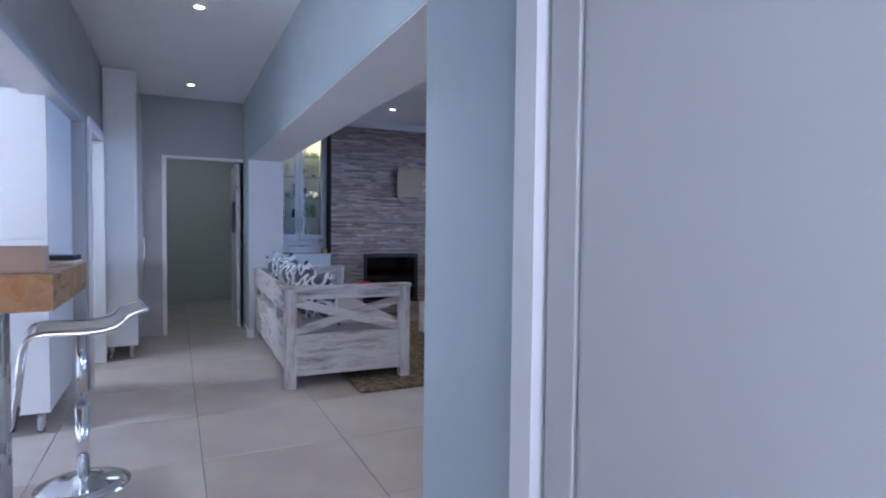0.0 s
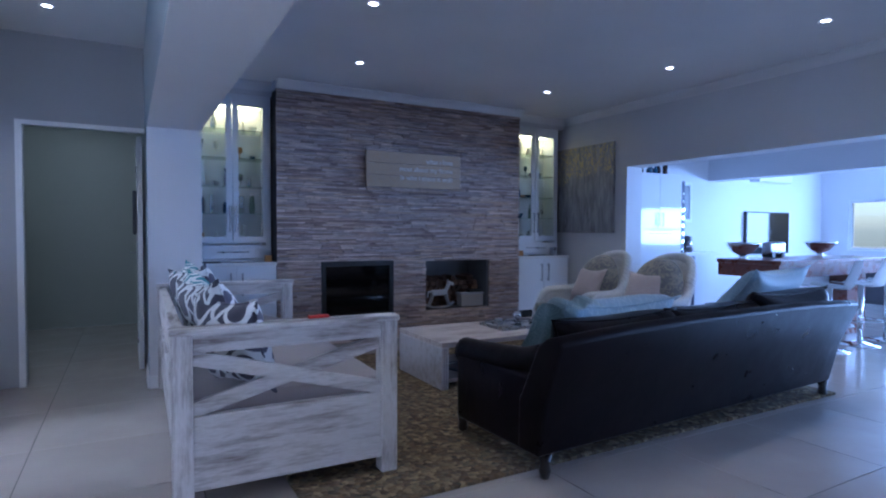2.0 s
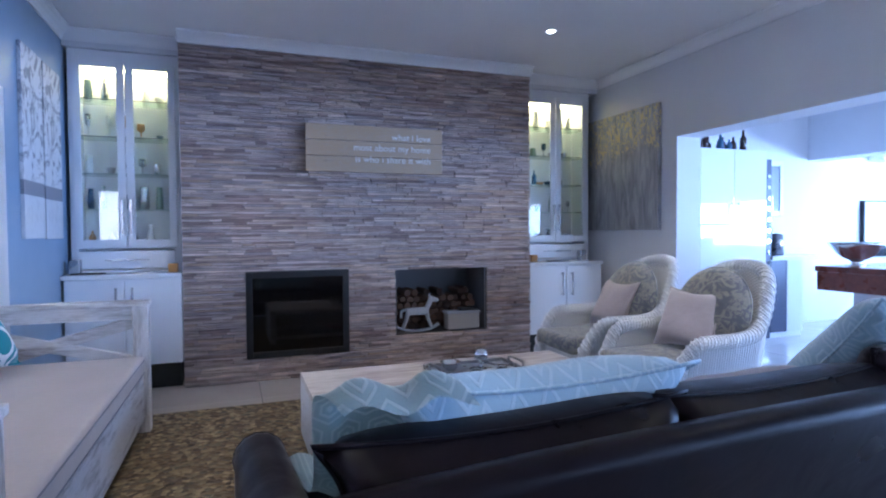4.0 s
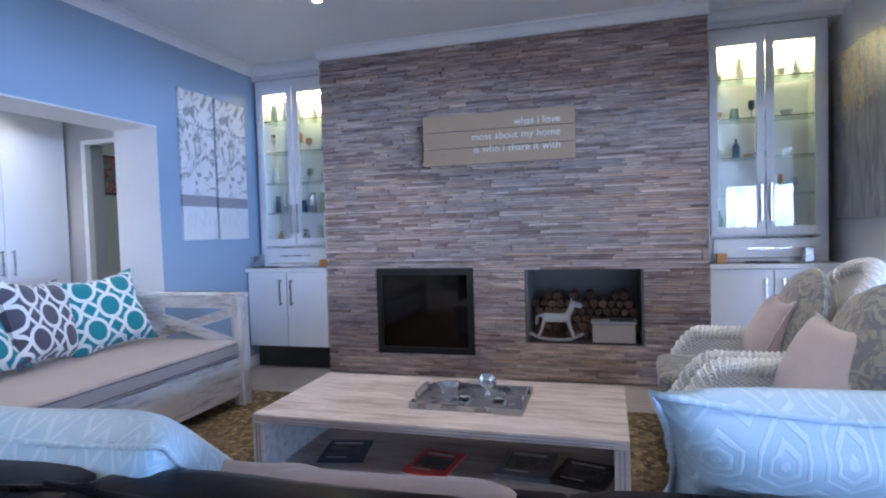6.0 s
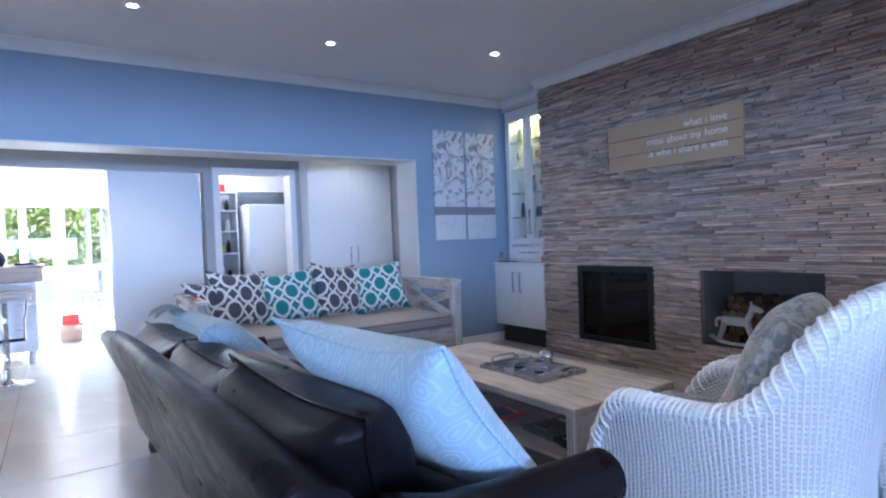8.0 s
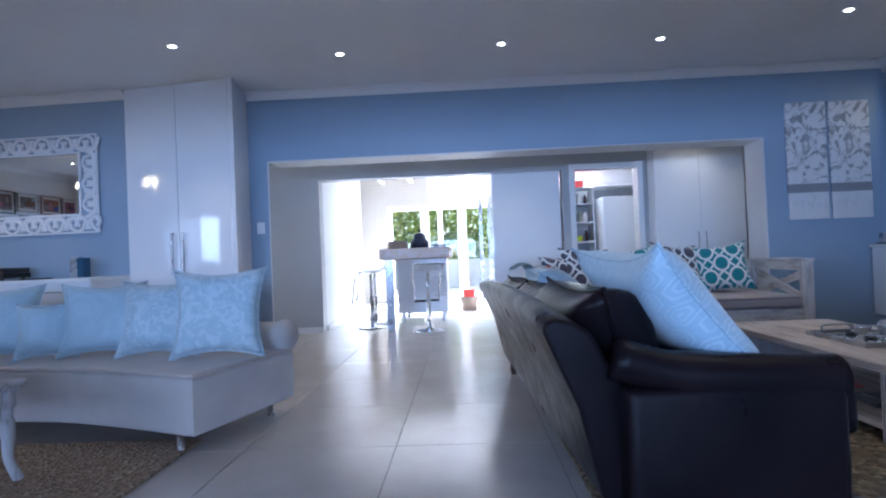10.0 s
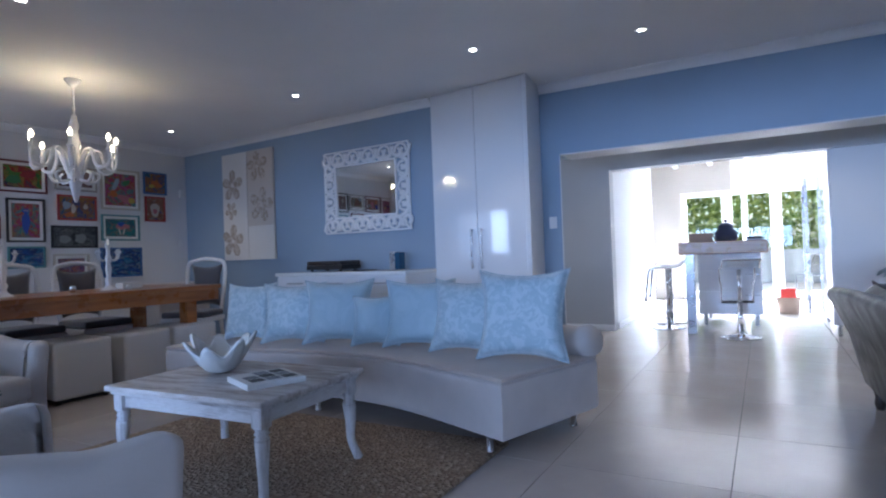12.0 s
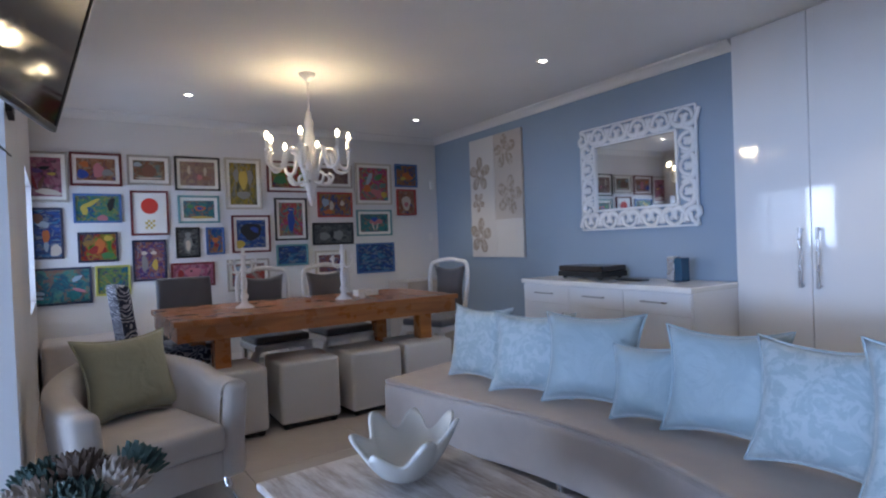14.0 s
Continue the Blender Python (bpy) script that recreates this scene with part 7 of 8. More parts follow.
def bar_stool(at, label="white-seated chrome bar stool with a footrest at the wood counter", group="kitchen bar stools", zs=0.80):
    e = thing("bar_stool", label, "bar stool", group, at)
    part("base_plate", lathe([(0, 0), (0.205, 0), (0.21, 0.006), (0.15, 0.018), (0.06, 0.03), (0.035, 0.05), (0, 0.051)], 32), M_CHROME, e, smooth=True)
    part("column", join(cyl((0, 0, 0.04), (0, 0, 0.40), 0.030, 18), cyl((0, 0, 0.40), (0, 0, zs - 0.03), 0.022, 18)), M_CHROME, e, smooth=True)
    part("collar", lathe([(0.022, 0.398), (0.032, 0.399), (0.032, 0.406), (0.022, 0.407)], 18), M_STEEL, e, smooth=True)
    side = curve([(0.27, 0, zs + 0.085), (0.20, 0, zs + 0.06), (0.13, 0, zs + 0.005), (0.0, 0, zs - 0.01), (-0.16, 0, zs - 0.005), (-0.22, 0, zs - 0.05), (-0.25, 0, zs - 0.25), (-0.27, 0, zs - 0.42)], 5)
    for y in (-0.185, 0.185):
        part("side_tube", tube([(p.x, y * (1 - 0.1 * (p.z < zs - 0.2)), p.z) for p in side], 0.012, 8), M_CHROME, e, smooth=True)
    part("footrest", cyl((-0.27, -0.17, zs - 0.42), (-0.27, 0.17, zs - 0.42), 0.016, 10), M_BLACK, e, "black footrest bar")
    part("top_rail", cyl((0.27, -0.185, zs + 0.085), (0.27, 0.185, zs + 0.085), 0.011, 10), M_CHROME, e)
    bm = bmesh.new()
    top = side[:22]
    rows = [[bm.verts.new((p.x, y, p.z + 0.008)) for y in (-0.178, -0.09, 0, 0.09, 0.178)] for p in top]
    for a, b in zip(rows, rows[1:]):
        for i in range(4):
            bm.faces.new((a[i], a[i + 1], b[i + 1], b[i]))
    bmesh.ops.solidify(bm, geom=bm.faces[:], thickness=0.018)
    part("seat", bm, M_PLASTIC, e, smooth=True)
    return e


_s = bar_stool(pose(-0.52, 3.20, 0, 0, 0, 8))
copy_thing(_s, pose(-1.12, 2.35, 0, 0, 0, 100))
copy_thing(_s, pose(-1.75, 2.30, 0, 0, 0, 96))
e = thing("parcel_box", "open brown cardboard box on the raised kitchen counter", "box", at=pose(-0.75, 2.80, 1.101, 0, 0, 6))
M_CARD = plain("cardboard", (0.36, 0.26, 0.20), 0.8)
for s in ((-0.16, 0.16, -0.13, -0.125), (-0.16, 0.16, 0.125, 0.13), (-0.16, -0.155, -0.125, 0.125), (0.155, 0.16, -0.125, 0.125)):
    part("side", box(*s, 0, 0.10, 0.001), M_CARD, e)
part("bottom", box(-0.155, 0.155, -0.125, 0.125, 0, 0.004, 0), M_CARD, e)
e = thing("book_stack", "stack of dark books and papers on the raised kitchen counter", "books", at=pose(-0.66, 3.38, 1.101, 0, 0, -5))
for k in range(3):
    part("book", box(-0.11 + 0.006 * k, 0.11, -0.08, 0.08 - 0.01 * k, 0.013 * k, 0.013 * k + 0.0125, 0.002), (M_PAPER, M_BLACK, M_NAVYPRINT)[k], e)
e = thing("spirit_bottle_caddy", "dark round kitchen canister pot on the raised counter", "canister", at=pose(-1.75, 3.02, 1.101))
part("pot", lathe([(0, 0), (0.12, 0), (0.145, 0.05), (0.14, 0.12), (0.09, 0.17), (0.10, 0.20), (0.06, 0.24), (0, 0.26)], 24), M_NAVYPRINT, e, smooth=True)
part("knob", lathe([(0, 0.26), (0.02, 0.265), (0.022, 0.285), (0, 0.295)], 12), M_BLACK, e, smooth=True)

# hall: light switch, wine rack unit, open glass leaf
t = tagged(part("wall_switch", box(-0.003, 0.006, -0.04, 0.04, -0.06, 0.06, 0.002), M_PLASTIC), "white plastic light switch on the grey hall wall", "switch")
t.location = (WX1 + 0.002, 1.57, 1.35)
e = thing("open_door_leaf", "narrow blue-grey framed glass door standing open in the kitchen", "door", at=pose(-3.9, 4.02, 0))
part("frame", join(box(0, 0.05, -0.02, 0.02, 0.0, 2.0, 0.003), box(0.65, 0.70, -0.02, 0.02, 0.0, 2.0, 0.003), box(0.05, 0.65, -0.02, 0.02, 0, 0.1, 0.002), box(0.05, 0.65, -0.02, 0.02, 1.92, 2.0, 0.002)), M_STEEL, e)
part("pane", box(0.05, 0.65, -0.004, 0.004, 0.1, 1.92, 0), M_GLASS, e).visible_shadow = False

# pantry
boxes("pantry_shell", [(-2.9, -2.8, 5.05, 6.9, 0, 2.6), (-2.8, -0.93, 5.02, 5.04, 0, 2.6), (-2.8, -0.93, 6.80, 6.9, 0, 2.6)], M_GREY)
e = thing("pantry_shelves", "white open pantry shelves holding bottles and jars", "shelf", at=pose(-2.78, 5.2, 0))
part("side", box(0, 0.4, 0, 0.02, 0, 2.0, 0.002), M_SATIN, e)
part("side", box(0, 0.4, 0.62, 0.64, 0, 2.0, 0.002), M_SATIN, e)
for z in (0.35, 0.72, 1.10, 1.42, 1.72, 1.98):
    part("shelf", box(0, 0.4, 0.021, 0.619, z, z + 0.02, 0.002), M_SATIN, e)
_r = random.Random(12)
for z in (0.741, 1.121, 1.441, 1.741):
    for k in range(6):
        h = _r.uniform(0.10, 0.22)
        m = _r.choice((M_WINE, M_GREENGLASS, M_AMBER, M_REDPRINT, M_PAPER))
        t = tagged(part("jar", lathe([(0, 0), (0.033, 0), (0.033, h * 0.7), (0.016, h * 0.85), (0.016, h), (0, h)], 12), m, smooth=True), {M_WINE: "dark", M_GREENGLASS: "green", M_AMBER: "amber", M_REDPRINT: "red", M_PAPER: "white"}[m] + " jar standing on a white pantry shelf", "jar", "pantry jars")
        t.location = (-2.5, 5.27 + 0.09 * k, z)
t = tagged(part("lime_bag", box(-0.06, 0.06, -0.08, 0.08, 0, 0.09, 0.03, 3), plain("lime_plastic", (0.42, 0.6, 0.02), 0.4)), "lime green plastic bag on a pantry shelf", "bag")
t.location = (-2.42, 5.55, 1.121)
e = thing("pantry_fridge", "tall white fridge standing in the pantry", "fridge", at=pose(-2.75, 5.88, 0))
part("body", box(0, 0.72, 0, 0.78, 0.02, 1.80, 0.012), M_SATIN, e)
part("door", box(0.722, 0.76, 0.003, 0.777, 0.03, 1.79, 0.012), M_SATIN, e)
for y in (0.1, 0.68):
    part("foot", box(0.05, 0.68, y - 0.03, y + 0.03, 0, 0.02, 0), M_BLACK, e)
e = thing("pantry_top_shelf", "long white high shelf in the pantry over the fridge", "shelf", at=pose(-2.79, 5.2, 1.99))
part("board", box(0.002, 0.55, 0.66, 1.58, 0.0, 0.02, 0.002), M_SATIN, e)
t = tagged(part("red_box", box(-0.12, 0.12, -0.17, 0.17, 0, 0.12, 0.005), M_REDPRINT), "flat red printed box on the pantry shelves", "box")
t.location = (-2.55, 5.52, 2.001)
t = tagged(part("shopping_basket", lathe([(0, 0), (0.13, 0), (0.16, 0.24), (0.15, 0.24), (0.12, 0.01), (0, 0.01)], 18), M_CARD, smooth=True), "woven brown basket standing on the kitchen floor", "basket")
t.location = (-3.2, 3.75, 0)
t = tagged(part("red_towel", box(-0.02, 0.02, -0.1, 0.1, 0, 0.35, 0.012), M_RED), "red kitchen towel draped in the floor basket", "towel")
t.location = (-3.2, 3.75, 0.02)

# passage behind the dark door
e = thing("towel_hook", "dark wall hook with hanging cloth behind the passage door", "hook", at=pose(0.585, 7.78, 1.5))
part("cloth", box(-0.02, 0.013, -0.06, 0.06, -0.3, 0.1, 0.012, 3), M_DGREY, e)
# picture seen in the passage beyond the hall door
e = framed(0.2, 1.75, 1.0, 0.42, FR["black"], "black", PT["red and multicoloured"], "red and blue", 0.0)
e.matrix_basis = pose(-0.898, 8.22, 1.90, 0, 0, -90)
e["group"] = ""

# ---- outside the kitchen ----
boxes("patio_wall", [(-13.2, -13.0, -6, 12, -0.12, 0.85)], paint("pale_garden_wall", (0.62, 0.62, 0.6), 0.8))
# leaf colours raised well above foliage: the sunlight on the hedge is in them
M_LEAF = Mat("sun_brightened_hedge_leaf", (0.08, 0.14, 0.03), 0.5)
M_LEAF.colour(M_LEAF.mix(M_LEAF.island(), (0.16, 0.26, 0.04), (0.50, 0.56, 0.14)))


def leaf_mass(name, n, x0, x1, y0, y1, z0, z1, seed, s=0.14):
    rnd = random.Random(seed)
    vs, fs = [], []
    for _ in range(n):
        y = rnd.uniform(y0, y1)
        zt = z1 - 0.5 * (0.5 + 0.5 * math.sin(y * 1.7 + seed) * math.cos(y * 0.6))
        p = Vector((rnd.uniform(x0, x1), y, z0 + (zt - z0) * rnd.random() ** 0.7))
        a = Vector((rnd.gauss(0, 1), rnd.gauss(0, 1), rnd.gauss(0, 1))).normalized()
        b = a.orthogonal().normalized()
        k = rnd.uniform(0.6, 1.3) * s
        i = len(vs)
        vs += [p + a * k, p + b * k * 0.45, p - a * k, p - b * k * 0.45]
        fs.append((i, i + 1, i + 2, i + 3))
    me = bpy.data.meshes.new(name)
    me.from_pydata(vs, [], fs)
    me.materials.append(M_LEAF.m)
    return tagged(new(name, me), "dense green garden hedge behind the pale wall", "hedge", kind="stuff")


leaf_mass("hedge", 14000, -15.4, -14.2, -5, 11, -0.1, 3.4, 2)
e = thing("garden_chair", "pale garden chair standing on the paved patio", "garden chair", at=pose(-9.0, 4.4, -0.12, 0, 0, 40))
part("seat", box(-0.25, 0.25, -0.25, 0.25, 0.40, 0.44, 0.01), M_STEEL, e)
part("backrest", box(-0.25, 0.25, 0.22, 0.26, 0.44, 0.9, 0.01), M_STEEL, e)
for x in (-0.22, 0.22):
    for y in (-0.22, 0.22):
        part("leg", cyl((x, y, 0), (x, y, 0.4), 0.015, 8), M_STEEL, e)
e = thing("patio_post", "white square patio post beyond the glass doors", "post", at=pose(-8.0, 3.1, -0.12))
part("shaft", box(-0.06, 0.06, -0.06, 0.06, 0, 2.9, 0.005), M_TRIM, e)

# ---- bar room to the east ----
def bar_unit(x0, x1, label, glassdoors=False):
    w = x1 - x0
    e = thing("kitchen_unit", label, "cabinet", at=pose(x0, 7.60, 0))
    if not glassdoors:
        part("body", box(0, w, 0.02, 0.68, 0.0, 2.09, 0.003), M_SATIN, e)
        for k, (a, b) in enumerate(((0.06, 1.27), (1.28, 2.085))):
            for i in range(2 if k else 1):
                n = 2 if k else 1
                d = part("door", box(i * w / n + 0.003, (i + 1) * w / n - 0.003, 0, 0.019, a, b, 0.004), M_GLOSS, e)
                if k:
                    x = w / 2 + (-0.045 if i == 0 else 0.045)
                    handle(d, (x, 0, 1.33), (x, 0, 1.50), (0, -0.03, 0), 0.007)
                else:
                    handle(d, (w / 2 - 0.2, 0, 1.22), (w / 2 + 0.2, 0, 1.22), (0, -0.03, 0), 0.007)
    else:
        part("body", join(box(0, w, 0.30, 0.68, 1.38, 2.03, 0.003), box(0, w, 0.04, 0.68, 0.0, 0.88, 0.003)), M_SATIN, e)
        part("worktop", box(-0.0, w + 0.35, 0.0, 0.68, 0.881, 0.92, 0.005), M_TABLEWHITE, e)
        for i in range(2):
            a, b = i * w / 2 + 0.003, (i + 1) * w / 2 - 0.003
            d = part("door", join(box(a, a + 0.05, 0.28, 0.299, 1.385, 2.025, 0.002), box(b - 0.05, b, 0.28, 0.299, 1.385, 2.025, 0.002), box(a + 0.05, b - 0.05, 0.28, 0.299, 1.385, 1.44, 0.002), box(a + 0.05, b - 0.05, 0.28, 0.299, 1.97, 2.025, 0.002)), M_SATIN, e)
            part("pane", box(a + 0.05, b - 0.05, 0.288, 0.292, 1.44, 1.97, 0), M_GREYPRINT, d, "dark glass pane")
            handle(d, ((b - 0.03) if i == 0 else (a + 0.03), 0.28, 1.44), ((b - 0.03) if i == 0 else (a + 0.03), 0.28, 1.60), (0, -0.03, 0), 0.006)
            d = part("door", box(a, b, 0.02, 0.039, 0.06, 0.87, 0.003), M_NAVYPRINT if i == 0 else M_GLOSS, e, "lower door")
    return e


bar_unit(6.86, 7.80, "tall white glossy fridge cupboard in the bar room")
bar_unit(7.90, 8.40, "white wall unit with dark glass doors above a coffee worktop", True)
e = thing("bottle_rack", "narrow dark upright bottle rack between the white units", "rack", at=pose(7.805, 7.62, 0))
part("frame", box(0, 0.09, 0, 0.5, 0, 2.0, 0.003), M_NAVYPRINT, e)
for k in range(14):
    part("bottle_end", cyl((0.045, -0.012, 0.25 + 0.12 * k), (0.045, 0.0, 0.25 + 0.12 * k), 0.022, 10), M_CHROME, e)
_r = random.Random(9)
for k in range(12):
    h = _r.uniform(0.12, 0.26)
    t = tagged(part("bottle", lathe([(0, 0), (0.036, 0), (0.036, h * 0.6), (0.014, h * 0.8), (0.014, h), (0, h)], 10), _r.choice((M_WINE, M_BLUEGLASS, M_GREENGLASS, M_WINE)), smooth=True), "dark glass bottle standing on top of the white fridge cupboard", "bottle", "bottles on the fridge cupboard")
    t.location = (6.98 + 0.068 * k, 7.80 + _r.uniform(-0.05, 0.1), 2.091)
for nm, x, y, prof, m, lab in (("coffee_machine", 8.05, 7.85, [(0, 0), (0.09, 0), (0.09, 0.32), (0, 0.34)], M_BLACK, "black coffee machine standing on the bar room worktop"), ("kettle", 8.24, 7.83, [(0, 0), (0.075, 0), (0.065, 0.24), (0, 0.26)], M_STEEL, "steel kettle standing on the bar room worktop"),
                               ("jug", 7.97, 7.80, [(0, 0), (0.05, 0), (0.06, 0.2), (0.05, 0.3), (0, 0.3)], M_CERAMIC, "white jug standing on the bar room worktop")):
    t = tagged(part(nm, lathe(prof, 18), m, smooth=True), lab, nm.replace("_", " "))
    t.location = (x, y, 0.921)
e = thing("television_on_wall", "large flat television on the white bar room wall, reflecting the window", "television", at=pose(10.36, 8.24, 0.83))
part("body", box(0, 1.33, 0.005, 0.059, 0, 0.78, 0.008), M_BLACK, e)
part("screen", box(0.02, 1.31, 0.0, 0.0045, 0.02, 0.76, 0), M_SCREEN, e, "glossy dark screen")
e = thing("air_conditioner", "white wall air conditioner over the television", "air conditioner", at=pose(10.5, 8.29, 2.15))
part("body", box(0, 1.0, -0.2, 0.008, 0, 0.28, 0.03, 3), M_PLASTIC, e, smooth=True)

e = thing("breakfast_bar", "cherry wood breakfast bar with a white front panel", "counter", at=pose(6.62, 5.40, 0))
part("worktop", box(0, 2.4, 0, 0.76, 0.885, 0.93, 0.006), M_CHERRY, e)
part("front_panel", box(0.25, 1.54, 0.30, 0.62, 0.0, 0.884, 0.004), M_SATIN, e, "white front panel")
part("fascia", box(0.0, 2.4, 0.02, 0.05, 0.74, 0.884, 0.003), M_CHERRY, e)
part("end_fascia", box(0.0, 0.03, 0.051, 0.74, 0.74, 0.884, 0.003), M_CHERRY, e)
part("leg_panel", box(1.55, 1.98, 0.10, 0.6, 0.0, 0.884, 0.005), M_CHERRY, e)
for x, lab in ((6.84, "wide silver bowl on a foot standing on the cherry bar"), (8.47, "wide silver bowl on a foot standing on the cherry bar")):
    t = tagged(part("bowl", lathe([(0, 0), (0.08, 0), (0.04, 0.016), (0.04, 0.04), (0.11, 0.075), (0.185, 0.165), (0.195, 0.185), (0.185, 0.185), (0.10, 0.085), (0, 0.075)], 28), M_CHROME, smooth=True), lab, "bowl", "silver bowls on the bar")
    t.location = (x, 5.98, 0.931)
e = thing("toy_van", "small silver wire model van on the cherry bar", "ornament", at=pose(7.45, 5.98, 0.931))
part("body", box(-0.16, 0.16, -0.06, 0.06, 0.04, 0.19, 0.03, 3), M_STEEL, e, smooth=True)
for x in (-0.1, 0.1):
    part("wheel", cyl((x, -0.065, 0.035), (x, 0.065, 0.035), 0.035, 14), M_BLACK, e)


def curved_stool(at):
    e = thing("bar_chair", "white scoop-seated bar stool on a chrome column by the cherry bar", "bar stool", "white scoop bar stools", at)
    part("base_plate", lathe([(0, 0), (0.20, 0), (0.205, 0.006), (0.12, 0.018), (0.035, 0.04), (0, 0.041)], 28), M_CHROME, e, smooth=True)
    part("column", cyl((0, 0, 0.03), (0, 0, 0.66), 0.028, 14), M_CHROME, e, smooth=True)
    part("footring", tube([(0.17 * math.cos(a), 0.17 * math.sin(a) - 0.05, 0.28) for a in (math.pi * (0.9 + 1.2 * q / 12) for q in range(13))], 0.01, 6), M_CHROME, e)
    bm = bmesh.new()
    g = []
    for i in range(13):
        s = i / 12
        row = []
        for j in range(9):
            u = j / 4 - 1
            if s < 0.5:
                y, z = 0.22 - 0.40 * s * 2, 0.66 + 0.012 * math.cos(s * 6)
            else:
                k = (s - 0.5) * 2
                y, z = -0.18 - 0.10 * math.sin(k * 1.5), 0.66 + 0.30 * k
            w = 0.21 * (1 - 0.5 * max(0, s - 0.72) / 0.28) * (1 - 0.25 * math.exp(-((s - 0.48) / 0.12) ** 2))
            row.append(bm.verts.new((w * u, y + 0.04 * u * u * (s > 0.5), z + 0.03 * u * u * (s < 0.55))))
        g.append(row)
    for a, b in zip(g, g[1:]):
        for j in range(8):
            bm.faces.new((a[j], a[j + 1], b[j + 1], b[j]))
    bmesh.ops.solidify(bm, geom=bm.faces[:], thickness=0.025)
    part("seat", bm, M_PLASTIC, e, smooth=True)
    return e


_c = curved_stool(pose(6.95, 5.08, 0, 0, 0, 12))
for i, x in enumerate((7.58, 8.16, 8.75)):
    copy_thing(_c, pose(x, 5.08, 0, 0, 0, (4, 14, 2)[i]))
e = thing("grey_sofa", "grey fabric sofa by the bright bar room window", "sofa", at=pose(11.0, 4.6, 0))
part("base", box(0, 1.0, 0, 2.2, 0.1, 0.45, 0.05, 3), M_DGREY, e, smooth=True)
part("backrest", box(-0.2, 0.1, 0, 2.2, 0.1, 0.85, 0.06, 3), M_DGREY, e, smooth=True)
for y in (0.1, 2.1):
    for x in (0.0, 0.9):
        part("leg", cyl((x, y, 0), (x, y, 0.11), 0.02, 8), M_BLACK, e)

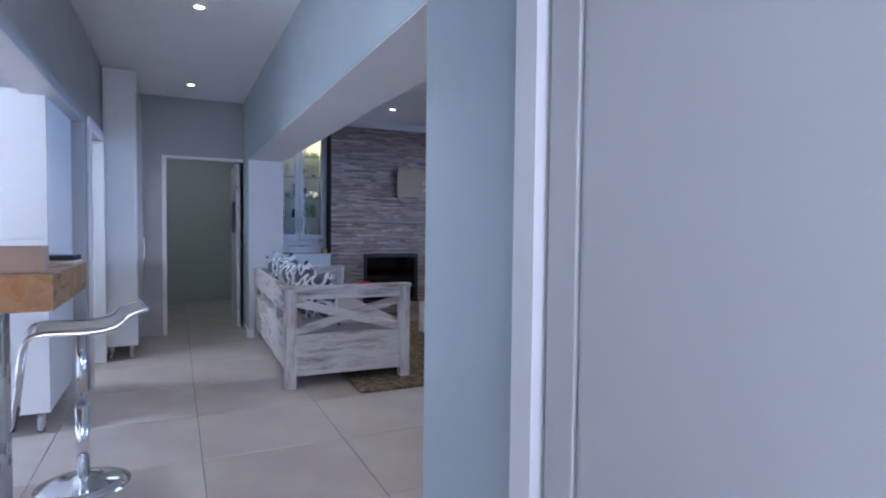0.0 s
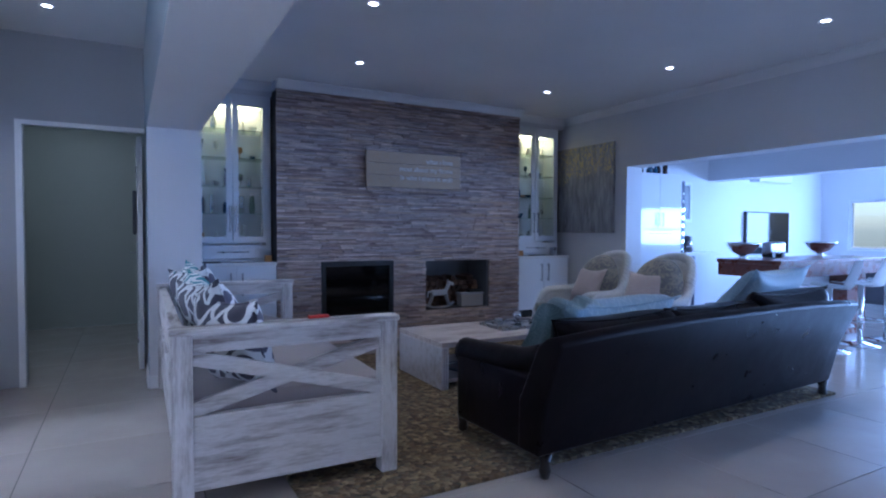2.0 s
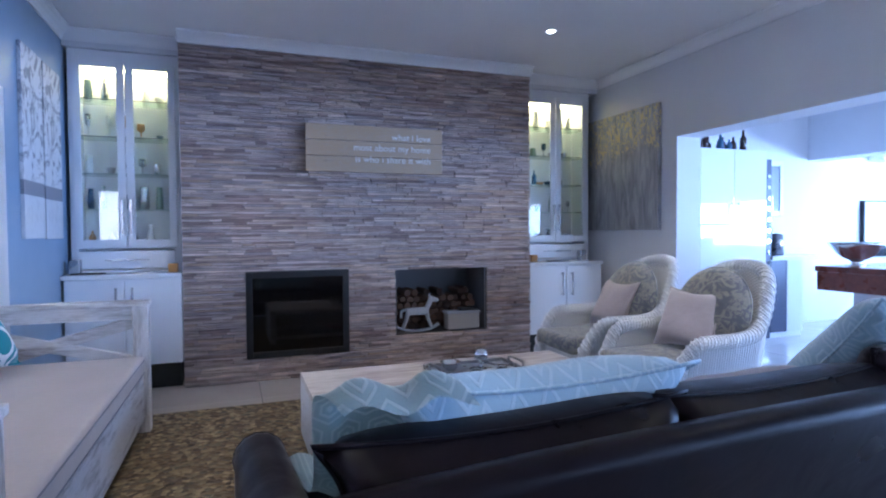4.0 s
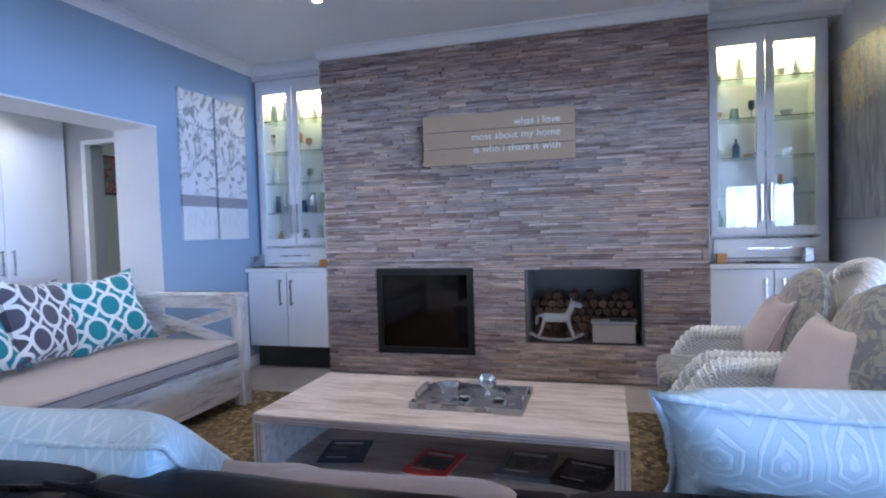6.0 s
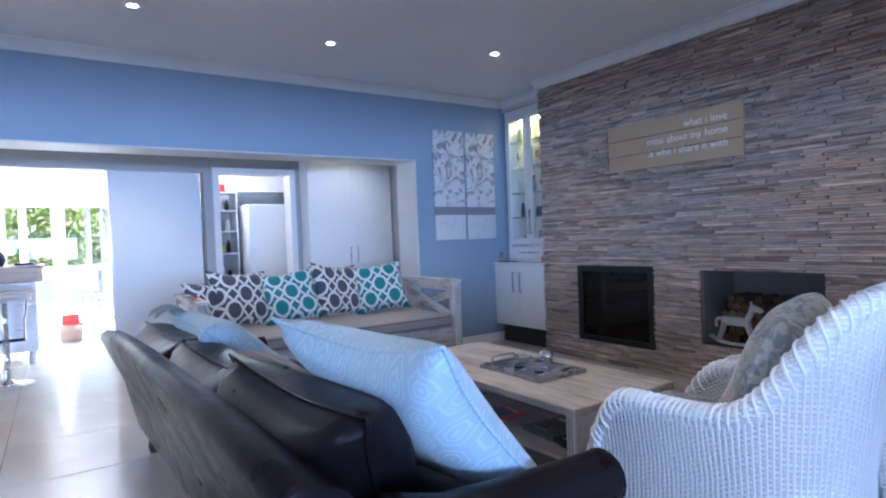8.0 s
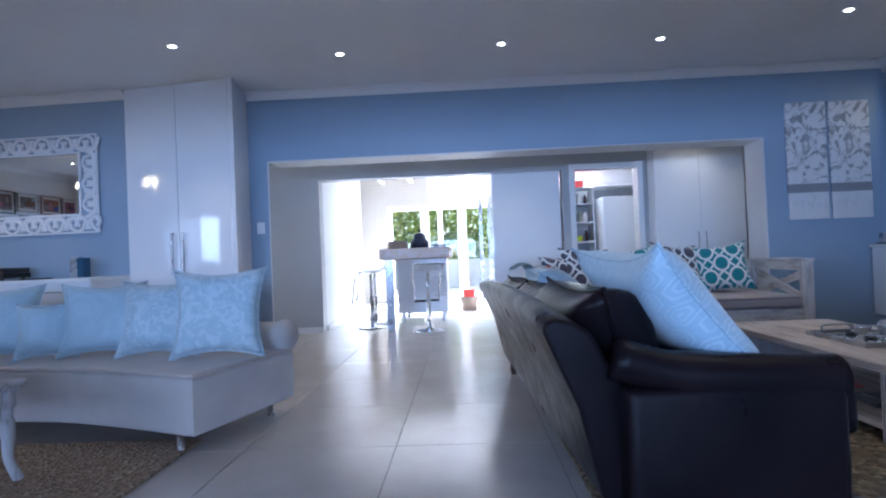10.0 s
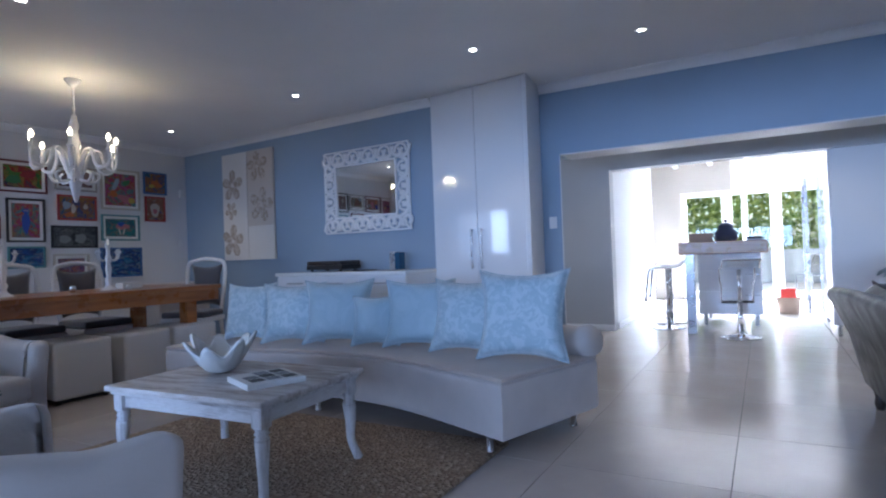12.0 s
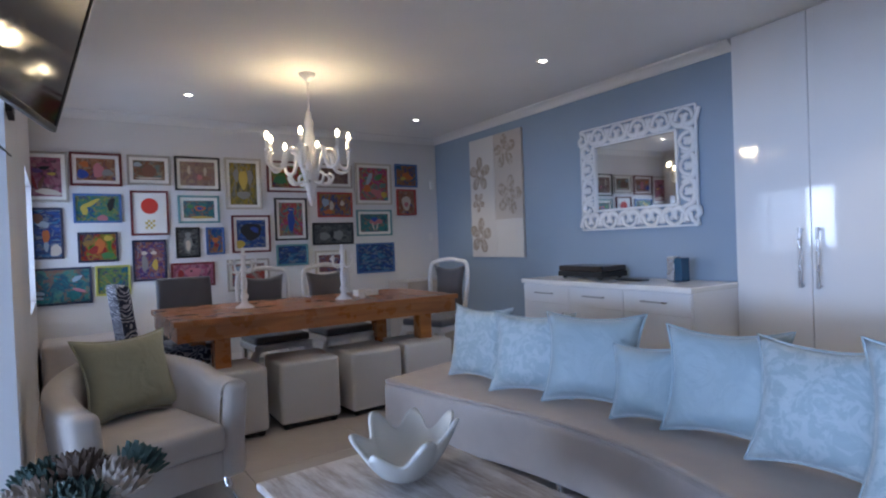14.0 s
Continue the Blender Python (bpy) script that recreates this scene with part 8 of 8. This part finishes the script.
# ---- stones and tiles ----
def stones():
    """Thin split ledges in short courses, each block of courses laid as a panel."""
    rnd = random.Random(21)
    x0, x1, z1 = CH[0], CH[1], 2.70
    holes = ((2.34, 3.18, 0.19, 0.90), (3.60, 4.49, 0.305, 0.88))
    vs, fs = [], []
    singles = []
    z = 0.004
    row = 0
    while z < z1 - 0.004:
        h = rnd.uniform(0.014, 0.026)
        if z + h > z1 - 0.008:
            h = z1 - z
        x = x0 - rnd.uniform(0, 0.1)
        while x < x1:
            w = rnd.choice((0.10, 0.16, 0.24, 0.30, 0.42)) * rnd.uniform(0.8, 1.2)
            a, b = max(x, x0), min(x + w, x1)
            x += w
            if b - a < 0.012:
                continue
            segs = [(a, b)]
            for hx0, hx1, hz0, hz1 in holes:
                if z + h > hz0 + 0.004 and z < hz1 - 0.004:
                    new_s = []
                    for s0, s1 in segs:
                        if s1 <= hx0 or s0 >= hx1:
                            new_s.append((s0, s1))
                        else:
                            if s0 < hx0:
                                new_s.append((s0, hx0))
                            if s1 > hx1:
                                new_s.append((hx1, s1))
                    segs = new_s
            for s0, s1 in segs:
                if s1 - s0 < 0.01:
                    continue
                d = rnd.uniform(0.010, 0.034)
                j = 0.0012
                y = CH[2]
                t = rnd.uniform(-0.004, 0.004)
                c = [(s0 + j, y, z + j), (s1 - j, y, z + j), (s1 - j, y, z + h - j), (s0 + j, y, z + h - j),
                     (s0 + j + 0.002, y - d, z + j + 0.001), (s1 - j - 0.002, y - d - t, z + j + 0.001), (s1 - j - 0.002, y - d + 0.002 - t, z + h - j - 0.001), (s0 + j + 0.002, y - d + 0.002, z + h - j - 0.001)]
                if len(singles) < 290 and 1.0 < z < 1.75 and 2.2 < s0 < 4.6 and s1 - s0 > 0.12:
                    singles.append(c)
                    continue
                i = len(vs)
                vs += c
                fs += [(i + 4, i + 5, i + 6, i + 7), (i, i + 1, i + 5, i + 4), (i + 3, i + 7, i + 6, i + 2), (i, i + 4, i + 7, i + 3), (i + 1, i + 2, i + 6, i + 5)]
        z += h
        row += 1
    par = bpy.data.objects["chimney"]
    me = bpy.data.meshes.new("stone_ledges")
    me.from_pydata(vs, [], fs)
    me.materials.append(M_STONE)
    o = new("stone_ledges", me)
    o.parent = par
    tagged(o, "split grey-brown ledge stones", kind="stuff")
    m2 = M_STONE1
    for c in singles:
        cx, cz = (c[0][0] + c[1][0]) / 2, (c[0][2] + c[3][2]) / 2
        me = bpy.data.meshes.new("stone")
        me.from_pydata([(p[0] - cx, p[1], p[2] - cz) for p in c], [], [(4, 5, 6, 7), (0, 1, 5, 4), (3, 7, 6, 2), (0, 4, 7, 3), (1, 2, 6, 5)])
        me.materials.append(m2)
        o = new("stone", me)
        o.location = (cx, 0, cz)
        o.parent = par


stones()


def floor_tiles():
    """Large square porcelain tiles, 0.8 m, with thin dark joints."""
    S = 0.80
    ox, oy = 0.03, 0.10
    me = None
    bm = bmesh.new()
    g = 0.0022
    bx(bm, g, S - g, g, S - g, -0.0035, 0.0)
    bmesh.ops.bevel(bm, geom=[e for e in bm.edges if e.verts[0].co.z > -0.001 and e.verts[1].co.z > -0.001], offset=0.0012, segments=1, affect="EDGES")
    me = bpy.data.meshes.new("tile")
    bm.to_mesh(me)
    bm.free()
    me.materials.append(M_TILE)
    par = bpy.data.objects["floor_slab"]
    cells = []
    for i in range(-7, 17):
        for j in range(-6, 14):
            x, y = ox + i * S, oy + j * S
            if x < -5.6 or x + S > 13.1 or y < -4.45 or y + S > 10.6:
                continue
            cells.append((x, y))
    cells.sort(key=lambda c: abs(c[0] - 3) + abs(c[1] - 3))
    for x, y in cells[:280]:
        o = new("tile", me)
        o.location = (x, y, 0.0)
        o.parent = par
    vs, fs = [], []
    for x, y in cells[280:]:
        k = len(vs)
        vs += [(x + a, y + b, 0.0) for a, b in ((g, g), (S - g, g), (S - g, S - g), (g, S - g))]
        fs.append((k, k + 1, k + 2, k + 3))
    if vs:
        me = bpy.data.meshes.new("far_tiles")
        me.from_pydata(vs, [], fs)
        me.materials.append(M_TILE)
        o = tagged(new("far_tiles", me), "pale porcelain floor tiles", kind="stuff")
        o.parent = par


floor_tiles()
